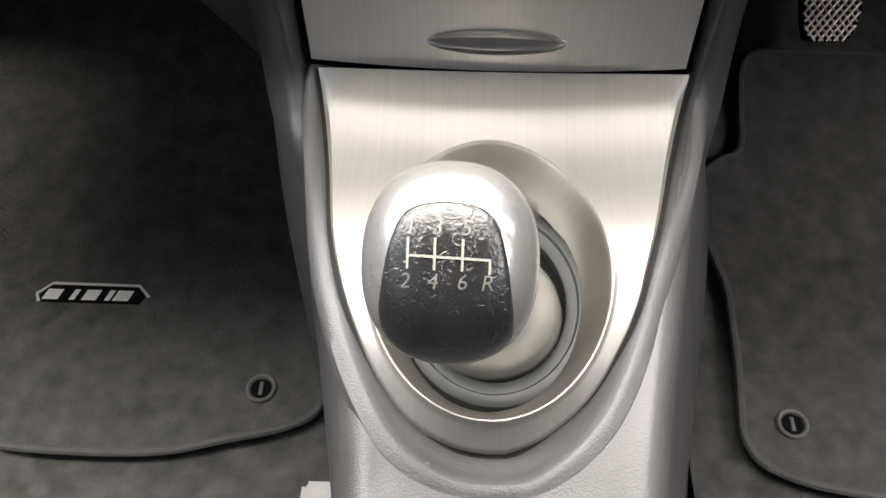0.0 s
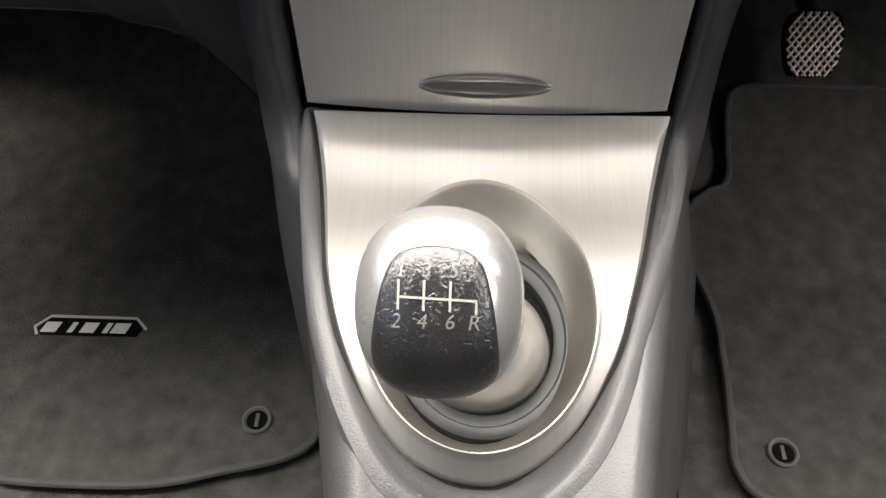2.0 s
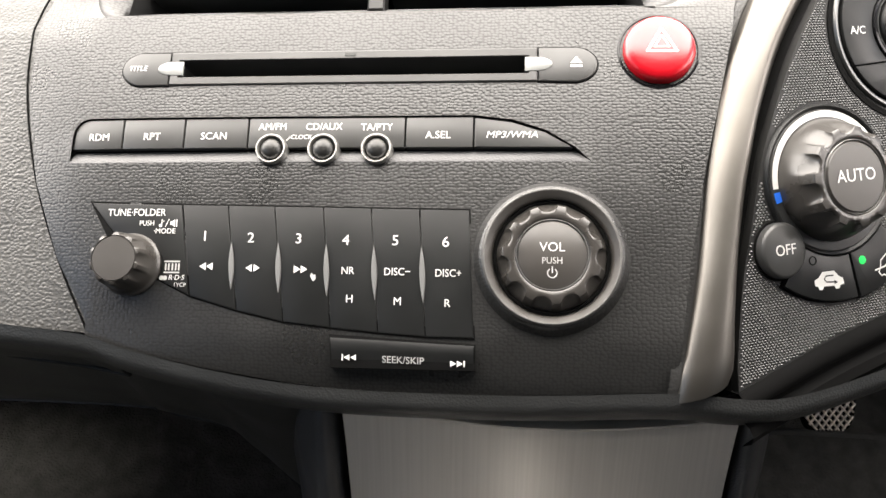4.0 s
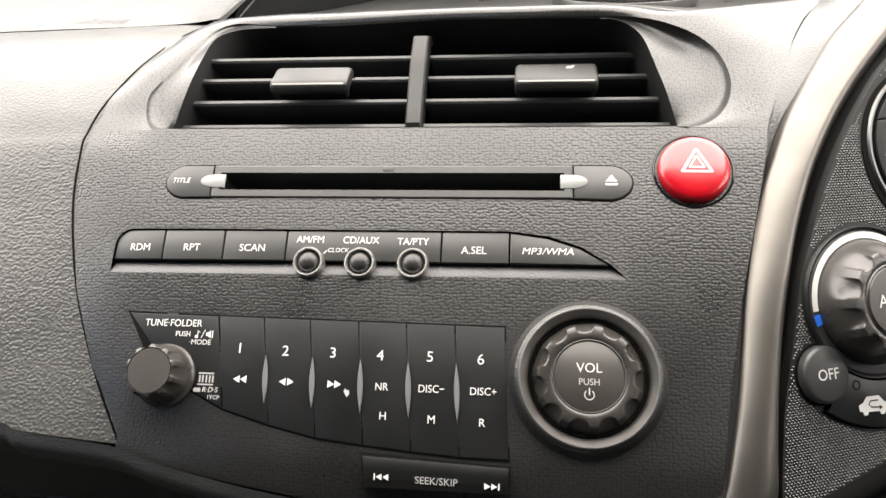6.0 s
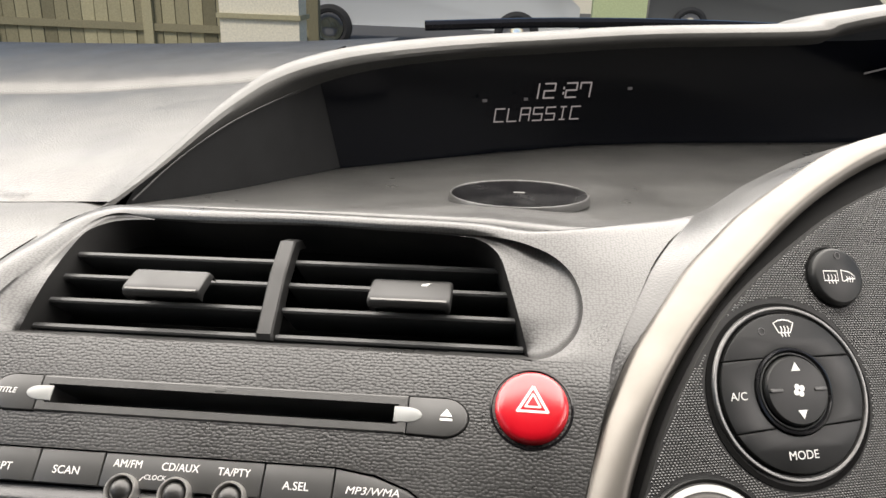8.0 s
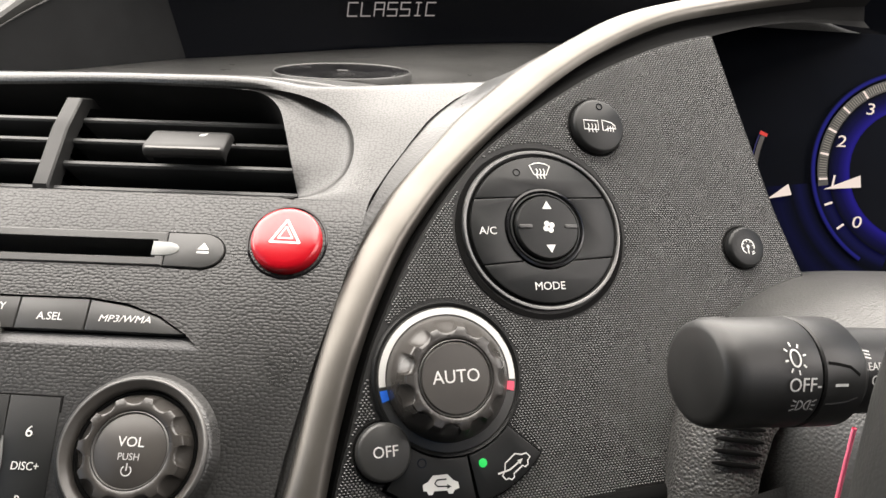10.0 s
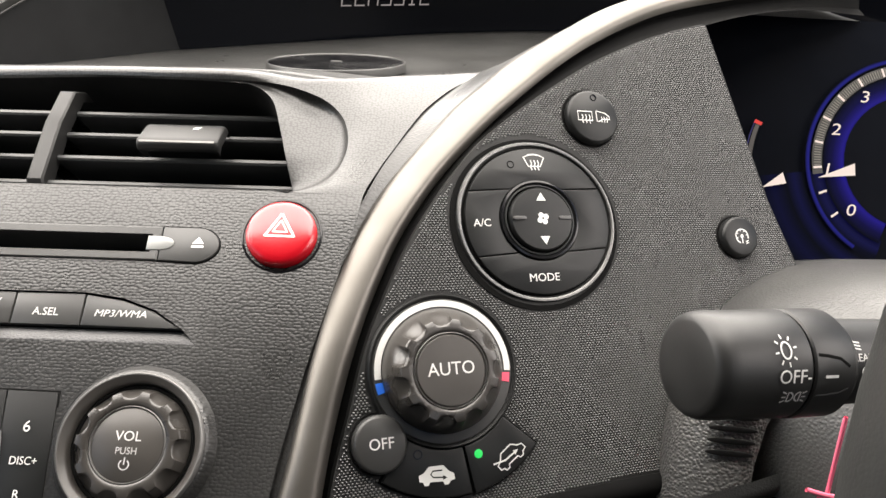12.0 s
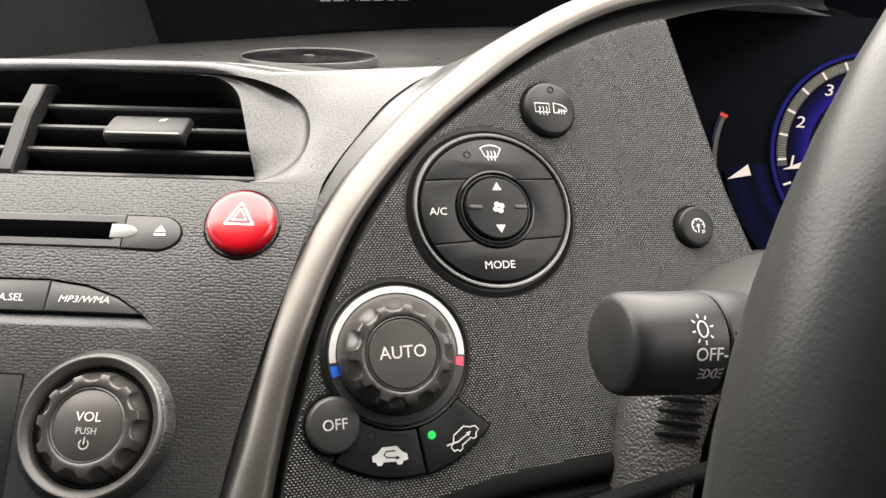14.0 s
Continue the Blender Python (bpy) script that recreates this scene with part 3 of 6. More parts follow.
far = [(-0.775, 0.45, 0.612), (-0.775, 0.435, 0.606), (-0.775, 0.42, 0.60), (-0.775, 0.40, 0.59), (-0.775, 0.385, 0.58), (-0.775, 0.37, 0.57), (-0.775, 0.36, 0.563), (-0.775, 0.345, 0.548), (-0.775, 0.33, 0.556), (-0.775, 0.315, 0.550), (-0.775, 0.305, 0.545)]
rows = []
for k, (s, f) in enumerate(zip(seam, far)):
    s, f = Vector(s), Vector(f)
    bow = Vector((0, 0, (-0.004, -0.002, 0.0)[k] if k < 3 else 0.002))
    if k == 0:
        rows.append([s, Vector((-0.168, 0.470, 0.6228)), Vector((-0.19, 0.4772, 0.6207)), Vector((-0.32, 0.4668, 0.6163)), Vector((-0.48, 0.4575, 0.6133)), Vector((-0.775, 0.4515, 0.6115))])
        continue
    rows.append([s + Vector((0.0008, 0.0, -0.0015)), s + Vector((-0.0006, 0, 0.0002)), s.lerp(f, 0.06), s.lerp(f, 0.35) + bow, s.lerp(f, 0.7) + bow, f])
part("panel_seam", tube([s + Vector((-0.0002, -0.0001, 0.0001)) for s in map(Vector, spline([tuple(q) for q in seam], 5))], 0.00045, 6), GAP, dash)
bm = sheet(rows, 6, 5)
part("passenger_pad", bm, PAD, dash, "grained pad on the passenger side")
a = [(-0.157, 0.456, 0.6285), (-0.19, 0.478, 0.621), (-0.25, 0.472, 0.619), (-0.40, 0.462, 0.615), (-0.775, 0.452, 0.612)]
b = [(-0.150, 0.53, 0.646), (-0.19, 0.545, 0.641), (-0.25, 0.55, 0.634), (-0.40, 0.55, 0.628), (-0.775, 0.55, 0.622)]
c = [(-0.130, 0.68, 0.668), (-0.18, 0.70, 0.660), (-0.25, 0.71, 0.652), (-0.40, 0.71, 0.640), (-0.775, 0.71, 0.632)]
d = [(-0.120, 0.75, 0.672), (-0.18, 0.75, 0.659), (-0.25, 0.75, 0.651), (-0.40, 0.75, 0.638), (-0.775, 0.75, 0.628)]
e = [(-0.100, 0.78, 0.680), (-0.18, 0.78, 0.672), (-0.25, 0.78, 0.664), (-0.40, 0.78, 0.652), (-0.775, 0.78, 0.64)]
f = [(-0.080, 0.95, 0.692), (-0.18, 0.95, 0.684), (-0.25, 0.95, 0.680), (-0.40, 0.95, 0.672), (-0.775, 0.95, 0.662)]
bm = sheet(list(zip(a, b, c, d, e, f)), 5, 5)
part("airbag_cover", bm, PAD, dash, "upper passenger pad with an embossed airbag mark")
bm = tube(spline([(-0.157, 0.4555, 0.6275), (-0.17, 0.475, 0.6215), (-0.19, 0.4778, 0.6203), (-0.25, 0.4715, 0.6182), (-0.40, 0.4615, 0.6142), (-0.775, 0.4515, 0.6112)], 6), 0.0007, 6)
part("airbag_seam", bm, GAP, dash)
mark = basis((-0.2330, 0.4832, 0.6219), (0.9998, 0.0, 0.017), (0.0038, 0.975, 0.223), (-0.017, -0.223, 0.975))
holder = thing("airbag_mark", "faint embossed grey mark on the passenger pad", "mark", mark)
for v0, bars in ((0.5, ((-7.0, 6.2), (1.4, 6.2), (9.8, 6.2))), (-3.0, ((-14.6, 3.6), (-10.2, 1.4), (-6.4, 3.6), (-1.2, 3.8), (4.0, 3.8), (9.2, 3.8)))):
    for x, w in bars:
        bm = bmesh.new()
        stroke(bm, [(x - w / 2, v0), (x + w / 2, v0), (x + w / 2 + 1.3, v0 + 2.4), (x - w / 2 + 1.3, v0 + 2.4)], 0.6, 0.3, True)
        part("mark_bar", bm, SLAT, holder, "dull embossed bar")

# lower edge of the dashboard, rolling in under the panels
A = [(-0.775, 0.305, 0.543), (-0.25, 0.268, 0.529), (-0.17, 0.2555, 0.5285), (-0.138, 0.253, 0.5265), (-0.122, 0.250, 0.523), (-0.088, 0.2455, 0.518), (-0.052, 0.2425, 0.5155), (-0.004, 0.2415, 0.5155), (0.025, 0.2405, 0.5175), (0.062, 0.2405, 0.520), (0.10, 0.245, 0.516), (0.16, 0.267, 0.523), (0.23, 0.295, 0.53), (0.35, 0.33, 0.54), (0.62, 0.33, 0.54)]
low = [(0.36, 0.388), (0.36, 0.388), (0.36, 0.380), (0.358, 0.372), (0.356, 0.355), (0.35, 0.33), (0.33, 0.45), (0.31, 0.465), (0.31, 0.466), (0.31, 0.466), (0.345, 0.43), (0.355, 0.410), (0.37, 0.42), (0.38, 0.42), (0.38, 0.42)]
rows = []
for (x, y, z), (yl, zl) in zip(A, low):
    rows.append([(x, y + 0.001, z - 0.0005), (x, y - 0.001, z - 0.007), (x, y + 0.006, z - 0.017), (x, y + 0.024, z - 0.032), (x, (y + yl) / 2 + 0.016, (z + zl) / 2 - 0.012), (x, yl, zl), (x, yl + 0.05, zl + 0.005), (x, 0.80, 0.46)])
bm = sheet(rows, 6, 4)
part("lower_cover", bm, LOWER, dash, "smooth dark lower dashboard cover")
# glovebox edges on the passenger side
part("glovebox_lip", tube(spline([(-0.2000, 0.2985, 0.4858), (-0.1738, 0.2876, 0.4882), (-0.1641, 0.2847, 0.4895), (-0.1569, 0.2849, 0.4881)], 6), 0.0013, 8), LINER, dash, "thin pale lip of the glovebox")
part("glovebox_edge", tube(spline([(-0.2300, 0.3290, 0.4480), (-0.2096, 0.3273, 0.4466), (-0.1906, 0.3276, 0.4435), (-0.1679, 0.3220, 0.4440)], 6), 0.0011, 8), LINER, dash, "lower edge of the glovebox lid")
part("glovebox_gap", tube(spline([(-0.1488, 0.2832, 0.4892), (-0.1578, 0.3018, 0.4686), (-0.1668, 0.3208, 0.4456)], 6), 0.0013, 8), GROOVE, dash, "dark gap beside the glovebox lid")

# ---- champagne trim band round the driver's pod ----
PANEL_EDGE = [(-91.5, -117), (-90.5, -108), (-88, -96), (-85, -83.6), (-81.8, -73.7), (-78.1, -63.4), (-74.6, -52.9), (-71.4, -44), (-67.8, -35.8), (-63.4, -27.4), (-59.3, -19.8), (-53.7, -10.1), (-47, -0.2), (-38, 11.3), (-31.5, 18.8), (-20.8, 29.9), (-7.6, 40), (6.1, 49.3), (20.3, 58), (35.2, 66.5), (50.4, 73.6), (66.3, 80.2), (82.8, 85.8), (98, 90)]
band = thing("trim_band", "champagne metallic curved trim band beside the climate panel", "trim")
SEAM = [on(FASCIA_AT, *p) for p in ((103, -84, -3), (104, -80, -1.4), (110, -42, -1.4), (116, -8, -1.4), (121.5, 15, -1.6), (127, 40, -2.2), (134.1, 61.7, -5.5), (140, 76.6, -10), (145.6, 90.7, -16), (151, 103.6, -23), (160.4, 120.4, -34), (171.5, 138.3, -47))] + [on(CLIMATE_AT, *p) for p in ((23, 87, -50.5), (43, 98, -50.5), (65.8, 108, -50.5), (83.9, 115, -50), (130, 128, -48), (190, 145, -45), (236, 155, -42))]
CREST_L = [on(FASCIA_AT, *p) for p in ((106.5, -85, -1.5), (107.5, -80, 0.4), (113.6, -46, 0.2), (116.2, -27, 0.2), (118.4, -10, 0.4), (121.8, 8, 0.2), (124.6, 21, -0.6), (130.3, 40.4, -2.6), (137, 57, -5.4))] + [on(CLIMATE_AT, *p) for p in ((-43.9, 27.4, -16), (-32.6, 38.6, -18), (-21.3, 50, -19), (-7.4, 61, -19.5), (7.1, 72, -19.5), (21.4, 80.7, -19), (36.2, 89.2, -18), (64.2, 103.5, -16.5), (108.7, 117, -15), (147.4, 130, -14), (189.6, 142.2, -13), (236, 154, -12))]
CREST_R = [on(CLIMATE_AT, *p) for p in ((-96.5, -113, 2.0), (-94, -107, 3), (-91.6, -92, 3), (-86.9, -72.9, 2), (-81.4, -56, 1), (-74.4, -38.3, 0), (-66, -21.5, -1.5), (-54.7, -1.9, -2.5), (-38.9, 18.1, -3.5), (-20.5, 36.3, -4), (4.2, 56.8, -4), (34.3, 77.6, -4.5), (66.9, 93.9, -5.5), (93.6, 104, -6), (133.4, 114, -7), (177.2, 124, -8), (208, 131, -8), (236, 136, -8))]
RIGHT = [on(CLIMATE_AT, *p, 0) for p in PANEL_EDGE] + [on(CLIMATE_AT, *p) for p in ((135, 102, -4), (180, 112, -8), (235, 118, -14))]
lines = [[Vector(p) for p in resample(spline([tuple(q) for q in c], 8), 90)] for c in (SEAM, CREST_L, CREST_R, RIGHT)]
nc = Vector((0.379, -0.7503, 0.5418))
rows_band, rows_wall, rows_edge = [], [], []
for k, (s0, l, r, w) in enumerate(zip(*lines)):
    along = lines[1][min(k + 1, 89)] - lines[1][max(k - 1, 0)]
    nb = (r - l).cross(along).normalized()
    nb = nb if nb.dot(nc) > 0 else -nb
    rows_edge.append([s0, s0.lerp(l, 0.3) - nb * 0.0006, s0.lerp(l, 0.85) - nb * 0.0008, l - nb * 0.0012])
    rows_band.append([l - nb * 0.0022, l - nb * 0.0004, l.lerp(r, 0.06) + nb * 0.0007, l.lerp(r, 0.2) + nb * 0.0018, l.lerp(r, 0.45) + nb * 0.0028, l.lerp(r, 0.7) + nb * 0.0025, l.lerp(r, 0.88) + nb * 0.0014, l.lerp(r, 0.96) + nb * 0.0004, r - nb * 0.0012, r - nb * 0.004])
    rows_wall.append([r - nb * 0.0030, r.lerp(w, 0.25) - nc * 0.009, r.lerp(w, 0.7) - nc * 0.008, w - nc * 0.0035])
end1 = [p - nc * 0.0035 + Vector((0, 0.001, -0.0022)) for p in rows_band[0]]
end2 = [p - nc * 0.014 + Vector((0, 0.004, -0.004)) for p in rows_band[0]]
part("rim", skin([end2, end1] + rows_band, closed=False, scale=1.0), BAND, band)
part("grained_edge", skin(rows_edge, closed=False, scale=1.0), FASCIA_ROUND, band, "dark grained edge")
# near-black colour paints the shade inside the groove beside the panel
part("inner_wall", skin(rows_wall, closed=False, scale=1.0), GAP, band, "inner wall, coloured black for the groove's shade")

# ---- climate panel ----
climate = thing("climate_panel", "dark climate control panel with woven relief surface", "control panel", CLIMATE_AT)
outline = [tuple(p) for p in spline(PANEL_EDGE, 3)] + [(100.5, 90), (109.5, 53), (120.5, 9), (131, -20), (150, -66), (153, -88), (110, -95), (60, -97), (25, -97.5), (-9, -99), (-45, -105)]
bm = bmesh.new()
face = [bm.verts.new((u * MM, v * MM, 0)) for u, v in outline]
back = [bm.verts.new((u * MM, v * MM, -6 * MM)) for u, v in outline]
bm.faces.new(face)
for i in range(len(face)):
    bm.faces.new((face[i - 1], face[i], back[i], back[i - 1]))
part("panel", bm, DOT_BASE, climate)


def inside(poly, x, y):
    """Which points lie in a polygon."""
    hit = np.zeros(x.shape, bool)
    for (x0, y0), (x1, y1) in zip(poly, poly[1:] + poly[:1]):
        if y0 != y1:
            hit ^= ((y0 > y) != (y1 > y)) & (x < (x1 - x0) * (y - y0) / (y1 - y0) + x0)
    return hit


# raised dots in offset rows all over the panel, clear of the controls
pu, pv = 1.36, 0.88
gu, gv = np.meshgrid(np.arange(-96, 154, pu), np.arange(-118, 92, pv))
gu = gu + (np.arange(gu.shape[0]) % 2)[:, None] * pu / 2
gu, gv = gu.ravel(), gv.ravel()
free = inside([tuple(p) for p in inset(outline, 0.9)], gu, gv)
for cu, cv, ru, rv in ((0.8, 0.0, 37.4, 34.4), (30.6, 42.2, 13.2, 12.4), (98.2, -7.6, 11.0, 10.0), (-43.6, -51.6, 28.6, 27.4), (-69.0, -73.2, 10.4, 10.7)):
    free &= ((gu - cu) / ru) ** 2 + ((gv - cv) / rv) ** 2 > 1
du, dv = gu + 43.6, (gv + 51.6) / 0.97
ang = np.degrees(np.arctan2(dv, du)) % 360
free &= ~((np.hypot(du, dv) < 44.6) & (ang > 232) & (ang < 319.5))
gu, gv = gu[free], gv[free]
tpl = [(0.56 * math.cos(k * math.pi / 3), 0.40 * math.sin(k * math.pi / 3), 0.0) for k in range(6)] + [(0.36 * math.cos(k * math.pi / 3), 0.26 * math.sin(k * math.pi / 3), 0.3) for k in range(6)] + [(0, 0, 0.4)]
verts = (np.array(tpl)[None] + np.stack((gu, gv, np.zeros_like(gu)), 1)[:, None]).reshape(-1, 3) * MM
tri = [(k, (k + 1) % 6, 6 + (k + 1) % 6) for k in range(6)] + [(k, 6 + (k + 1) % 6, 6 + k) for k in range(6)] + [(6 + k, 6 + (k + 1) % 6, 12) for k in range(6)]
faces = (np.array(tri)[None] + (np.arange(len(gu)) * 13)[:, None, None]).reshape(-1, 3)
mesh = bpy.data.meshes.new("relief_dots")
mesh.from_pydata(verts, [], faces)
mesh.polygons.foreach_set("use_smooth", np.ones(len(faces), bool))
mesh.materials.append(DIAMOND)
dots = new("relief_dots", mesh)
dots.parent = climate
tagged(dots, "small raised dots in offset rows", kind="stuff")

under = [(-92, -117.4), (-88, -116), (-70, -111), (-45, -105), (-9, -99), (25, -97.5), (60, -97), (110, -95), (155, -88)]
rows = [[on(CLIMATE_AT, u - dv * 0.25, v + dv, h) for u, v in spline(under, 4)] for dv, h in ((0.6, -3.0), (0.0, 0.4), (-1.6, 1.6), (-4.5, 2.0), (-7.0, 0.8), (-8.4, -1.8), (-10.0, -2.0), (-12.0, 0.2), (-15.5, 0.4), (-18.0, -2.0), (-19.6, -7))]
# gap black on the ledge paints in the shade under the panel
part("lower_ledge", skin(rows, closed=False, scale=1.0), GAP, climate, "double ledge under the panel, coloured black for its shade", place=CLIMATE_AT.inverted())


# ---- car radio ----
radio = thing("car_radio", "built-in car radio with disc slot, buttons and knobs", "car radio", FASCIA_AT)


def button(name, outline, top, parent, mat=None, round_by=0.5, base=0.0, label=""):
    return part(name, block(outline, top, base, round_by), mat or BUTTON, parent, label)


# disc slot: frame bars round a real opening
part("slot_frame", skin([[(*p, h) for p in inset([(-71, 36.8), (-71, 24), (62, 24), (62, 36.8)], d)] for d, h in ((0, -0.5), (0, 0.6), (0.4, 0.9), (2.9, 0.9), (3.1, 0.4), (3.3, -22))], cap=True), BUTTON_GREY, radio, "grey frame of the disc slot", smooth=False)
end_l = [(-71.4, 24)] + [(-81 + 8.3 * math.cos(a), 30.4 + 6.6 * math.sin(a)) for a in np.linspace(-math.pi / 2 - 0.2, -3 * math.pi / 2 + 0.2, 16)] + [(-71.4, 36.8)]
end_r = [(62.4, 36.8)] + [(74.5 + 8.3 * math.cos(a), 30.2 + 6.6 * math.sin(a)) for a in np.linspace(math.pi / 2 - 0.1, -math.pi / 2 + 0.1, 16)] + [(62.4, 24)]
for nm, ol in (("title_button", end_l), ("eject_button", end_r)):
    part("button_gap", block(inset(ol, -0.45), 0.25, -0.5, 0.05), GAP, radio)
    b = button(nm, ol, 0.9, radio, BUTTON_GREY)
    if nm == "title_button":
        lettering("TITLE", 2.0, b, -83.3, 30.6, 0.9, shear=0.15)
    else:
        bm = patch(bmesh.new(), [(73.4, 30.6), (77.6, 30.6), (75.5, 33.2)])
        patch(bm, [(73.4, 29.9), (73.4, 29.1), (77.6, 29.1), (77.6, 29.9)])
        part("eject_symbol", bm, PRINT, b, place=at(0, 0, 0.9))
for u0, s in ((-66, -1), (57.6, 1)):
    ol = [(u0, 27.6), (u0, 33.2)] if s < 0 else [(u0, 33.2), (u0, 27.6)]
    arc = [(u0 + s * (4.5 + 5.2 * math.cos(a)), 30.4 + 2.7 * math.sin(a) * (1 if s < 0 else -1)) for a in np.linspace(math.pi / 2, -math.pi / 2, 14)]
    part("slot_light_guide", block(ol + arc, 1.25, 0.6, 0.5), LENS, radio, "pale translucent light guide")
part("slot_mark", block(rounded(4.2, 1.7, 0.7, cx=-4.6, cy=35.3), 1.0, 0.7, 0.1), PIPING, radio)

# button strip in its recess
bm = bmesh.new()
skin([[(u, 11.6, 0) for u in (-105.5, 40)], [(u, 11.6, -4) for u in (-105.5, 40)]], closed=False, bm=bm)
skin([[(u, v, -3.2) for u in (-105.5, 81)] for v in (-1.0, 11.8)], closed=False, bm=bm)
skin([[(u, v, 0) for u, v in tip[:5]], [(u, v, -3.4) for u, v in tip[:5]]], closed=False, bm=bm)
part("strip_recess", bm, GAP, radio, smooth=False)
bm = skin([[(-105.5, -5.6, 0.02), (-40, -5.6, 0.02), (20, -5.6, 0.02), (80.5, -5.6, 0.02)], [(-105.5, -5.0, 0.05), (-40, -5.0, 0.05), (20, -5.0, 0.05), (79.6, -5.0, 0.05)], [(-105.0, -0.5, -3.0), (-40, -0.5, -3.0), (20, -0.5, -3.0), (75, -0.5, -3.0)]], closed=False)
part("strip_ledge", bm, CONSOLE, radio, "slanting grained ledge under the buttons")
cells = [(-105.5, -86.6), (-86.6, -63.5), (-63.5, -40), (-40, 16.3), (16.3, 40.2), (40.2, 75)]
words = [("RDM",), ("RPT",), ("SCAN",), (), ("A.SEL",), ("MP3/WMA",)]
spots = [-95.5, -75.5, -52.4, 0, 27.8, 53.3]
for k, ((u0, u1), ws, sp) in enumerate(zip(cells, words, spots)):
    ol = [(u0 + 0.25, 0.0), (u1 - 0.25, 0.0), (u1 - 0.25, 11.2), (u0 + 0.25, 11.2)]
    if k == 0:
        ol = [(u0 + 0.25, 0.0), (u1 - 0.25, 0.0), (u1 - 0.25, 11.2)] + [(u0 + 6 - 5.6 * math.sin(a), 5.4 + 5.8 * math.cos(a)) for a in np.linspace(0, math.pi / 2, 8)]
    if k == 5:
        ol = [(u0 + 0.25, 0.0), (74.0, 0.0), (64.6, 5.6), (53.2, 9.3), (u0 + 0.25, 11.0)]
    b = button("strip_button", ol, -0.6, radio, BUTTON_GREY, 0.5, -3.3)
    for w in ws:
        lettering(w, 2.7 if k < 5 else 2.4, b, sp, 4.4, -0.6, shear=0.2 if k == 5 else 0, wide=0.98 if k < 5 else 1.15)
    if k == 3:
        for w, u, v in (("AM/FM", -31.1, 7.8), ("CD/AUX", -12.6, 7.7), ("TA/PTY", 6.2, 7.4)):
            lettering(w, 2.6, b, u, v, -0.6, wide=0.93)
        lettering("CLOCK", 1.6, b, -20.6, 3.9, -0.6, shear=0.1)
        part("clock_mark", stroke(bmesh.new(), [(-25.8, 2.6), (-24.6, 4.0)], 0.3), PRINT, b, place=at(0, 0, -0.6))
for u in (-30.6, -12.1, 6.7):
    m = at(u, -1.0, 0)
    rb = part("ring_button", turned([(5.5, -3), (5.5, 1.4), (5.2, 2.2), (4.7, 2.2), (4.2, 1.2), (4.1, 0.4)], 36), SATIN, radio, "small round button in a chrome ring", place=m)
    part("button_dome", turned([(4.0, -1), (4.0, 0.6), (3.5, 1.9), (2.4, 2.9), (1.2, 3.3), (0.02, 3.4)], 28), KNOB, rb)

# preset block
part("preset_backing", block([(-95.4, -19.6), (-60.8, -20.6), (39.6, -22.2), (41.8, -66.2), (25.4, -65.9), (9.5, -64.9), (-6.6, -63.5), (-22.8, -61.8), (-39.2, -58.2), (-56, -53.4), (-66, -48.5), (-82, -42)], 0.12, -1, 0.05), GAP, radio)
tb = button("tune_label", [(-94.4, -20.4), (-61.2, -21.3), (-56.4, -52.6), (-65, -48.6), (-74, -42), (-86, -30)], 0.45, radio, BUTTON, 0.3)
lettering("TUNE·FOLDER", 2.5, tb, -77.3, -24.0, 0.45, wide=0.92)
lettering("PUSH", 1.8, tb, -73.2, -27.8, 0.45, wide=0.9)
lettering("·MODE", 1.8, tb, -66.6, -30.6, 0.45)
bm = stroke(bmesh.new(), [(-67.8, -28.6), (-67.8, -26.4), (-67.0, -27.2)], 0.3)
patch(bm, circle(0.6, 10, -68.2, -28.6))
stroke(bm, [(-66.4, -29.0), (-65.2, -26.2)], 0.25)
patch(bm, [(-64.7, -28.3), (-64.0, -28.3), (-63.0, -29.1), (-63.0, -26.3), (-64.0, -27.1), (-64.7, -27.1)])
stroke(bm, [(-62.4, -29.0), (-62.4, -26.4)], 0.35)
part("sound_symbol", bm, PRINT, tb, place=at(0, 0, 0.45))
# plain shape of the disc format mark, and two small discs
bm = bmesh.new()
for y in (-41.2, -45.0):
    stroke(bm, [(-65.6, y), (-60.0, y)], 0.5)
for x in (-65.0, -63.9, -62.6, -61.4, -60.3):
    stroke(bm, [(x, -41.9), (x, -44.3)], 0.55)
for x in (-66.2, -65.0):
    patch(bm, circle(0.8, 12, x, -46.9))
part("format_mark", bm, PRINT_DIM, tb, place=at(0, 0, 0.45))
lettering("R·D·S", 1.7, tb, -61.0, -46.8, 0.45, shear=0.15)
lettering("1YCP", 1.4, tb, -59.6, -49.3, 0.45)
tops = [-60.8, -44.4, -27.9, -10.8, 5.8, 22.4, 39.3]
bots = [(-55.9, -53.1), (-39.2, -57.8), (-22.8, -61.4), (-6.6, -63.1), (9.5, -64.5), (25.4, -65.5), (41.5, -65.8)]
marks = [("1", -51.8, -32.4), ("2", -35.5, -32.9), ("3", -18.8, -33.1), ("4", -2.4, -33.5), ("5", 14.5, -33.5), ("6", 31.5, -33.9)]
for k in range(6):
    ta, tz = -21.0 - k * 0.27, -21.27 - k * 0.27
    ol = [(tops[k] + 0.2, ta - 0.2), (bots[k][0] + 0.2, bots[k][1] + 0.2), (bots[k + 1][0] - 0.2, bots[k + 1][1] + 0.25), (tops[k + 1] - 0.2, tz - 0.2)]
    b = button("preset_button", ol, 0.55, radio, BUTTON, 0.35)
    n, u, v = marks[k]
    lettering(n, 3.5, b, u, v, 0.55, wide=1.05)
    if k < 3:
        bm = bmesh.new()
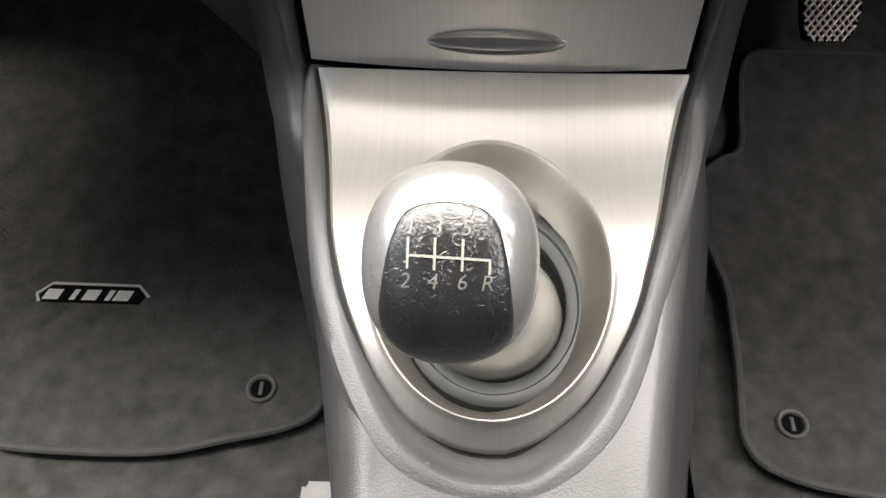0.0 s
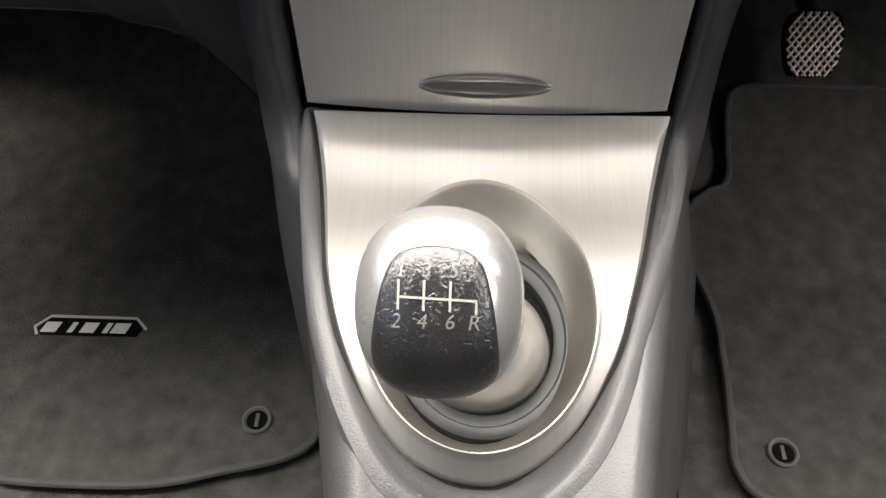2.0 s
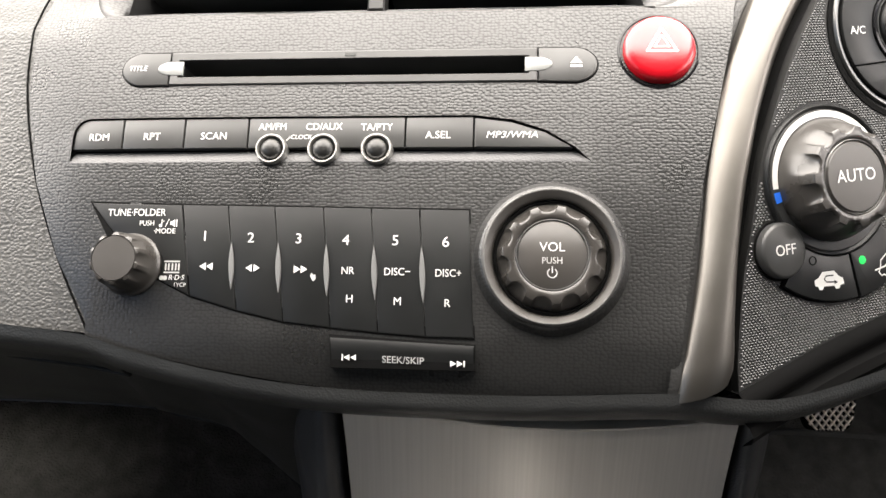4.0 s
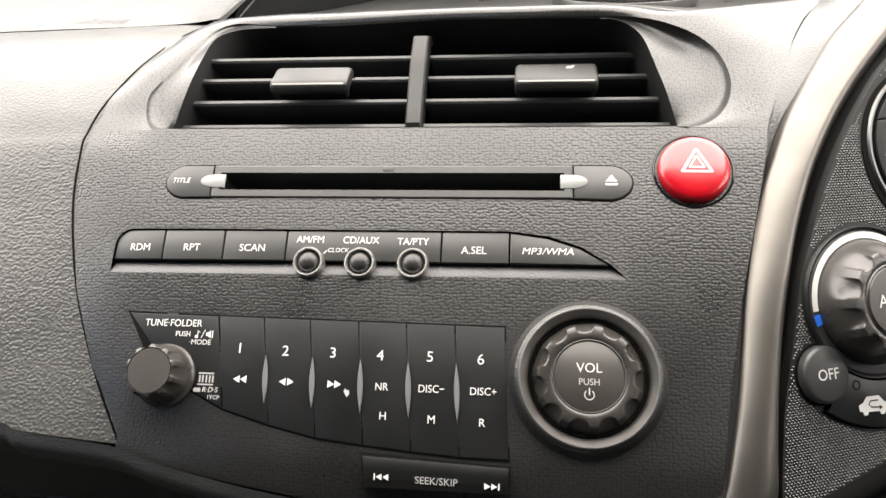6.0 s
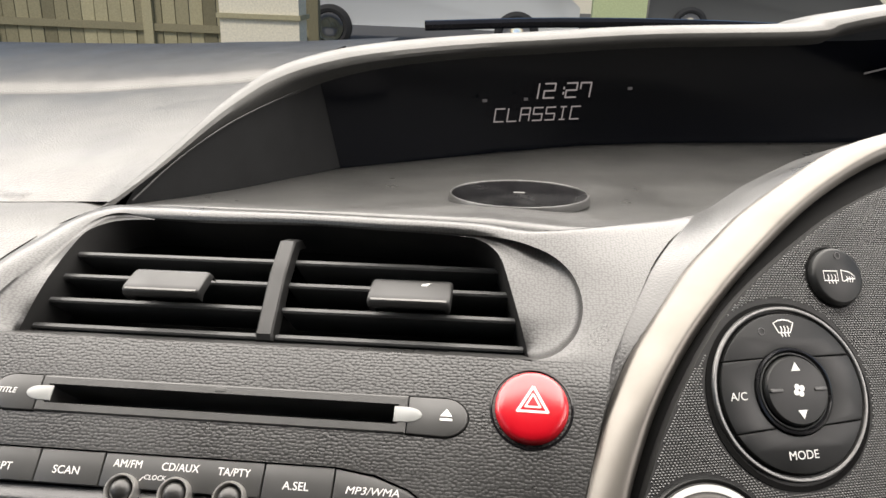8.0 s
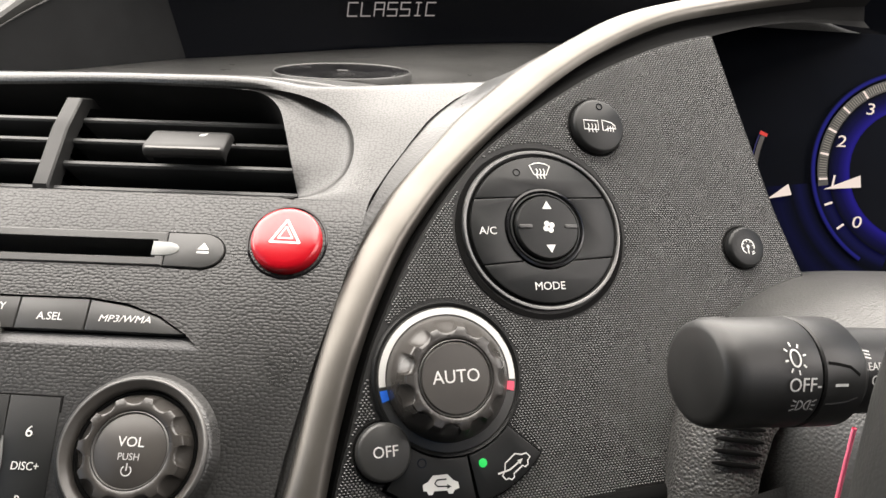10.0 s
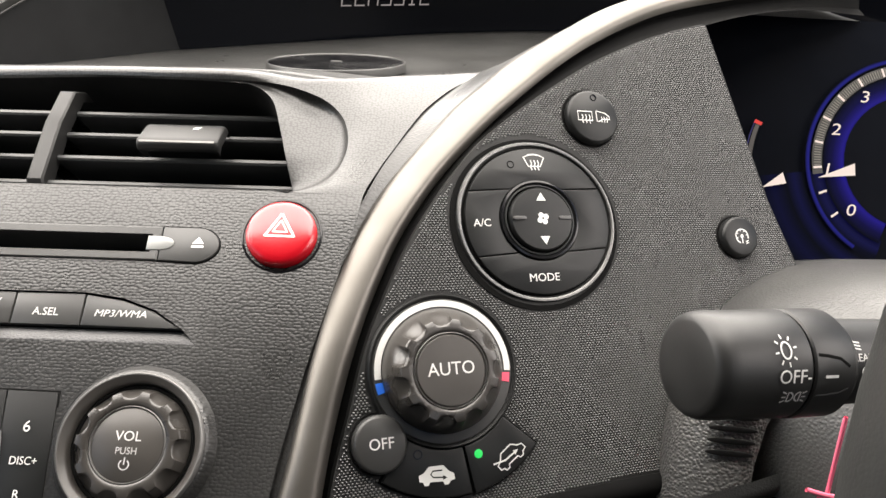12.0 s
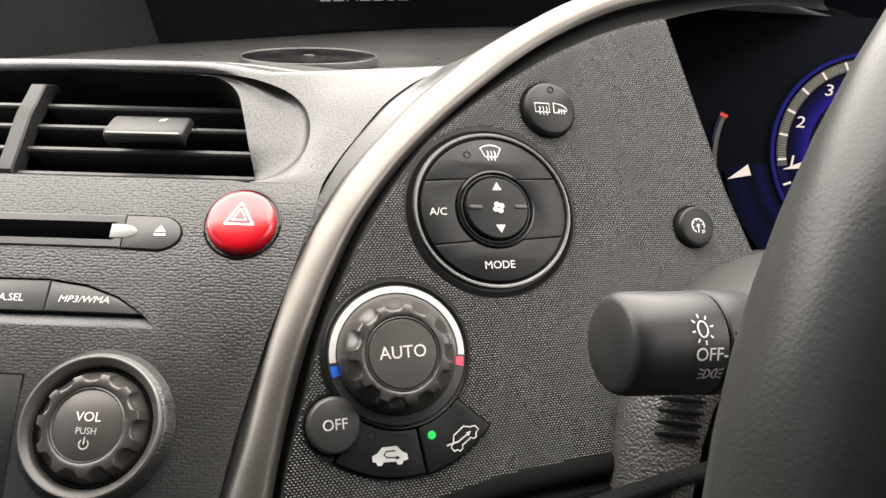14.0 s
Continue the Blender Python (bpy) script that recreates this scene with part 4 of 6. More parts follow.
        x, y = ((-50.6, -42.8), (-34.2, -43.2), (-17.6, -43.5))[k]
        if k == 0:
            for dx in (-2.4, 0.0):
                patch(bm, [(x + dx, y), (x + dx + 2.3, y - 1.3), (x + dx + 2.3, y + 1.3)])
        elif k == 2:
            for dx in (-2.3, 0.1):
                patch(bm, [(x + dx, y + 1.3), (x + dx, y - 1.3), (x + dx + 2.3, y)])
        else:
            patch(bm, [(x - 2.5, y), (x - 0.3, y - 1.3), (x - 0.3, y + 1.3)])
            patch(bm, [(x + 0.3, y + 1.3), (x + 0.3, y - 1.3), (x + 2.5, y)])
        part("arrow_symbol", bm, PRINT, b, place=at(0, 0, 0.55))
        if k == 2:
            bm = patch(bmesh.new(), [(-14.2, -45.6), (-13.6, -44.6), (-13.2, -45.4), (-12.4, -45.2), (-12.2, -46.6), (-13.0, -47.6), (-13.6, -46.8)])
            part("worn_spot", bm, PRINT_DIM, b, "pale worn spot", place=at(0, 0, 0.47))
    else:
        w1, u1, v1 = (("NR", -1.4, -43.9), ("DISC−", 15.4, -44.1), ("DISC+", 32.6, -44.4))[k - 3]
        w2, u2, v2 = (("H", -0.4, -53.4), ("M", 15.8, -54.0), ("R", 32.4, -54.4))[k - 3]
        lettering(w1, 2.5, b, u1, v1, 0.55, wide=0.92)
        lettering(w2, 2.6, b, u2, v2, 0.55)
    if k:
        x, y0, y1 = tops[k] + (bots[k][0] - tops[k]) * 0.5, -34.1 - k * 0.25, -49.7 - k * 0.95
        mid = [(x + (y - (y0 + y1) / 2) * -0.055, y, math.sin(math.pi * i / 8)) for i, y in enumerate(np.linspace(y0, y1, 9))]
        lens = [(cx - 0.95 * w, cy) for cx, cy, w in mid] + [(cx + 0.95 * w, cy) for cx, cy, w in mid[-2:0:-1]]
        part("light_sliver", block(lens, 1.0, 0.2, 0.3), SLIVER, radio, "thin grey spindle between the presets")
# seek bar
part("seek_gap", block([(-6.9, -65.0), (41.9, -67.6), (42.0, -76.2), (-6.2, -76.0)], 0.1, -4, 0.05), GAP, radio)
sb = part("seek_bar", skin([[(-6.3, -66.2, -2), (41.4, -68.2, -2)], [(-6.3, -66.2, 0.8), (41.4, -68.2, 0.8)], [(-6.1, -67.6, 1.2), (41.3, -69.4, 1.2)], [(-5.8, -70.4, 1.0), (41.3, -71.4, 1.0)], [(-5.6, -75.4, -0.6), (41.4, -75.6, -0.6)], [(-5.6, -75.8, -4), (41.4, -76.0, -4)]], closed=False), BUTTON, radio)
seek = lettering("SEEK/SKIP", 2.3, sb, 18.2, -73.3, 0.5, -1.5)
seek.matrix_basis = seek.matrix_basis @ Matrix.Rotation(radians(17.7), 4, "X")
for x, s in ((0.6, -1), (35.8, 1)):
    bm = bmesh.new()
    y = -72.6 if s < 0 else -74.0
    for dx in (-2.0, 0.2):
        pts = [(x + s * dx, y + 1.0), (x + s * dx, y - 1.0), (x + s * (dx + 2.0), y)]
        patch(bm, pts if s > 0 else pts[::-1])
    stroke(bm, [(x + s * 2.6, y + 1.0), (x + s * 2.6, y - 1.0)], 0.45)
    part("skip_symbol", bm, PRINT, sb, place=at(0, 0, 0.75))

# rounded moulding under the presets that cups the volume knob
bm = tube(spline([on(FASCIA_AT, u, v, -0.2) for u, v in ((42.5, -67.6), (56, -68.2), (70, -67.4), (80, -64), (87, -58), (91.5, -49), (93, -39))], 6), 0.0007, 6)
tagged(part("fascia_crease", bm, FASCIA), "raised crease line in the fascia below the knob", "moulding")

# knobs
kn = part("tune_knob", turned([(10.9, 0), (10.9, 0.9), (10.3, 1.6), (9.9, 2.2), (9.7, 5.0), (9.5, 7.5, 0.3), (9.2, 10.0, 0.8), (9.0, 11.4, 1.0), (8.7, 12.0, 0.9), (7.75, 12.4), (7.6, 12.1)], 180, 10, 1.1, bite=0.68), DIAL, radio, "dark scalloped tuning knob", place=at(-77.7, -42.4, 0.3))
part("knob_face", turned([(7.5, 11.6), (7.4, 12.3), (0.02, 12.35)], 48), CAP, kn, "brown-grey face")
vk = part("volume_surround", turned([(26.4, -1.0), (25.2, 0.8), (24.2, 2.6), (23.4, 3.6), (22.9, 3.8)], 64), FASCIA, radio, "grained collar round the volume knob", place=at(66.6, -38.8, 0))
part("chrome_ring", turned([(23.1, 3.2), (22.85, 4.5), (22.3, 5.0), (21.9, 4.95)], 64), PEWTER, vk, "thin satin silver ring")
part("inner_slope", turned([(21.92, 4.93), (20.4, 3.9), (19.9, 3.5), (19.6, 2.6), (19.3, 1.0)], 64), CAP, vk, "brown-grey slope inside the ring")
part("dark_groove", turned([(19.3, 1.6), (18.6, 2.0), (17.4, 1.0), (0.02, 0.8)], 64), GAP, vk)
vd = part("volume_dial", turned([(18.4, 0.0), (18.3, 0.8, 0.0), (17.7, 2.4, 0.3), (17.0, 4.2, 0.72), (16.4, 5.8, 0.96), (16.25, 6.3, 1.0), (15.9, 6.55, 1.0), (13.6, 6.65), (12.4, 6.6), (12.0, 6.3), (11.7, 5.0)], 220, 11, 2.1, bite=0.68, turn=radians(-3)), DIAL, vk, "brown-black scalloped dial")
part("cap_ring", turned([(11.9, 4.9), (11.85, 6.1), (11.55, 6.3), (11.2, 5.6)], 48), PEWTER, vd, "thin bright ring")
cap = part("volume_cap", turned([(11.3, 4.2), (11.2, 5.7), (10.8, 6.0), (0.02, 5.95)], 48), CAP, vd)
lettering("VOL", 3.0, cap, 0.0, 2.4, 5.95)
lettering("PUSH", 2.1, cap, 0.0, -2.0, 5.95, mat=PRINT_DIM, wide=0.95)
bm = stroke(bmesh.new(), [(1.5 * math.cos(a), -6.0 + 1.5 * math.sin(a)) for a in np.linspace(radians(125), radians(415), 18)], 0.35)
stroke(bm, [(0, -3.8), (0, -6.0)], 0.4)
part("power_symbol", bm, PRINT_DIM, cap, place=at(0, 0, 5.98))

# ---- hazard button ----
haz = thing("hazard_button", "glossy red round hazard warning button with white triangle", "button", FASCIA_AT @ at(104.0, 35.4))
part("well", turned([(14.3, -0.6), (14.1, 0.35), (13.5, 0.5), (13.0, -0.5), (12.9, -4)], 56), GLOSS, haz, "black ring")
red = part("red_cap", turned([(12.5, -3), (12.4, 1.6), (11.9, 2.9), (10.8, 3.7), (9.0, 4.2), (5.0, 4.55), (0.02, 4.65)], 64), RED, haz)
bm = bmesh.new()
tri = [(-5.3, -2.5), (5.3, -2.5), (0.0, 6.5)]
stroke(bm, [(-5.0, -2.4), (5.0, -2.4)], 0.8), stroke(bm, [(5.2, -2.7), (0.0, 6.2)], 0.9), stroke(bm, [(0.0, 6.2), (-5.2, -2.7)], 0.9)
stroke(bm, [(-2.6, -0.8), (2.6, -0.8)], 0.6), stroke(bm, [(2.6, -1.0), (0.0, 3.6)], 0.6), stroke(bm, [(0.0, 3.6), (-2.6, -1.0)], 0.6)
part("warning_triangle", bm, PRINT, red, place=at(0.3, 0.2, 4.65))

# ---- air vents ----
# black colour stands in for the shade deep in the duct
part("vent_cavity", skin([[tuple(p) for p in deep] + [(60, 61, -19), (0, 61, -19), (-60, 61, -19)], [(p[0] * 0.97, p[1] - 6, p[2] - 42) for p in deep] + [(60, 58, -60), (0, 58, -60), (-60, 58, -60)]], cap=True), GAP, fascia, "duct behind the louvres, coloured black for its shade")
for side, (u0, u1, tab_u) in (("l", (-101, -3.5, -42)), ("r", (4.0, 100.5, 56.5))):
    vent = thing("air_vent", "black louvred dashboard air vent with adjuster tab", "air vent", FASCIA_AT, "dashboard air vents")
    for v, h, grow in ((63.5, -18.5, 0), (75.8, -20.5, -1.0), (87.8, -23.2, -3.0), (99.8, -26.5, -7.0)):
        a, b = (u0 - grow, u1) if side == "l" else (u0, u1 + grow)
        rows = [[(a, v + dv, h + dh), (b, v + dv, h + dh)] for dv, dh in ((-0.3, -24), (-1.5, -2.5), (-1.5, -0.6), (-0.7, 0.0), (0.7, -0.4), (3.6, -8), (6.5, -24))]
        part("slat", skin(rows, closed=False), LOUVRE, vent)
    rows = []
    for dv, dh, w in ((75.6, -14, 14.0), (74.6, -11, 15.0), (74.4, -9.4, 15.6), (75.0, -8.2, 16.0), (76.2, -7.6, 16.2), (77.6, -7.7, 16.2), (79.0, -8.5, 16.2), (86.0, -12.5, 16.0), (87.4, -13.6, 15.7), (88.0, -15.4, 15.2), (87.4, -22, 15.0)):
        rows.append([(tab_u - w + 0.2, dv, dh - 5), (tab_u - w, dv, dh - 1.6), (tab_u - w + 0.5, dv, dh - 0.5), (tab_u - w + 1.6, dv, dh), (tab_u + w - 1.6, dv, dh), (tab_u + w - 0.5, dv, dh - 0.5), (tab_u + w, dv, dh - 1.6), (tab_u + w - 0.2, dv, dh - 5)])
    tab = part("adjuster_tab", skin(rows, closed=False), TAB, vent)
    bm = skin([[(tab_u - 14.6, 76.2, -7.5), (tab_u + 14.6, 76.2, -7.5)], [(tab_u - 14.6, 77.0, -7.5), (tab_u + 14.6, 77.0, -7.5)]], closed=False)
    part("bright_edge", bm, PEWTER, tab, "thin bright line")
    if side == "r":
        bm = patch(bmesh.new(), [(tab_u + 2.4, 83.2), (tab_u + 5.0, 83.6), (tab_u + 7.6, 85.6), (tab_u + 4.6, 85.2)], -11.6)
        part("tab_mark", bm, PRINT, tab)
bar = thing("vent_divider", "upright dark divider bar between the two vents", "vent divider", FASCIA_AT)
rows = [[(x - 3.4, v, h - 8), (x - 3.4, v, h - 0.8), (x - 2.7, v, h), (x + 2.7, v, h), (x + 3.4, v, h - 0.8), (x + 3.4, v, h - 8)] for x, v, h in ((0.3, 60.5, -19), (0.3, 61, -16.8), (0.3, 63, -15.2), (0.3, 90, -17.5), (0.3, 107, -22), (0.3, 112, -30))]
part("bar", skin(rows, closed=False), TAB, bar)

# ---- round sensor grille on the shelf ----
spot = basis((0.0520, 0.4975, 0.6345), (1, 0, 0.03), (0, 0.9992, -0.04), (-0.03, 0.04, 0.9988))
speaker = thing("dashboard_speaker", "flat round black grille with a grey rim on the shelf", "speaker", spot)
part("rim", turned([(38.2, -3), (37.9, 0.4), (37.5, 1.1), (37.1, 1.2), (36.6, 0.6)], 64), BUTTON_GREY, speaker, "thin dark satin rim")
part("grille", turned([(36.9, 0.1), (36.4, 0.8), (20, 1.1), (0.02, 1.1)], 64), fine_plastic("smooth_black_grille", (0.004, 0.004, 0.0045), 0.2, 0.3, 0.1), speaker)
part("emblem", patch(bmesh.new(), [(-3.2, -1.6), (2.6, -1.8), (3.4, 1.4), (-2.4, 1.8)], 1.2), PIPING, speaker, "small pale mark")



# ---- the centre panel is crowned to fit its shading in the camera's view: it bulges by a few millimetres between its upper and lower edge ----
CROWN = 3.2


def crowned(u, v):
    across = max(0.0, 1 - (abs(u) / 128.0) ** 4)
    return CROWN * across * max(0.0, 1 - ((v + 15.0) / 68.0) ** 2)


bpy.context.view_layer.update()
for ob in [o for top in (fascia, radio, haz) for o in (top, *top.children_recursive) if o.type == "MESH"]:
    if ob.data.users > 1:
        ob.data = ob.data.copy()
    there = FASCIA_AT.inverted() @ ob.matrix_world
    here = there.inverted()
    for vert in ob.data.vertices:
        p = there @ vert.co
        p.z += crowned(p.x / MM, p.y / MM) * MM
        vert.co = here @ p


# ---- display digits ----
GLYPHS = {"C": [[(1, 1), (0, 1), (0, 0), (1, 0)]], "L": [[(0, 1), (0, 0), (1, 0)]], "A": [[(0, 0), (0, 1), (1, 1), (1, 0)], [(0.08, 0.5), (0.92, 0.5)]], "S": [[(1, 1), (0, 1), (0, 0.5), (1, 0.5), (1, 0), (0, 0)]],
          "I": [[(0.2, 1), (0.8, 1)], [(0.5, 1), (0.5, 0)], [(0.2, 0), (0.8, 0)]], "1": [[(0.8, 1), (0.8, 0)]], "2": [[(0, 1), (1, 1), (1, 0.5), (0, 0.5), (0, 0), (1, 0)]], "7": [[(0, 0.6), (0, 1), (1, 1), (1, 0)]],
          "0": [[(0, 0), (0, 1), (1, 1), (1, 0), (0, 0)]], ":": [[(0.5, 0.72), (0.5, 0.6)], [(0.5, 0.36), (0.5, 0.24)]]}


def segments(words, w, h, pitch, line, slant=0.12):
    """Characters drawn in display segments, in millimetres from their lower left."""
    bm = bmesh.new()
    x = 0.0
    for ch in words:
        for run in GLYPHS[ch]:
            for a, b in zip(run, run[1:]):
                pa, pb = np.array((x + a[0] * w + a[1] * h * slant, a[1] * h)), np.array((x + b[0] * w + b[1] * h * slant, b[1] * h))
                d = (pb - pa) / (np.linalg.norm(pb - pa) + 1e-9)
                stroke(bm, [pa - d * line * 0.35, pb + d * line * 0.35], line)
        x += pitch * (0.55 if ch == ":" else 1.0)
    return bm


words = basis((0.0335, 0.6535, 0.6495), (0.93, 0.36, 0.02), (-0.03, -0.06, 0.997), (0.36, -0.93, -0.04))
part("station_text", segments("CLASSIC", 7.0, 9.4, 10.0, 0.95), DIGITS, display, "white segmented station name", place=words)
part("clock_text", segments("12:27", 8.2, 10.4, 11.2, 1.15), DIGITS, display, "white segmented clock digits", place=words @ at(26, 17, 2))
for u, v, w in ((-10, 15, 3.6), (22, 15.5, 3.2), (106, 22, 4.0)):
    bm = patch(bmesh.new(), [(0, 0), (w, 0), (w, 2.2), (0, 2.2)])
    part("status_bar", bm, DIGITS_DIM, display, "tiny dim status mark", place=words @ at(u, v, 2))
SPEED_BLUE = emitting("dark_blue_speed_field", (0.03, 0.035, 0.36), 0.12)
SPEED_BLUE.node_tree.nodes["Principled BSDF"].inputs["Base Color"].default_value = (0.002, 0.002, 0.004, 1)
speed = basis((0.33, 0.668, 0.688), (1, 0, 0.05), (-0.05, 0, 1), (0, -1, 0))
bm = patch(bmesh.new(), [(x, y) for x, y in rounded(110, 27, 13, 8, 52, 12)])
part("speed_field", bm, SPEED_BLUE, display, "dark blue speed readout field", place=speed)
part("speed_digit", segments("0", 15, 21, 20, 2.6), DIGITS, display, "white speed digit", place=speed @ at(38, 1.5, 1.0))
for u, v, w, h, t in ((-38, 8, 15, 1.2, 14), (-17, 1.0, 7, 1.5, 3), (-20, -2.6, 11, 1.5, 3)):
    part("warning_mark", patch(bmesh.new(), [(0, 0), (w, 0), (w, h), (0, h)]), DIGITS_DIM, display, "dim warning mark", place=speed @ at(u, v, 1, t))

# ---- instrument cluster ----
CLUSTER_AT = basis((0.326, 0.485, 0.617), (1, 0, 0), (0, 0.4352, 0.9003), (0, -0.9003, 0.4352))
cluster = thing("instrument_cluster", "dark instrument cluster with blue-lit rev counter", "instrument cluster", CLUSTER_AT)
bm = patch(bmesh.new(), [(-84, -120), (190, -120), (190, 62), (-84, 62)], -6)
DIAL_FACE = fine_plastic("dark_cluster_face", (0.0015, 0.002, 0.0035), 0.4, 0.02, 0.1)
part("face", bm, DIAL_FACE, cluster)
cx, cy = 42.0, -16.0


def arc(bm, r0, r1, a0, a1, h, n=40):
    skin([[(cx + r * math.cos(radians(a)), cy + r * math.sin(radians(a)), h) for a in np.linspace(a0, a1, n)] for r in (r0, r1)], closed=False, bm=bm)
    return bm


def dial_light(name, colour, strength, centre, stops):
    """Dial emission that fades over the radius, for backlit print and the painted reflection: stops of (millimetres,
    share).
    """
    m = emitting(name, colour, strength)
    m.node_tree.nodes["Principled BSDF"].inputs["Base Color"].default_value = (0.0015, 0.002, 0.0035, 1)
    m.node_tree.nodes["Principled BSDF"].inputs["Specular IOR Level"].default_value = 0.02
    pos = m.node_tree.nodes.new("ShaderNodeTexCoord")
    far = node(m, "ShaderNodeVectorMath")
    far.operation = "DISTANCE"
    far.inputs[1].default_value = (centre[0] * MM, centre[1] * MM, -3.5 * MM)
    link(m, pos.outputs["Object"], far.inputs[0])
    span = node(m, "ShaderNodeMapRange")
    lo, hi = stops[0][0], stops[-1][0]
    span.inputs["From Min"].default_value, span.inputs["From Max"].default_value = lo * MM, hi * MM
    link(m, far.outputs["Value"], span.inputs["Value"])
    shade = ramp(m, span.outputs["Result"], tuple(((d - lo) / (hi - lo), (k, k, k)) for d, k in stops))
    gain = node(m, "ShaderNodeMath")
    gain.operation = "MULTIPLY"
    gain.inputs[1].default_value = strength
    link(m, shade, gain.inputs[0])
    link(m, gain.outputs["Value"], m.node_tree.nodes["Principled BSDF"].inputs["Emission Strength"])
    return m


DIAL_EDGE = dial_light("blue_dial_rim_light", (0.05, 0.05, 0.75), 0.28, (cx, cy), ((55.2, 0.05), (56.2, 1.0), (57.0, 0.7), (58.0, 0.0)))
DIAL_INNER = dial_light("blue_dial_inner_light", (0.05, 0.03, 0.75), 0.30, (cx, cy), ((36.0, 0.55), (37.5, 1.0), (40.0, 0.55), (43.0, 0.2), (48.0, 0.0)))
# emission painted in for the dial's blue reflection below it
DIAL_REFLECTION = dial_light("blue_dial_reflection_glow", (0.05, 0.05, 0.6), 0.12, (cx, cy), ((45.0, 0.0), (51.0, 0.7), (55.0, 0.1), (59.0, 0.0), (64.0, 0.5), (69.0, 0.02), (76.0, 0.3), (84.0, 0.0)))
DIAL_EDGE_DIM = emitting("dim_blue_edge_light", (0.05, 0.05, 0.75), 0.12)
part("outer_glow", arc(bmesh.new(), 55.3, 57.9, 60, 238, -3), DIAL_EDGE, cluster, "thin blue ring")
part("tick_band", arc(bmesh.new(), 48.5, 54.0, 60, 190, -3.4), fine_plastic("dark_tick_band", (0.010, 0.0095, 0.009), 0.5), cluster)
part("inner_glow", arc(bmesh.new(), 36.2, 48.0, 60, 250, -3.5), DIAL_INNER, cluster, "blue glowing inner ring")
part("light_streak", arc(bmesh.new(), 45.5, 83.5, 188, 252, -4.2), DIAL_REFLECTION, cluster, "dim blue reflections below the dial, made as a glowing arc")
part("hub_disc", arc(bmesh.new(), 0.1, 36.5, 0, 360, -3.3), DIAL_FACE, cluster, "black dial centre")
for k in range(0, 101, 10):
    c, s = math.cos(radians(217 - k * 1.55)), math.sin(radians(217 - k * 1.55))
    part("rev_mark", stroke(bmesh.new(), [(cx + 49.0 * c, cy + 49.0 * s), (cx + 53.6 * c, cy + 53.6 * s)], 1.2, -2.9), DIAL_WHITE, cluster)
bm = bmesh.new()
for k in range(21, 101):
    if k % 10:
        c, s = math.cos(radians(217 - k * 1.55)), math.sin(radians(217 - k * 1.55))
        stroke(bm, [(cx + 49.4 * c, cy + 49.4 * s), (cx + 53.2 * c, cy + 53.2 * s)], 0.5, -2.9)
part("fine_mark", bm, fine_plastic("dim_tick_print", (0.10, 0.095, 0.08), 0.5), cluster)
for n, u, v in (("0", 9.5, -44.3), ("1", -3.9, -22.5), ("2", 0.3, -0.4), ("3", 15.8, 18.4)):
    lettering(n, 6.4, cluster, u, v, -3.0, mat=DIAL_WHITE, wide=1.25, shear=0.15)
part("rev_needle", patch(bmesh.new(), [(-9, -27.2), (11.4, -25.0), (11.0, -18.4)], -2.2), DIAL_WHITE, cluster, "pale lit needle")
part("fuel_needle", patch(bmesh.new(), [(-39.2, -34.2), (-26.2, -31.4), (-28.2, -25.4)], -2.2), DIAL_WHITE, cluster, "pale lit fuel needle")
for nm, r0, r1, a0, a1, mt, lb in (("fuel_scale", 60.4, 62.8, 157, 190, fine_plastic("brown_fuel_scale", (0.022, 0.018, 0.016), 0.5), ""), ("fuel_edge", 63.4, 64.0, 157, 172, DIAL_EDGE_DIM, "thin blue edge")):
    part(nm, skin([[(15 + q * math.cos(radians(t)), -22 + q * math.sin(radians(t)), -3) for t in np.linspace(a0, a1, 16)] for q in (r0, r1)], closed=False), mt, cluster, lb)
part("fuel_mark", patch(bmesh.new(), [(-44.6, 1.2), (-40.6, -0.2), (-39.8, 1.4), (-43.8, 3.2)], -2.8), DIAL_RED, cluster, "red mark")

# ---- steering column, stalk and wheel ----
column = thing("steering_column", "dark grey grained steering column shroud with slots", "steering column")
rows = []
for y, w, top in ((0.44, 0.142, 0.545), (0.41, 0.142, 0.572), (0.385, 0.146, 0.5825), (0.36, 0.146, 0.590), (0.335, 0.141, 0.596), (0.315, 0.128, 0.598), (0.295, 0.114, 0.598), (0.277, 0.105, 0.590), (0.267, 0.095, 0.578)):
    sec = []
    for a in np.linspace(0, 2 * math.pi, 48, endpoint=False):
        c, s = math.cos(a), math.sin(a)
        sec.append((0.357 + w * math.copysign(abs(c) ** 0.68, c), y, 0.522 + (top - 0.522 if s > 0 else 0.008) * math.copysign(abs(s) ** 0.8, s)))
    rows.append(sec)
part("shroud", skin(rows, cap=True, scale=1.0), COLUMN, column)
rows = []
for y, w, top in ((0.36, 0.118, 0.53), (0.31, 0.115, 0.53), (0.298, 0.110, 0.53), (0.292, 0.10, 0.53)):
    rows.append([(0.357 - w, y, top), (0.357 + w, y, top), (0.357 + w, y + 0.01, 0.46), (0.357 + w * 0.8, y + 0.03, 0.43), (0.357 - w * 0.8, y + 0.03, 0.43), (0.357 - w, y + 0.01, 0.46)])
# gap black instead of column plastic, as shade below the column
part("lower_shroud", skin(rows, cap=True, scale=1.0), GAP, column, "lower half of the shroud, coloured black for its shade")
rows = []
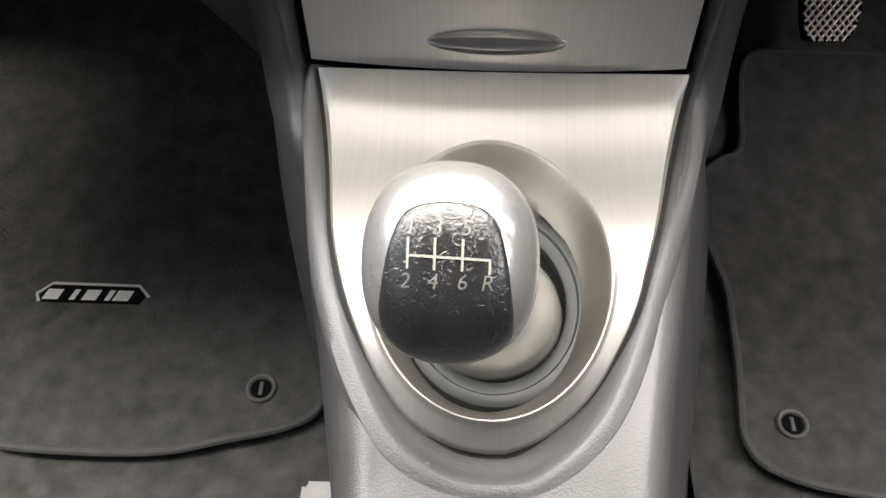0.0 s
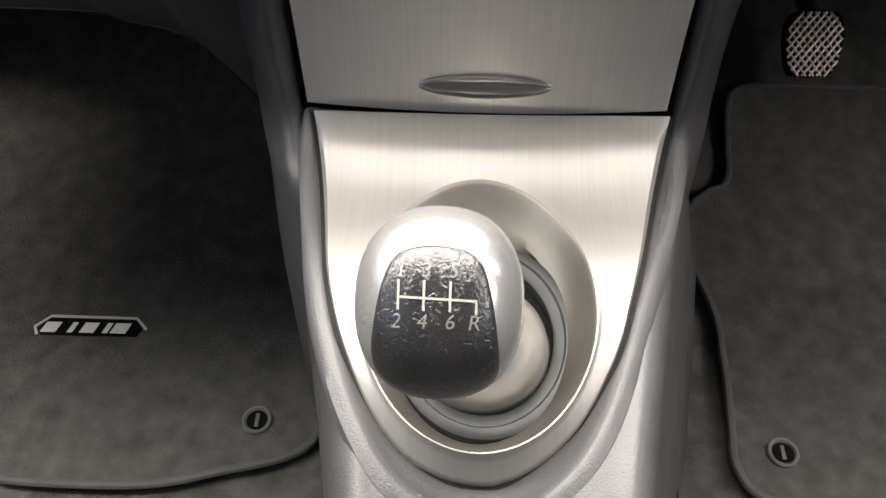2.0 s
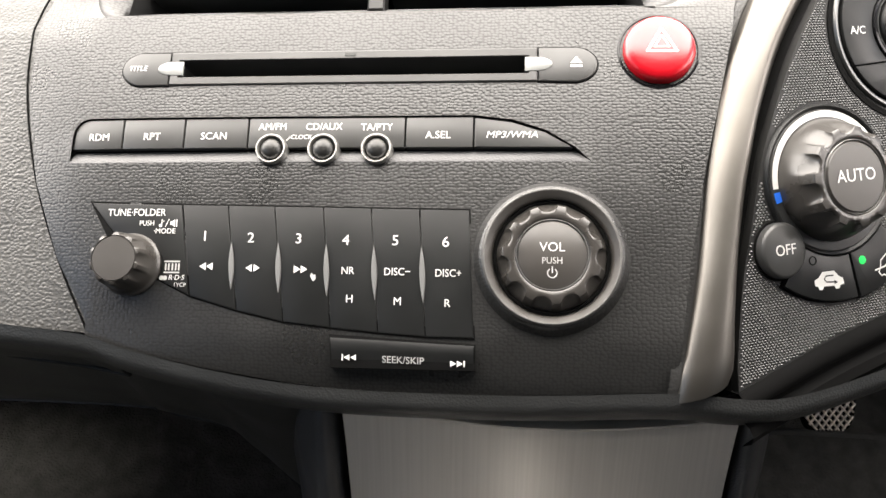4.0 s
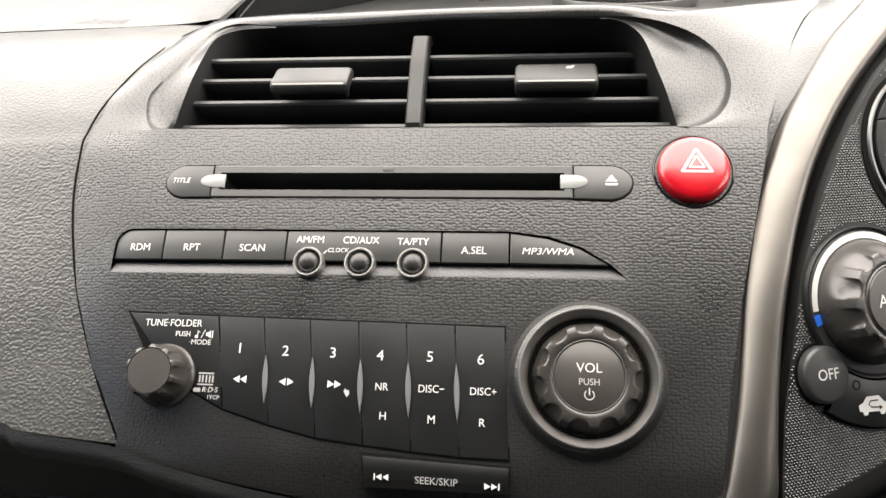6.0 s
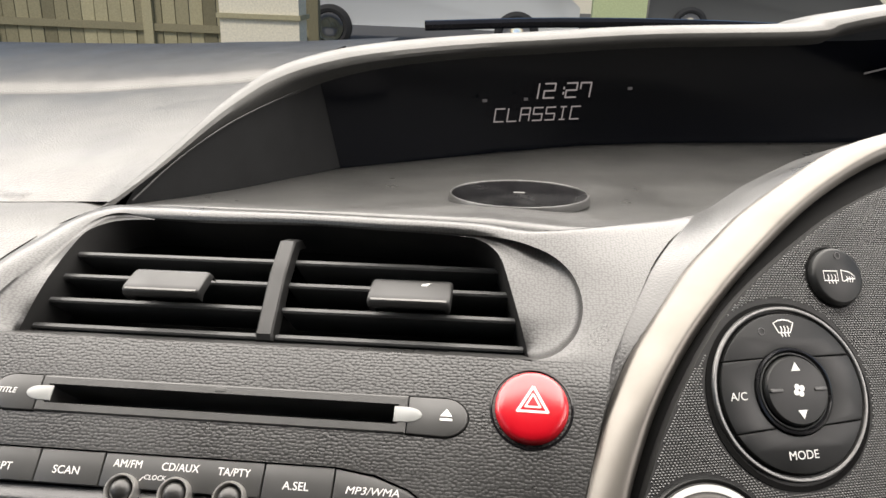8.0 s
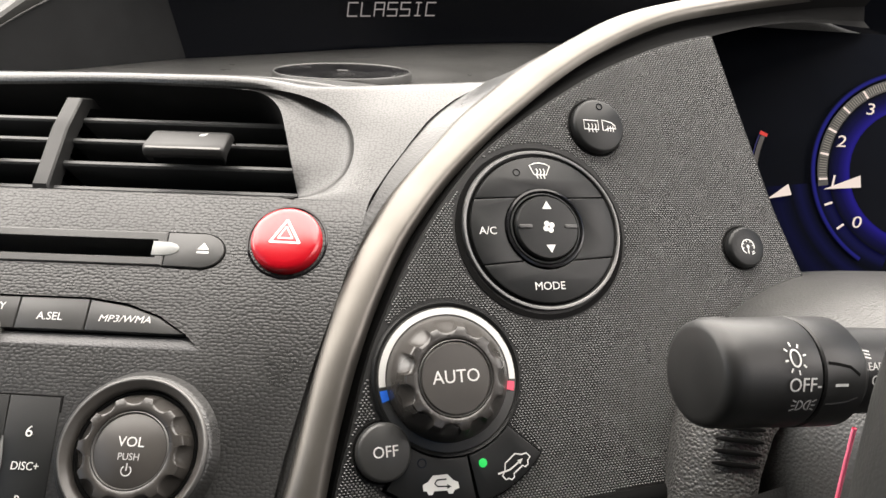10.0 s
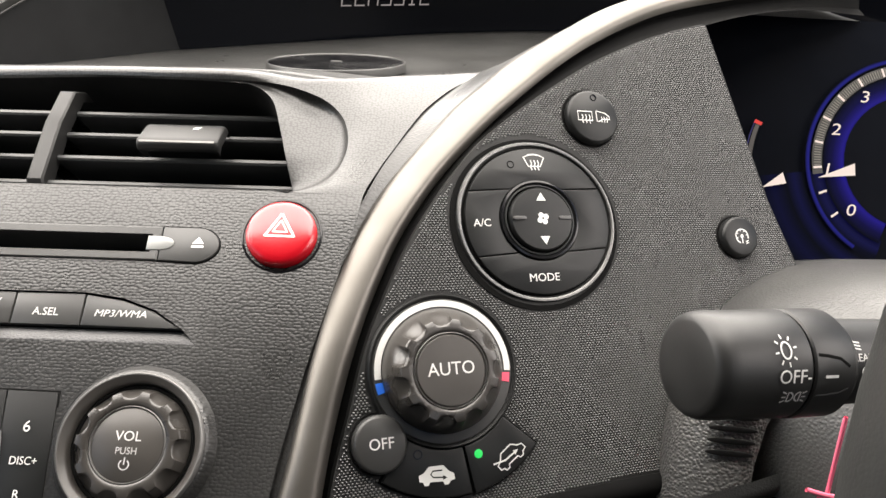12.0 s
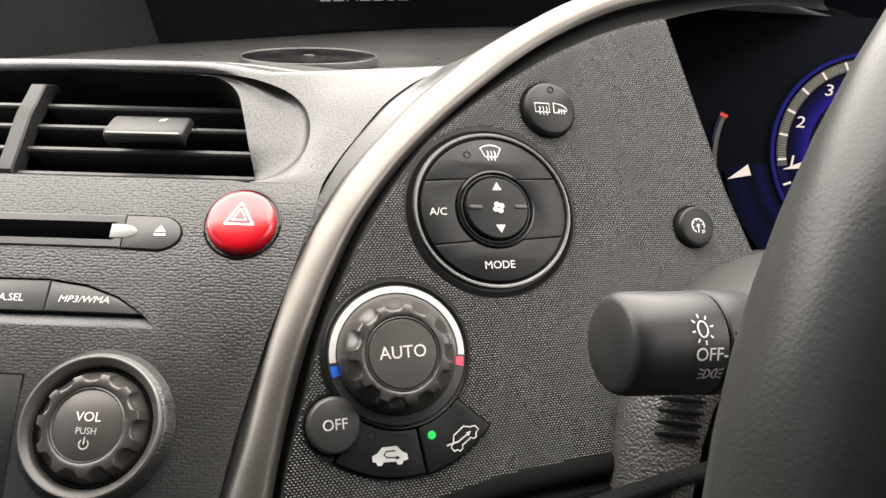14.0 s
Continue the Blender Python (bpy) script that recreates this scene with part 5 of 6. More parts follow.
for z, x0 in ((0.568, 0.2260), (0.562, 0.2175), (0.555, 0.2110), (0.548, 0.2068), (0.535, 0.2035), (0.505, 0.1995), (0.48, 0.198)):
    y0 = 0.3085 + (z - 0.545) * 0.38
    rows.append([(x0 + 0.004, y0 + 0.045, z), (x0 - 0.001, y0 + 0.012, z), (x0 + 0.0005, y0 + 0.003, z), (x0 + 0.008, y0 - 0.005, z), (x0 + 0.021, y0 - 0.0078, z), (x0 + 0.0265, y0 - 0.006, z), (x0 + 0.028, y0 + 0.03, z)])
part("side_cover", skin(rows, closed=False, scale=1.0), COVER, column, "grained column side cover")
for k in range(5):
    z = 0.5555 - k * 0.0041
    m = basis((0.2215 - 0.0004 * k, 0.3085 + (z - 0.545) * 0.38 - 0.0078, z), (0.98, -0.20, 0.0), (-0.05, 0.35, 0.935), (-0.187, -0.916, 0.353))
    part("slot", block([(8.4 * math.copysign(abs(math.cos(a)) ** 0.7, math.cos(a)), 0.95 * math.sin(a)) for a in np.linspace(0, 2 * math.pi, 24, endpoint=False)], 0.5, -0.6, 0.1), GAP, column, place=m)

AX = Vector((0.95, 0.30, -0.10)).normalized()
p0 = Vector((0.1715, 0.2285, 0.6158))
sv = Vector((0.1, 0.02, 0.99))
sn = AX.cross(sv).normalized()
sv = sn.cross(AX).normalized()
STALK_AT = basis(p0, sv, sn, AX) @ Matrix.Scale(0.84, 4)
stalk = thing("light_stalk", "black lighting control stalk with white symbols", "stalk", STALK_AT)
part("end_cap", turned([(15.2, 22), (15.2, 6), (15.0, 3.0), (14.4, 1.0), (13.4, -0.1), (12.0, -0.6), (6.0, -1.0), (0.02, -1.1)], 48), STALK, stalk, "rounded end cap")
part("twist_grip", turned([(15.1, 9.5), (15.2, 16), (15.6, 28), (15.4, 28.6)], 48), STALK, stalk)
part("grip_gap", turned([(14.7, 28), (14.7, 29.6)], 48), GAP, stalk)
part("inner_collar", turned([(15.2, 29.4), (15.7, 30.0), (15.7, 43), (15.0, 44), (13, 47)], 48), STALK, stalk)
part("stem", turned([(13.2, 43), (12.6, 52), (12.0, 110)], 40), STALK, stalk)


def wrapped(bm, a0, radius):
    """Bends flat print (x along the stalk, y round it, in millimetres) onto the stalk."""
    for v in bm.verts:
        x, y = v.co.x / MM, v.co.y / MM
        a = a0 - y / radius
        v.co = (radius * math.cos(a) * MM, radius * math.sin(a) * MM, (x - 10.0) * MM)
    return bm


def facing(p):
    d = Vector((0.111, 0.076, 0.705)) - p
    return math.atan2(d.dot(sn), d.dot(sv))


a_mid = facing(on(STALK_AT, 0, 0, 30)) + 0.26
way = 1.0 if math.cos(a_mid) >= 0 else 1.0
sun_icon = bmesh.new()
stroke(sun_icon, [(30 + 1.6 * math.cos(a), 7.4 + 2.3 * math.sin(a)) for a in np.linspace(0, 2 * math.pi, 18, endpoint=False)], 0.5, 0, True)
for k in range(8):
    a = 2 * math.pi * k / 8 + 0.2
    stroke(sun_icon, [(30 + 2.6 * math.cos(a), 7.4 + 3.3 * math.sin(a)), (30 + 3.7 * math.cos(a), 7.4 + 4.6 * math.sin(a))], 0.5, 0)
part("lamp_symbol", wrapped(sun_icon, a_mid, 15.75), PRINT, stalk)
def stalk_words(words, cap, x, y, radius, mat, name):
    """Printed words bent round the stalk."""
    ob = lettering(words, cap, stalk, 0, 0, mat=mat, name=name)
    ob.matrix_basis = Matrix.Identity(4)
    for v in ob.data.vertices:
        a = a_mid - (v.co.y / MM + y) / radius
        r = radius + v.co.z / MM
        v.co = (r * math.cos(a) * MM, r * math.sin(a) * MM, (v.co.x / MM + x - 10.0) * MM)
    return ob


stalk_words("OFF-", 3.7, 32.6, 0.1, 15.8, PRINT, "off_lettering")
side = bmesh.new()
for s, x in ((-1, 31.2), (1, 35.2)):
    stroke(side, [(x - s * 1.7 * math.cos(a), -5.6 + 1.5 * math.sin(a)) for a in np.linspace(-1.57, 1.57, 11)], 0.42, 0, True)
    for dy in (-1.1, 0, 1.1):
        stroke(side, [(x + s * 0.6, -5.6 + dy), (x + s * 2.0, -5.6 + dy * 1.5)], 0.4, 0)
part("sidelight_symbol", wrapped(side, a_mid, 15.8), PRINT_DIM, stalk)
col = bmesh.new()
stroke(col, [(42.6, 0.0), (47.0, 0.0)], 0.8, 0)
part("index_line", wrapped(col, a_mid, 15.85), PRINT, stalk)
col = bmesh.new()
stroke(col, [(40.6, 6.0), (44, 5.6), (48, 4.8), (51, 2.6)], 0.9, 0)
part("collar_groove", wrapped(col, a_mid, 15.76), GAP, stalk)
col = bmesh.new()
stroke(col, [(40.6, -5.4), (44, -5.3), (48, -4.8), (51, -3.6)], 0.5, 0)
part("collar_ridge", wrapped(col, a_mid, 15.8), PIPING, stalk)
stalk_words("REAR", 2.2, 58.6, 4.2, 13.4, PRINT, "rear_lettering")
stalk_words("OFF", 3.0, 61.5, 0.2, 13.4, PRINT, "off_lettering")
col = stroke(bmesh.new(), [(55.6 + 1.2 * math.cos(a), 8.0 + 1.5 * math.sin(a)) for a in np.linspace(radians(90), radians(270), 10)], 0.45, 0, True)
for dy in (-1.0, 0.0, 1.0):
    stroke(col, [(56.2, 8.0 + dy), (58.4, 7.6 + dy)], 0.4, 0)
part("fog_symbol", wrapped(col, a_mid, 13.45), PRINT, stalk, "small white fog lamp symbol")

hub = Vector((0.3555, 0.157, 0.620))
wn_, wu, wv = Vector((0, -0.955, 0.297)), Vector((1, 0, 0)), Vector((0, 0.297, 0.955))
WHEEL_AT = basis(hub, wu, wv, wn_)
wheel = thing("steering_wheel", "dark leather steering wheel, rim near the camera", "steering wheel", WHEEL_AT)
bm = bmesh.new()
R0, r0 = 0.1665, 0.0165
rings = [[((R0 + r0 * math.cos(b) * (1.0 + 0.08 * math.cos(2 * b))) * math.cos(a), (R0 + r0 * math.cos(b)) * math.sin(a), r0 * 1.12 * math.sin(b)) for b in np.linspace(0, 2 * math.pi, 20, endpoint=False)] for a in np.linspace(0, 2 * math.pi, 96)]
skin(rings, scale=1.0, bm=bm)
bmesh.ops.remove_doubles(bm, verts=bm.verts, dist=1e-6)
part("rim", bm, WHEEL, wheel)
for a in (-18, 198, 270):
    c, s = math.cos(radians(a)), math.sin(radians(a))
    bm = tube([(0.05 * c, 0.05 * s, -0.03), (0.11 * c, 0.11 * s, -0.02), (0.168 * c, 0.168 * s, -0.002)], [0.02, 0.015, 0.012], 14)
    part("spoke", bm, SLAT, wheel)
part("centre_pad", turned([(62, -45), (66, -30), (60, -14), (40, -8), (0.02, -6)], 40), WHEEL, wheel)

cord = thing("pink_cord", "thin pink knotted cord hanging from the key", "cord")
part("strand", tube(spline([(0.2385, 0.2700, 0.576), (0.2392, 0.2700, 0.562), (0.2400, 0.2700, 0.548), (0.2405, 0.2700, 0.535)], 5), 0.0007, 8), PINK, cord)
part("knot", tube(spline([(0.2325, 0.2690, 0.5490), (0.2370, 0.2688, 0.5478), (0.2420, 0.2688, 0.5470), (0.2455, 0.2690, 0.5482)], 5), 0.0008, 8), PINK, cord)
part("tail", tube(spline([(0.2365, 0.2685, 0.5462), (0.2410, 0.2683, 0.5457), (0.2450, 0.2685, 0.5465)], 5), 0.0007, 8), PINK, cord)

# ---- climate controls ----
part("fan_ring", turned([(33.6, -1), (33.5, 0.6), (33.1, 1.3), (32.5, 1.4), (31.9, 1.1), (31.6, 0.2)], 80), RIM_GREY, climate, "satin grey ring", place=at(1.0, 0.3, 0, 0, 1.02, 0.92))
part("dark_surround", turned([(35.6, -0.5), (35.4, 0.35), (33.4, 0.5)], 80), GAP, climate, place=at(0.6, -0.6, 0, 0, 1.02, 0.93))
part("fan_backing", turned([(31.2, 0.1), (0.02, 0.1)], 64), GAP, climate, place=at(1.0, 0.3, 0, 0, 1.02, 0.92))


def fan_key(name, a0, a1, b0, b1, label=""):
    """A key of the round cluster, between outer angles a0..a1 and inner angles b0..b1."""
    ol = [(30.4 * math.cos(radians(a)), 30.4 * math.sin(radians(a))) for a in np.linspace(a0, a1, 24)] + [(16.8 * math.cos(radians(b)), 16.8 * math.sin(radians(b))) for b in np.linspace(b1, b0, 16)]
    return part(name, block(ol, 1.6, 0.1, 0.4), BUTTON, climate, label, place=at(1.0, 0.3, 0, 0, 1.02, 0.92))


key_top = fan_key("defrost_key", 27, 156, 52, 128)
key_left = fan_key("air_conditioning_key", 157, 208, 130, 231)
key_mode = fan_key("mode_key", 209, 336, 233, 307)
fan_key("recess_key", -23, 26, -51, 50)
lettering("A/C", 3.0, key_left, -23.8, -0.9, 1.6)
lettering("MODE", 3.2, key_mode, -0.8, -23.6, 1.6)
bm = bmesh.new()
stroke(bm, [(-4.4, 26.6), (-2.2, 27.6), (0, 27.9), (2.2, 27.6), (4.4, 26.6), (2.6, 22.8), (-2.6, 22.8)], 0.5, 0.12, True)
for x in (-1.5, 0, 1.5):
    stroke(bm, [(x, 25.4), (x + 0.5, 24.2), (x - 0.1, 22.6), (x + 0.4, 21.2)], 0.5)
part("defrost_symbol", bm, PRINT, key_top, place=at(0.3, 0, 1.6))
part("indicator_dot", turned([(1.6, 1.5), (1.5, 1.75), (1.2, 1.75), (1.0, 1.2), (0.02, 1.2)], 20), GLOSS, key_top, place=at(-9.8, 23.4))
part("fan_well", turned([(16.6, 1.2), (16.4, 2.0), (15.6, 2.2), (14.9, 1.2), (14.5, 0.3)], 56), GLOSS, climate, place=at(1.2, 0.6, 0, 0, 1.02, 0.92))
part("well_rim", turned([(14.9, 0.6), (14.6, 1.6), (14.1, 1.7), (13.9, 0.4)], 56), RING_GREY, climate, place=at(1.2, 0.6, 0, 0, 1.02, 0.92))
rock = part("fan_rocker", turned([(13.2, 0), (13.2, 2.4), (12.6, 3.2), (8, 3.6), (0.02, 3.6)], 56), BUTTON, climate, "round fan speed rocker", place=at(1.2, 0.6, 0, 0, 1.02, 0.92))
bm = patch(bmesh.new(), [(-2.0, 7.4), (2.0, 7.4), (0.1, 10.8)])
patch(bm, [(-2.0, -7.4), (0.1, -10.8), (2.0, -7.4)])
for k in range(4):
    a = math.pi / 2 * k + 0.5
    patch(bm, [(1.5 * math.cos(a) + 1.15 * math.cos(b), 1.5 * math.sin(a) + 1.15 * math.sin(b)) for b in np.linspace(0, 2 * math.pi, 12, endpoint=False)])
part("fan_symbol", bm, PRINT, rock, place=at(0, 0, 3.65))
for x in (-9.6, 9.6):
    part("grip_bar", block(rounded(5.6, 1.6, 0.7, cx=x, cy=0.2), 4.0, 3.0, 0.3), BUTTON_GREY, rock)


def round_key(name, u, v, r, label, su=1.04, sv=0.97):
    k = part(name, turned([(r, -1), (r, 2.2), (r - 0.4, 3.0), (r - 1.2, 3.4), (0.02, 3.55)], 48), BUTTON, climate, label, place=at(u, v, 0, 0, su, sv))
    part("key_gap", turned([(r + 1.0, -0.5), (r + 0.9, 0.2), (r - 0.2, 0.25)], 48), GAP, k)
    return k


dm = round_key("demist_key", 30.6, 42.2, 11.4, "round black demister button")
bm = stroke(bmesh.new(), [(-7.4, 2.2), (-1.0, 2.2), (-1.0, -1.6), (-7.4, -1.6)], 0.42, 0.12, True)
for x in (-5.6, -4.0, -2.4):
    stroke(bm, [(x, 0.8), (x + 0.4, -0.2), (x - 0.1, -1.4), (x + 0.3, -2.8)], 0.36)
stroke(bm, [(1.0, 2.6), (1.0, -1.8), (2.0, -1.8), (3.6, -0.8), (7.0, -0.8), (6.8, 0.4), (5.0, 1.8)], 0.42, 0.12, True)
for x in (3.2, 4.4, 5.6):
    stroke(bm, [(x, 0.2), (x + 0.3, -0.8), (x, -2.2)], 0.32)
part("demist_symbol", bm, PRINT, dm, place=at(0, -0.4, 3.5))
part("indicator_dot", turned([(1.5, 3.2), (1.4, 3.65), (1.1, 3.65), (0.9, 3.2), (0.02, 3.2)], 20), GLOSS, dm, place=at(0.6, 8.0))
il = round_key("illumination_key", 98.2, -7.6, 8.9, "small round dash light button", 1.08, 0.97)
bm = stroke(bmesh.new(), [(3.1 * math.cos(a), 3.1 * math.sin(a)) for a in np.linspace(radians(-20), radians(250), 24)], 0.5)
stroke(bm, [(0, 0), (0, -3.2)], 0.5), patch(bm, circle(0.8, 12))
for a in (0.2, 1.0, 1.8, 2.6, 3.4):
    stroke(bm, [(2.1 * math.cos(a), 2.1 * math.sin(a)), (2.9 * math.cos(a), 2.9 * math.sin(a))], 0.4)
stroke(bm, [(1.6, -2.6), (3.0, -2.0)], 0.4), stroke(bm, [(1.6, -3.4), (3.2, -2.8)], 0.4)
part("gauge_symbol", bm, PRINT, il, place=at(0, 0, 3.5))

# temperature dial
LEAN = (-0.23, -0.04)
DIAL_PLACE = at(-43.6, -51.6, 0, -3, 1.0, 0.95)
dial = part("temperature_surround", turned([(27.8, -1), (27.6, 0.8), (27.0, 1.5), (26.2, 1.2), (25.8, 0.6)], 72), BUTTON, climate, "black surround of the temperature dial", place=DIAL_PLACE)
part("scale_ring", turned([(25.9, 0.7), (25.6, 1.0), (20, 1.2), (0.02, 1.2)], 72), BUTTON_GREY, dial)
bm = skin([[(r * math.cos(radians(a)), r * math.sin(radians(a)), 1.35) for a in np.linspace(186, -2, 48)] for r in (22.9, 25.2)], closed=False)
part("white_scale", bm, PRINT, dial)
bm = skin([[(r * math.cos(radians(a)), r * math.sin(radians(a)), 1.35) for a in np.linspace(189, 198, 6)] for r in (22.1, 25.3)], closed=False)
part("blue_mark", bm, PRINT_BLUE, dial)
bm = skin([[(r * math.cos(radians(a)), r * math.sin(radians(a)), 1.35) for a in np.linspace(-4, -12, 6)] for r in (22.1, 25.0)], closed=False)
part("red_mark", bm, PRINT_RED, dial)
kd = part("temperature_dial", turned([(22.4, 1.0), (22.0, 3.0), (21.0, 5.5), (20.2, 7.5), (19.4, 9.8, 0.3), (18.5, 12, 0.72), (17.8, 13.8, 0.96), (17.6, 14.4, 1.0), (17.2, 14.75, 1.0), (14.9, 14.95), (13.7, 14.9), (13.3, 14.6), (13.0, 13.6)], 220, 11, 2.1, lean=LEAN, bite=0.68), DIAL, dial, "dark scalloped temperature dial")
part("cap_ring", turned([(13.2, 13.4), (13.1, 14.5), (12.8, 14.75), (12.4, 14.0)], 56, lean=LEAN), PEWTER, kd, "thin bright ring")
ac = part("auto_cap", turned([(12.4, 13), (12.3, 14.3), (11.8, 14.8), (0.02, 14.9)], 56, lean=LEAN), CAP, kd)
lettering("AUTO", 4.4, ac, -3.4, -0.2, 14.9, 3, wide=0.96)

# lower keys
offk = part("off_key", turned([(9.4, -0.5), (9.4, 2.6), (9.0, 3.3), (8.2, 3.7), (0.02, 3.9)], 48), BUTTON_GREY, climate, "round OFF button", place=at(-69.0, -73.2, 0, 0, 0.97, 1.0))
lettering("OFF", 3.6, offk, 0, 0, 3.85)
part("key_gap", turned([(10.2, -0.5), (10.1, 0.3), (9.2, 0.35)], 48), GAP, climate, place=at(-69.0, -73.2, 0, 0, 0.97, 1.0))


def under_dial(name, a0, a1, r0, r1, label):
    ol = [(r1 * math.cos(radians(a)), r1 * math.sin(radians(a))) for a in np.linspace(a0, a1, 16)] + [(r0 * math.cos(radians(a)), r0 * math.sin(radians(a))) for a in np.linspace(a1, a0, 16)]
    k = part(name, block(ol, 1.8, -0.5, 0.5), BUTTON, climate, label, place=at(-43.6, -51.6, 0, 0, 1.0, 0.97))
    part("key_gap", block(inset(ol, -0.7), 0.3, -0.5, 0.05), GAP, k)
    return k


rc = under_dial("recirculation_key", 233.5, 278, 27.2, 43.0, "black recirculation button")
fr = under_dial("fresh_air_key", 279.5, 318, 27.2, 43.6, "black fresh air button with green light")
car = [(-6.2, -1.6), (-6.4, 0.4), (-4.6, 1.2), (-2.8, 3.2), (2.4, 3.4), (4.4, 1.4), (6.2, 0.6), (6.6, -1.4), (5.0, -1.8), (4.2, -3.0), (2.8, -3.0), (2.2, -1.9), (-2.4, -1.9), (-3.0, -3.0), (-4.4, -3.0), (-5.0, -1.8)]
body = patch(bmesh.new(), car)
c0 = Matrix.Translation((-6.6 * MM, -35.2 * MM, 1.8 * MM)) @ Matrix.Rotation(radians(-4), 4, "Z")
part("car_symbol", body, PRINT, rc, place=c0)
bm = stroke(bmesh.new(), [(2.6, -0.6), (-1.2, -0.4), (-2.2, 0.6), (-1.4, 1.7), (2.0, 1.8)], 0.5, 0.2)
patch(bm, [(2.2, 0.2), (2.2, -1.4), (3.8, -0.7)], 0.2)
part("loop_arrow", bm, BUTTON, rc, place=c0)
c1 = Matrix.Translation((21.6 * MM, -32.2 * MM, 1.8 * MM)) @ Matrix.Rotation(radians(33), 4, "Z")
bm = stroke(bmesh.new(), [(x * 0.95, y * 0.95) for x, y in car], 0.5, 0.12, True)
part("car_symbol", bm, PRINT, fr, place=c1)
bm = stroke(bmesh.new(), [(-7.0, 2.0), (-2.6, 0.2), (2.0, 0.0)], 0.6, 0.15)
patch(bm, [(1.6, 0.9), (1.6, -0.9), (3.6, 0.0)], 0.15)
part("inlet_arrow", bm, PRINT, fr, place=c1)
part("indicator_dot", turned([(1.7, 1.6), (1.6, 1.95), (1.3, 1.95), (1.2, 1.5), (0.02, 1.5)], 20), GLOSS, rc, place=at(-12.6, -26.8 - 0.6))
part("indicator_lamp", turned([(1.6, 1.6), (1.5, 2.0), (1.0, 2.3), (0.02, 2.4)], 20), LED, fr, "lit green indicator", place=at(9.4, -29.9))


# ---- ashtray drawer under the radio ----
drawer = thing("storage_drawer", "brushed silver drawer front with a recessed lens-shaped grip", "drawer", DRAWER_AT)


def drawer_top(u):
    return 37.2 + 8.6 * (u / 77) ** 2


def drawer_bottom(u):
    return -26.4 + 2.6 * (u / 74) ** 2


def bulge(u, t):
    return 4.0 * (1 - (u / 78) ** 2) * 0.3 - 1.3 * math.sin(math.pi * t)


rows = []
for t in np.linspace(0, 1, 13):
    row = []
    for s in np.linspace(-1, 1, 41):
        half = 73.3 + (77 - 73.3) * t
        u = s * half
        v = drawer_bottom(u) * (1 - t) + drawer_top(u) * t
        row.append((u, v, bulge(u, t)))
    rows.append(row)
first, last = rows[0], rows[-1]
rows = [[(u, v - 0.4, h - 14) for u, v, h in first], [(u, v - 0.5, h - 0.8) for u, v, h in first]] + rows + [[(u, v + 2.2, h - 1.0) for u, v, h in last], [(u, v + 3.6, h - 2.6) for u, v, h in last], [(u, v + 5.0, h - 12) for u, v, h in last]]
bm = skin(rows, closed=False)
part("front", bm, FRONT, drawer)
rows = [[(u, v + dv + lift * (4.6 - 1.6 * (u / 77) ** 2), h + dh) for u, v, h in last] for dv, lift, dh in ((-1.2, 0, -0.4), (-0.6, 0, 0.7), (0.6, 0, 1.2), (1.4, 0, 0.8), (1.6, 0.3, -0.6), (0.8, 0.7, -2.4), (0, 1.0, -4.6), (0, 1.1, -12))]
part("top_lip", skin(rows, closed=False), SATIN, drawer, "bright rounded top lip")
rows = []
for s in np.linspace(-1, 1, 33):
    w = max(0.015, (1 - s * s) ** 0.6)
    rows.append([(-0.4 + 26.6 * s, -14.8 + v * (0.15 + 0.85 * w), h0 + h * w) for v, h0, h in ((5.4, -0.4, 0.0), (5.2, 0.3, 1.7), (4.6, 0.4, 1.7), (3.2, 0.4, 0.7), (2.0, 0.4, 0.3), (1.0, 0.4, 0.9), (0.0, 0.4, 2.2), (-0.9, 0.5, 3.0), (-1.8, 0.5, 3.2), (-3.2, 0.4, 2.6), (-4.8, 0.3, 1.4), (-5.4, -0.4, 0.0))])
part("grip", skin(rows, closed=False), SATIN, drawer, "lens-shaped raised silver grip")
part("dark_joint", skin([[(u, drawer_bottom(u) - 0.3, -0.5) for u in np.linspace(-75, 75, 20)], [(u, drawer_bottom(u) - 3.4, -1.5) for u in np.linspace(-75, 75, 20)], [(u, drawer_bottom(u) - 3.4, -14) for u in np.linspace(-75, 75, 20)]], closed=False), GAP, drawer)
part("dark_head", skin([[(u, drawer_top(u) + 4, -9) for u in np.linspace(-79, 79, 20)], [(u, drawer_top(u) + 24, -4) for u in np.linspace(-79, 79, 20)]], closed=False), LOWER, drawer)

# ---- gear console ----
console = thing("gear_console", "grey plastic gear console between the footwells", "gear console")
plate_l = [(-69.2, 76.4), (-65.5, 57), (-61, 30), (-57, 6), (-52, -13), (-46.5, -28), (-38, -45), (-26, -60), (-13, -67.6), (-4, -69.8), (0, -70.0)]
plate_r = [(75.6, 76.4), (70, 55), (62.5, 26), (58, 10), (53, -6), (49, -19), (43.5, -32), (32, -51), (17, -64.2), (5, -69.6), (0, -70.0)]
pl = resample(spline(plate_l, 6), 40)
pr = resample(spline(plate_r, 6), 40)


SLOPES = ((-80, 0.0), (0, 0.0), (10, -0.16), (28, -0.22), (42, 0.0), (50, 0.18), (58, 0.31), (60.8, 0.34), (62.0, 0.60), (80, 0.60))
steps_v = np.arange(-80, 80.01, 0.25)
steps_h = np.cumsum(np.interp(steps_v, [a for a, b in SLOPES], [b for a, b in SLOPES])) * 0.25


def plate_h(u, v):
    """Height of the plate: a hollow that rises to a fold before the drawer."""
    fold = v - 4.5 * (u / 70.0) ** 2 * min(1.0, max(0.0, (v - 20) / 40))
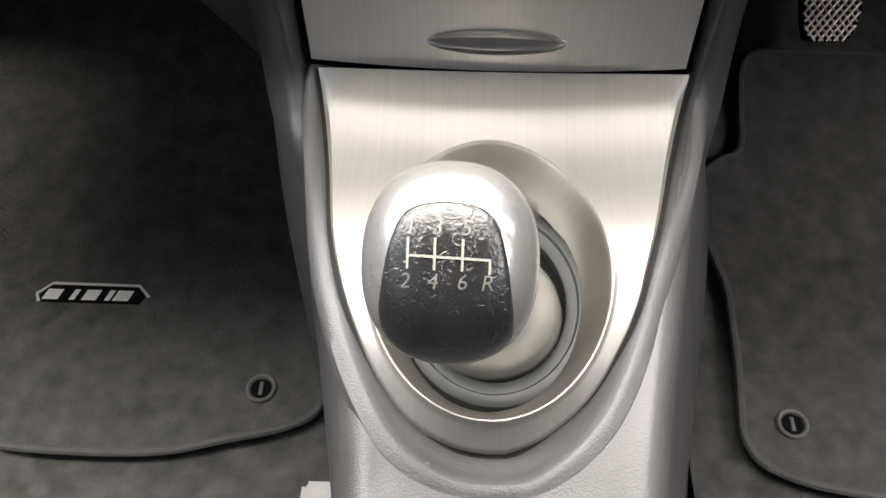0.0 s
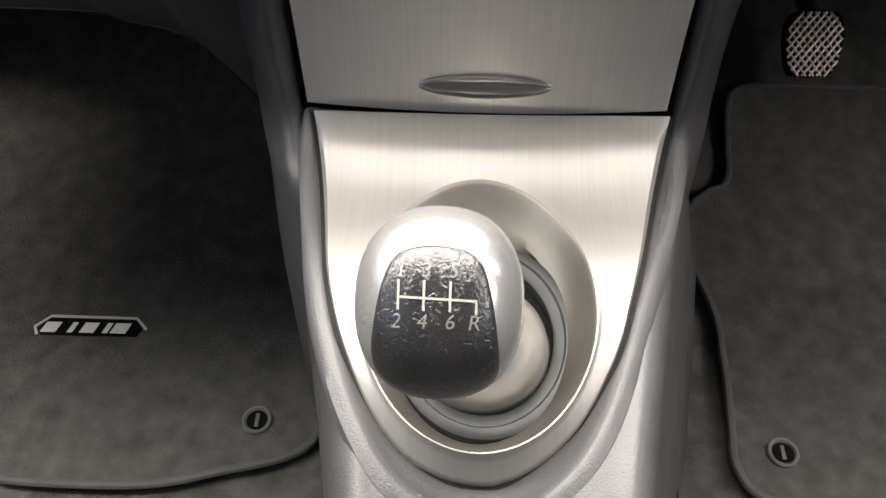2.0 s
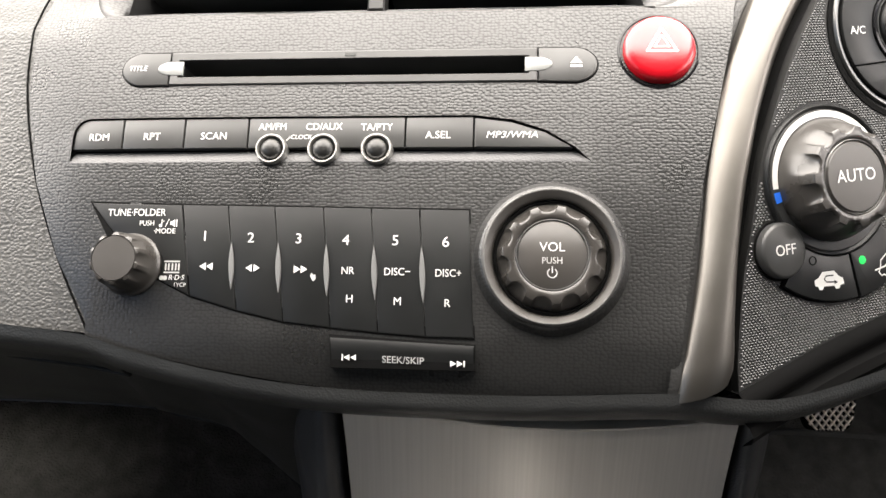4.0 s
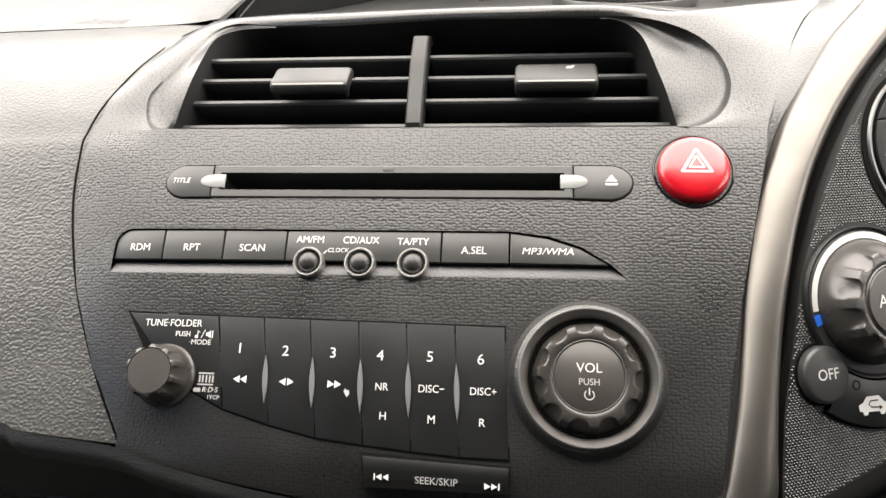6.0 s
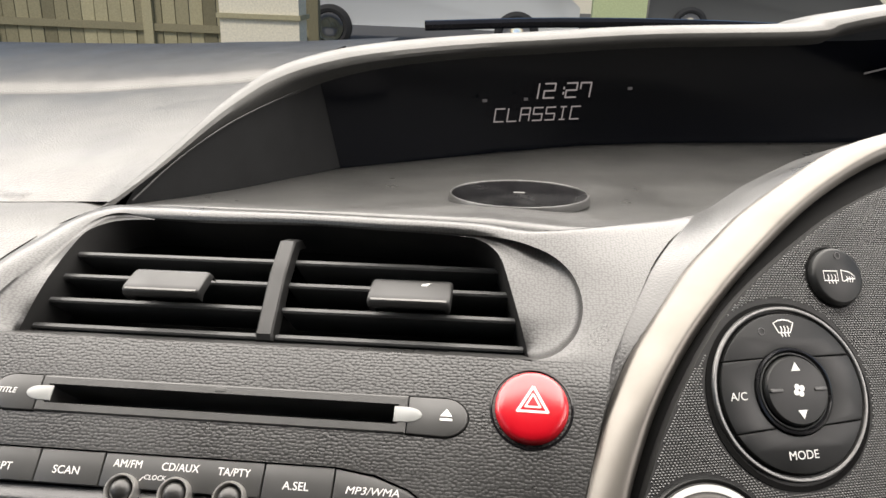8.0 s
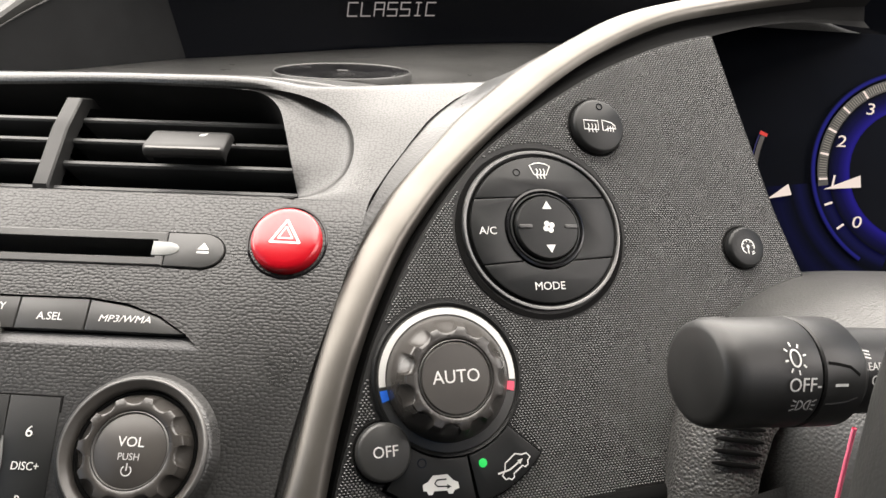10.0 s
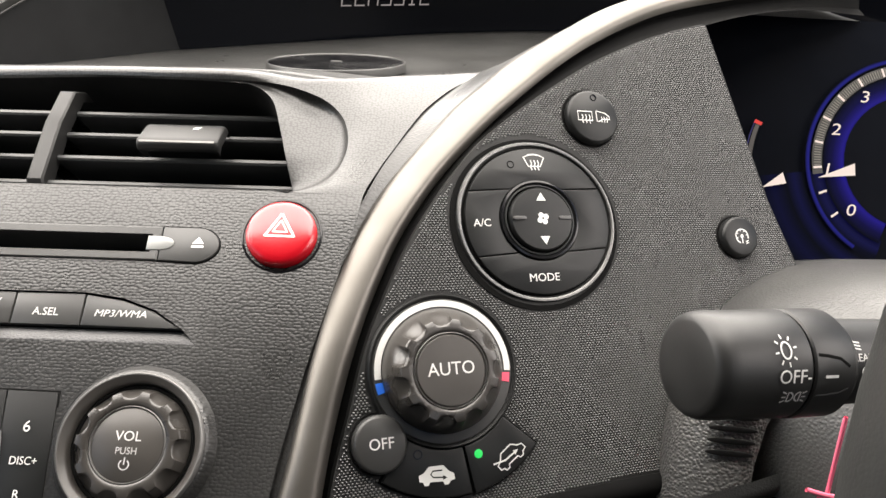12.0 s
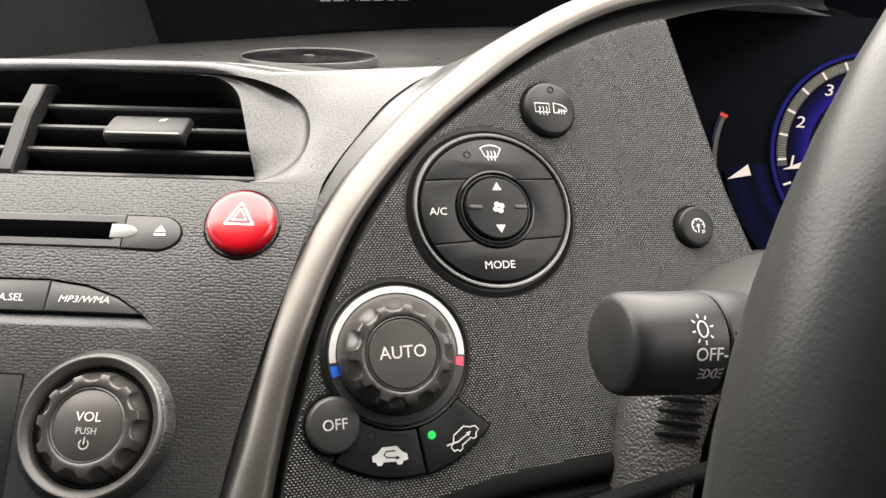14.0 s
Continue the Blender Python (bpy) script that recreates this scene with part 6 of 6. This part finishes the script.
    return float(np.interp(fold, steps_v, steps_h))


BC, BA, BB = (-1.0, -6.2), 41.3, 56.0
bm = bmesh.new()
# plate: skin from the U-shaped edge to the bowl's rim
edge = [tuple(p) for p in pl] + [tuple(p) for p in pr[::-1][1:]]
n = len(edge)
top_edge = [(75.6 - 144.8 * k / 24, 76.4 - 2.2 * math.sin(math.pi * k / 24)) for k in range(1, 24)]
loop = edge + top_edge
loop = loop[::-1]
angles = [math.atan2((p[1] - BC[1]) / BB, (p[0] - BC[0]) / BA) for p in loop]
bowl = [(BC[0] + BA * math.cos(a), BC[1] + BB * math.sin(a)) for a in angles]
rows = []
for t in np.linspace(0, 1, 16):
    row = []
    for (ou, ov), (bu, bv) in zip(loop, bowl):
        u, v = ou + (bu - ou) * t, ov + (bv - ov) * t
        foot = min(1.0, max(0.0, (-20 - ov) / 40))
        edge_drop = -7.5 * foot * (1 - t) ** 1.15 - 2.2 * max(0, 1 - t * 12) ** 2 if ov < 74 else 0
        ridge = 1.6 * math.exp(-((t - 0.95) / 0.10) ** 2) * min(1.0, max(0.0, (BC[1] + 8 - bv) / 20))
        row.append((u, v, plate_h(u, v) + edge_drop + ridge))
    rows.append(row)
skin(rows, bm=bm)
part("silver_plate", bm, TRAY, console, "brushed silver gear surround with a round bowl", place=TRAY_AT)
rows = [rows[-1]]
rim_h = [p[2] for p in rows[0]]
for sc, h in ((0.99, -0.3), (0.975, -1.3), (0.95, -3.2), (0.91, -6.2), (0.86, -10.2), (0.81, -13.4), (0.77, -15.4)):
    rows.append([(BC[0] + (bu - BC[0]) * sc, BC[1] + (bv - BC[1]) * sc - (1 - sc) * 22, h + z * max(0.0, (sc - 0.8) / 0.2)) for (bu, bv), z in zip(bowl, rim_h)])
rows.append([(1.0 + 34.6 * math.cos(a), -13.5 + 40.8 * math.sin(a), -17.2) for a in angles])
part("bowl", skin(rows), BOWL, console, "silver bowl round the lever, darkened for its shade", place=TRAY_AT)
part("plate_joint", skin([[(*p, -2.6 - 7.5 * min(1, max(0, (-20 - p[1]) / 40)) + plate_h(*p)) for p in inset(edge, -1.6)], [(*p, -2.3 - 7.5 * min(1, max(0, (-20 - p[1]) / 40)) + plate_h(*p)) for p in edge]], closed=False), GROOVE, console, place=TRAY_AT)
rc0 = (1.0, -13.5)
part("grey_ring", skin([[(rc0[0] + (33.5 * s) * math.cos(a), rc0[1] + 39.5 * s * math.sin(a), h) for a in np.linspace(0, 2 * math.pi, 64, endpoint=False)] for s, h in ((1.03, -17), (1.0, -14.6), (0.96, -14.0), (0.90, -14.2), (0.88, -15.2), (0.80, -15.6), (0.77, -16.4), (0.76, -21))]), RING_GREY, console, "smooth grey ring in the bowl", place=TRAY_AT)
# flat black disc stands in for the shade at the bowl's bottom
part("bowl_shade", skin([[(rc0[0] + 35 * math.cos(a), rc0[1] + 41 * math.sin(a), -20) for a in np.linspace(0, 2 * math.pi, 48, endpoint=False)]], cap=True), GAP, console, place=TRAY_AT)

# console body: sections from front to back
rows = []
for y, xl, xr, zt in ((0.315, -0.072, 0.122, 0.372), (0.285, -0.066, 0.116, 0.386), (0.25, -0.059, 0.108, 0.3985), (0.21, -0.049, 0.098, 0.397), (0.165, -0.039, 0.089, 0.3925), (0.125, -0.031, 0.081, 0.389), (0.09, -0.027, 0.075, 0.3865), (0.04, -0.024, 0.071, 0.384), (-0.05, -0.022, 0.069, 0.380), (-0.25, -0.022, 0.069, 0.375)):
    d = 0.010
    rows.append([(xl - 0.030, y + 0.01, 0.07), (xl - 0.018, y, 0.24), (xl - 0.006, y, zt - 0.055), (xl - 0.0005, y, zt - 0.020), (xl + 0.003, y, zt - 0.007), (xl + 0.009, y, zt - 0.001), (xl + 0.016, y, zt - 0.0008), (xl + 0.03, y, zt - 0.0006),
                 (xr - 0.03, y, zt - 0.0006), (xr - 0.016, y, zt - 0.0008), (xr - 0.009, y, zt - 0.001), (xr - 0.003, y, zt - 0.007), (xr + 0.0005, y, zt - 0.020), (xr + 0.010, y, zt - 0.055), (xr + 0.036, y, 0.24), (xr + 0.075, y + 0.01, 0.07)])
bm = sheet(rows, 9, 6)
# opening under the plate, along the lip
lipc = spline([(-73, 80), (-69.4, 62), (-65, 36), (-59.2, 2), (-53.5, -20), (-43.5, -46), (-30, -68), (-15, -78.5), (0, -81), (15, -78), (33, -62), (46, -38), (58, -4), (66, 22), (74.6, 52), (81, 80)], 6)
back = TRAY_AT.inverted()
mid = [(f, back @ f.calc_center_median() / MM) for f in bm.faces]
hidden = inside([tuple(p) for p in lipc], np.array([c.x for f, c in mid]), np.array([c.y for f, c in mid]))
bmesh.ops.delete(bm, geom=[f for (f, c), gone in zip(mid, hidden) if gone and c.z > -60], context="FACES")
part("console_body", bm, CONSOLE, console, "satin grey console body")
# raised lip that follows the silver plate
rows = []
for i, p in enumerate(lipc):
    a, b = np.array(lipc[max(i - 1, 0)]), np.array(lipc[min(i + 1, len(lipc) - 1)])
    d = (b - a) / np.linalg.norm(b - a)
    nrm = np.array((-d[1], d[0]))
    q = np.array(p)
    w = min(1.0, max(0.0, (-20 - p[1]) / 40))
    g = plate_h(*p)
    rows.append([(*(q + nrm * 11.0), -8.4 - 2.0 * w + g), (*(q + nrm * 6.0), -6.6 - 1.6 * w + g), (*(q + nrm * 3.0), -4.4 - 1.0 * w + g), (*(q + nrm * 0.7), -2.9 + g * 0.8), (*(q - nrm * 0.5), -2.7 + g * 0.7), (*(q - nrm * 2.4), -3.4 + 0.5 * w + g * 0.5), (*(q - nrm * 5), -4.8 + 1.2 * w + g * 0.3), (*(q - nrm * 6.5), -7.5 + 1.0 * w)])
part("console_lip", skin(rows, closed=False), CONSOLE, console, "rounded lip", place=TRAY_AT)
# upright flanks beside the drawer
for s, x in ((-1, -0.058), (1, 0.0985)):
    rows = []
    for z, y, dx, back in ((0.505, 0.292, 0.0, 0.10), (0.475, 0.279, 0.0, 0.09), (0.44, 0.268, 0.001, 0.095), (0.41, 0.262, 0.003, 0.10), (0.398, 0.25, 0.0055, 0.11), (0.388, 0.235, 0.009, 0.125), (0.36, 0.23, 0.009, 0.13), (0.28, 0.235, 0.0, 0.13), (0.08, 0.24, -0.012, 0.13)):
        xi = x - s * dx
        rows.append([(xi - s * 0.0015, y + 0.03, z), (xi + s * 0.0006, y + 0.004, z), (xi + s * 0.003, y - 0.004, z), (xi + s * 0.007, y - 0.005, z), (xi + s * 0.013, y + 0.003, z), (xi + s * 0.028, y + 0.035, z), (xi + s * 0.046, y + back, z), (xi + s * 0.046, y + back + 0.2, z)])
    part("flank", sheet(rows, 5, 4), CONSOLE, console, "dark flank beside the drawer")

# ---- gear lever ----
KNOB_AT = basis((0.0065, 0.1215, 0.4705), (0.9996, 0.0, -0.02), (0.0112, 0.82, 0.5722), (0.0164, -0.5722, 0.82))
lever = thing("gear_lever", "silver gear knob with a worn black leather pad showing six gears", "gear lever", KNOB_AT)


def knob_h(u, v):
    """Height of the knob's front over its own plane."""
    r = ((abs(u - 1.2) / 22.1) ** 2.3 + (abs(v - 0.5) / 25.2) ** 2.3)
    return 1.5 - 20.5 * (1 - (max(0.0, 1 - r)) ** 0.5) if r < 1 else -19.0


rows = []
for t in list(np.linspace(0.02, 0.9, 14)) + [0.94, 0.97, 0.99, 1.0]:
    ring = []
    for a in np.linspace(0, 2 * math.pi, 64, endpoint=False):
        c, s = math.cos(a), math.sin(a)
        e = 2 / 2.3
        u, v = 22.1 * t * math.copysign(abs(c) ** e, c) + 1.2, 25.2 * t * math.copysign(abs(s) ** e, s) + 0.5
        ring.append((u, v, knob_h(u * 0.9999, v * 0.9999)))
    rows.append(ring)
for sc, h in ((0.985, -24), (0.94, -29), (0.84, -34), (0.68, -38), (0.5, -41)):
    rows.append([(22.1 * sc * math.copysign(abs(math.cos(a)) ** (2 / 2.3), math.cos(a)) + 1.2, 25.2 * sc * math.copysign(abs(math.sin(a)) ** (2 / 2.3), math.sin(a)) + 0.5, h) for a in np.linspace(0, 2 * math.pi, 64, endpoint=False)])
bm = skin(rows[::-1], cap=True)
part("knob", bm, SILVER, lever, "satin silver knob shell")
pad_ol = spline([(0.6, 14.2), (8, 13.0), (12, 8.8), (14.2, 1), (15.6, -7), (16.4, -13), (16.0, -18), (10, -22), (0, -24), (-8, -22.5), (-13.4, -17.5), (-15.0, -12), (-14.4, -5), (-12.8, 4), (-10.3, 10.6), (-6, 13.4)], 5, True)
rows = []
for t, lift in ((1.02, -0.5), (1.0, 0.15), (0.97, 0.55), (0.9, 0.65), (0.75, 0.65), (0.55, 0.65), (0.35, 0.65), (0.15, 0.65), (0.02, 0.65)):
    rows.append([(p[0] * t, (p[1] + 5) * t - 5, knob_h(p[0] * t, (p[1] + 5) * t - 5) + lift) for p in pad_ol])
pad = part("leather_pad", skin(rows, cap=True), LEATHER, lever, "worn black leather pad")


def on_pad(bm, lift=0.82):
    for v in bm.verts:
        v.co.z = (knob_h(v.co.x / MM, v.co.y / MM) + lift) * MM
    return bm


CREAM = material("aged_cream_inlay", (0.25, 0.245, 0.22), 0.45)
for k, x in enumerate((-8.5, -2.4, 3.8, 10.0)):
    y0, y1 = (6.0, -1.2) if k < 3 else (1.4, -1.7)
    bm = stroke(bmesh.new(), [(x + 0.2, y1 - k * 0.1 + t * (y0 - y1)) for t in np.linspace(0, 1, 6)], 0.6)
    part("gate_line", on_pad(bm), CREAM, pad, "cream inlaid gate line")
bm = stroke(bmesh.new(), [(x, 1.6 - 0.03 * x) for x in np.linspace(-8.6, 10.4, 14)], 0.6)
part("gate_line", on_pad(bm, 0.84), CREAM, pad, "cream inlaid gate line")
INLAY = material("silver_inlay", (0.36, 0.355, 0.335), 0.35, 0.3)
for n_, u, v in (("1", -8.0, 8.2), ("3", -1.9, 8.2), ("5", 4.6, 8.2), ("2", -8.8, -4.0), ("4", -2.6, -4.0), ("6", 4.0, -3.9), ("R", 9.7, -4.0)):
    ob = lettering(n_, 3.5, pad, 0, 0, mat=INLAY, shear=0.15, name="gear_number")
    ob.matrix_basis = Matrix.Identity(4)
    for vert in ob.data.vertices:
        x, y = vert.co.x / MM + u, vert.co.y / MM + v
        vert.co = (x * MM, y * MM, (knob_h(x, y) + 0.80) * MM)
part("stem_ball", turned([(25.4, -21), (25.2, -17), (24.0, -12), (21.5, -6.5), (17.8, -2), (13.6, 2), (10.0, 7), (8.8, 18), (8.6, 34)], 64), SATIN, lever, "satin silver dome at the lever's foot", place=KNOB_AT.inverted() @ TRAY_AT @ at(0.0, -18, 0))
part("dome_gap", turned([(28.2, -18.5), (24.0, -19.5)], 48), GAP, lever, place=KNOB_AT.inverted() @ TRAY_AT @ at(0.0, -18, 0))

# ---- footwells ----
def mat_z(y):
    return float(np.interp(y, (0.0, 0.36, 0.52, 0.66, 0.84), (0.087, 0.089, 0.125, 0.20, 0.37)))


def floor_mat(label, outline):
    m = thing("floor_mat", label, "floor mat", group="car floor mats")
    ol = [tuple(p) for p in spline(outline, 5, True)]
    c = np.mean(np.array(ol), axis=0)
    rows = []
    for t in (1.0, 0.985, 0.95, 0.85, 0.7, 0.5, 0.3, 0.12, 0.02):
        rows.append([(c[0] + (x - c[0]) * t, c[1] + (y - c[1]) * t, mat_z(c[1] + (y - c[1]) * t) + (0.001 if t < 1 else -0.006)) for x, y in ol])
    part("mat_surface", skin(rows, cap=True, scale=1.0), MAT, m)
    part("piping", tube([(x, y, mat_z(y)) for x, y in ol], 0.0034, 8, closed=True), PIPING, m, "grey piping")
    return m


mat_l = floor_mat("black velour passenger floor mat with grey piping", [(-0.66, 0.245), (-0.50, 0.235), (-0.345, 0.226), (-0.315, 0.216), (-0.217, 0.215), (-0.159, 0.227), (-0.110, 0.241), (-0.093, 0.262), (-0.094, 0.30), (-0.115, 0.42), (-0.15, 0.55), (-0.20, 0.66), (-0.45, 0.68), (-0.66, 0.66)])
mat_r = floor_mat("black velour driver floor mat with grey piping", [(0.62, 0.14), (0.45, 0.175), (0.299, 0.201), (0.249, 0.210), (0.221, 0.223), (0.212, 0.243), (0.2135, 0.262), (0.2175, 0.30), (0.2195, 0.335), (0.2205, 0.364), (0.213, 0.392), (0.205, 0.42), (0.208, 0.462), (0.227, 0.4815), (0.2415, 0.488), (0.2485, 0.505), (0.2495, 0.535), (0.2515, 0.563), (0.263, 0.576), (0.30, 0.579), (0.45, 0.575), (0.62, 0.57)])


STUD = fine_plastic("grey_stud_plastic", (0.12, 0.12, 0.117), 0.35, 0.5, 0.2)


def stud(parent, x, y):
    m = Matrix.Translation((x, y, mat_z(y) + 0.001))
    s = part("stud", turned([(11.5, 0), (11.3, 2.2), (10.4, 3.0), (9.0, 2.8), (7.8, 1.0)], 32), STUD, parent, "round grey fixing stud", place=m)
    part("stud_eye", turned([(8.2, 1.1), (5.6, 0.9), (0.02, 0.9)], 32), GAP, s, "black eye of the stud")
    bar = block([(-1.4, 5.2), (1.4, 5.2), (1.4, -5.2), (-1.4, -5.2)], 2.2, 0.6, 0.4)
    part("stud_bar", bar, STUD, s)
    return s


stud(mat_l, -0.1405, 0.266)
stud(mat_r, 0.2470, 0.2515)
# woven badge on the passenger mat: plain bars within a frame
bp = basis((-0.2925, 0.3445, mat_z(0.3445) + 0.0016), (1, 0.0, 0), (0, 1, 0), (0, 0, 1))
bm = bmesh.new()
patch(bm, [(-44, -3), (-38, 8), (36, 8), (44, -1), (40, -9), (-40, -9)], 0.1)
bg = part("badge_ground", bm, GAP, mat_l, "woven badge ground", place=bp)
bm = bmesh.new()
stroke(bm, [(-42.5, -8.5), (-46.5, -1.0), (-36, 9.2), (36, 8.6), (46.5, -2.0)], 2.6, 0.5)
part("badge_frame", bm, material("silver_thread", (0.55, 0.55, 0.54), 0.7), bg, "silver woven frame")
THREAD = material("pale_thread", (0.7, 0.7, 0.68), 0.8)
for x, w in ((-33, 13), (-15, 4.5), (-1, 12), (14, 4.5), (25, 13)):
    bm = patch(bmesh.new(), [(x - w / 2 - 1.4, -6.2), (x + w / 2 - 1.4, -6.2), (x + w / 2 + 1.6, 3.6), (x - w / 2 + 1.6, 3.6)], 0.5)
    part("badge_bar", bm, THREAD, bg, "pale woven bar")

pedal = thing("brake_pedal", "metal pedal with a raised criss-cross tread", "pedal")
PED = basis((0.305, 0.565, 0.213), (0.999, 0.03, 0), (-0.02, 0.62, 0.78), (0.02, -0.78, 0.62))
pedal.matrix_basis = PED
part("plate", block(spline([(-19, 25), (0, 28), (19, 25), (25, 6), (20, -20), (11, -27), (-11, -27), (-20, -22), (-25, 6)], 4, True), 2.0, -6, 1.0), GAP, pedal)
bm = bmesh.new()
for s in (1, -1):
    for k in range(-9, 10):
        pts = []
        for t in np.linspace(-40, 40, 41):
            x, y = k * 6.4 + t * 0.62, s * t * 0.78
            if (abs(x) / (24.5 - (0.16 * abs(y - 3)))) ** 4 + (abs(y) / 27.5) ** 4 < 1:
                pts.append((x, y))
        if len(pts) > 2:
            P3 = [Vector((x * MM, y * MM, 2.2 * MM)) for x, y in pts]
            tube(P3, 0.0011, 6, bm)
part("tread", bm, METAL, pedal, "worn metal tread bars")
part("arm", tube(spline([(0, 0.02, -0.006), (0, 0.06, -0.03), (0, 0.16, -0.02)], 4), 0.009, 10), LOWER, pedal)
bm = box(bmesh.new(), -0.098, -0.070, 0.135, 0.196, 0.078, 0.10)
bmesh.ops.bevel(bm, geom=bm.edges[:] , offset=0.004, segments=2, affect="EDGES")
tagged(part("seat_rail_cover", bm, fine_plastic("pale_grey_cover_plastic", (0.42, 0.42, 0.41), 0.5)), "pale grey plastic seat rail end cover", "rail cover")
tun = sheet([[(0.112, y, 0.28), (0.128, y, 0.22), (0.146, y, 0.15), (0.166, y, 0.07)] for y in (0.62, 0.45, 0.33, 0.20, 0.0, -0.2)], 4, 4)
tagged(part("tunnel_side", tun, CARPET), "dark carpeted tunnel side by the driver", "tunnel side", kind="structure")

# ---- outside, through the windscreen ----
OUT = pose(0, 0, -0.45, 2.2, 0, 0)
ASPHALT = fine_plastic("grey_asphalt", (0.10, 0.10, 0.098), 0.9, 0.2, 0.1)
bm = bmesh.new()
patch(bm, [(-400000, -400000), (400000, -400000), (400000, 400000), (-400000, 400000)], 0)
g = tagged(part("ground", bm, ASPHALT, smooth=False), "grey asphalt drive and street", "ground", kind="structure")
g.matrix_basis = OUT
FENCE = fine_plastic("weathered_fence_wood", (0.30, 0.27, 0.17), 0.85, 0.2, 0.1)
tone = FENCE.node_tree.nodes.new("ShaderNodeObjectInfo")
old = [l.from_socket for l in FENCE.node_tree.links if l.to_socket.name == "Base Color"][0]
hsv = node(FENCE, "ShaderNodeHueSaturation")
span = node(FENCE, "ShaderNodeMapRange")
span.inputs["To Min"].default_value, span.inputs["To Max"].default_value = 0.55, 1.35
link(FENCE, tone.outputs["Random"], span.inputs["Value"])
link(FENCE, span.outputs["Result"], hsv.inputs["Value"])
link(FENCE, old, hsv.inputs["Color"])
link(FENCE, hsv.outputs["Color"], FENCE.node_tree.nodes["Principled BSDF"].inputs["Base Color"])
fence = thing("fence", "weathered greenish timber board fence", "fence", OUT @ Matrix.Translation((-4.1, 8.6, 0)))
rng = random.Random(4)
for k in range(36):
    x = -3.6 + k * 0.155
    bm = box(bmesh.new(), x, x + 0.145, rng.uniform(0, 0.012), 0.03, 0.02, 1.85 + rng.uniform(-0.02, 0.02))
    part("board", bm, FENCE, fence, smooth=False)
for k in range(4):
    part("post", box(bmesh.new(), -3.65 + k * 1.86, -3.54 + k * 1.86, -0.05, 0.06, 0, 1.95), FENCE, fence, smooth=False)
for z in (0.4, 1.0, 1.6):
    part("rail", box(bmesh.new(), -3.6, 1.98, -0.03, 0.0, z, z + 0.08), FENCE, fence, smooth=False)
WALL = fine_plastic("cream_render", (0.68, 0.63, 0.50), 0.9, 0.2, 0.1)
wallo = thing("garden_wall", "cream rendered wall with coping", "wall", OUT @ Matrix.Translation((-2.13, 6.8, 0)))
part("block", box(bmesh.new(), -0.36, 0.34, 0, 0.25, 0, 1.5), WALL, wallo, smooth=False)
part("coping", box(bmesh.new(), -0.38, 0.36, -0.03, 0.28, 0.70, 0.74), FENCE, wallo, smooth=False)
CARPAINT = material("silver_car_paint", (0.62, 0.63, 0.62), 0.35, 0.15)
TYRE = material("tyre_rubber", (0.02, 0.02, 0.02), 0.8)


def parked_car(label, place, paint, length=4.3):
    c = thing("car", label, "car", place, "parked cars")
    prof = [(-length / 2, 0.35), (-length / 2, 0.8), (-length * 0.42, 0.95), (-length * 0.30, 1.02), (-length * 0.15, 1.42), (length * 0.12, 1.46), (length * 0.27, 1.0), (length * 0.45, 0.88), (length / 2, 0.7), (length / 2, 0.35)]
    rows = []
    for y, k in ((-0.80, 0.94), (-0.84, 1.0), (-0.6, 1.0), (0.6, 1.0), (0.84, 1.0), (0.80, 0.94)):
        rows.append([(x * k, y * (0.82 if z > 1.05 else 1), 0.35 + (z - 0.35) * k) for x, z in prof])
    bm = skin(rows[::-1], cap=True, scale=1.0)
    part("body", bm, paint, c)
    bm = skin([[(x, -0.73, z) for x, z in ((-length * 0.26, 1.05), (-length * 0.14, 1.36), (length * 0.11, 1.40), (length * 0.23, 1.05))]], cap=True, scale=1.0)
    part("side_window", bm, SCREEN, c)
    for x in (-length * 0.32, length * 0.30):
        m = Matrix.Translation((x, -0.84, 0.31)) @ Matrix.Rotation(radians(90), 4, "X")
        w = part("wheel", turned([(310, -60), (315, 60), (260, 90), (215, 80)], 36), TYRE, c, place=m)
        part("rim", turned([(215, 60), (200, 70), (120, 50), (50, 75), (0.1, 75)], 24), CHROME, w)
    return c


parked_car("silver hatchback parked across the drive", OUT @ Matrix.Translation((-1.2, 12.15, 0)), CARPAINT)
parked_car("grey estate car parked across the street", OUT @ Matrix.Translation((4.7, 16.2, 0)), material("dark_grey_car_paint", (0.12, 0.12, 0.115), 0.35, 0.3))
HEDGE = fine_plastic("pale_green_render", (0.45, 0.50, 0.28), 0.9, 0.2, 0.1)
tagged(part("boundary_wall", box(bmesh.new(), 1.0, 1.65, 10.0, 10.2, -0.2, 1.9), HEDGE, smooth=False), "pale greenish low wall across the street", "wall")
tagged(part("house_wall", box(bmesh.new(), -14, 22, 24, 24.4, -1, 6), WALL, smooth=False), "cream house front across the street", "house", kind="structure")
for s in (0,):
    w = tube(spline([(-0.06, 1.02, 0.703), (0.10, 1.05, 0.712), (0.30, 1.06, 0.716), (0.6, 1.05, 0.712)], 5), 0.006, 8)
    tagged(part("wiper_arm", w, GLOSS), "black wiper arm at the windscreen's foot", "wiper")
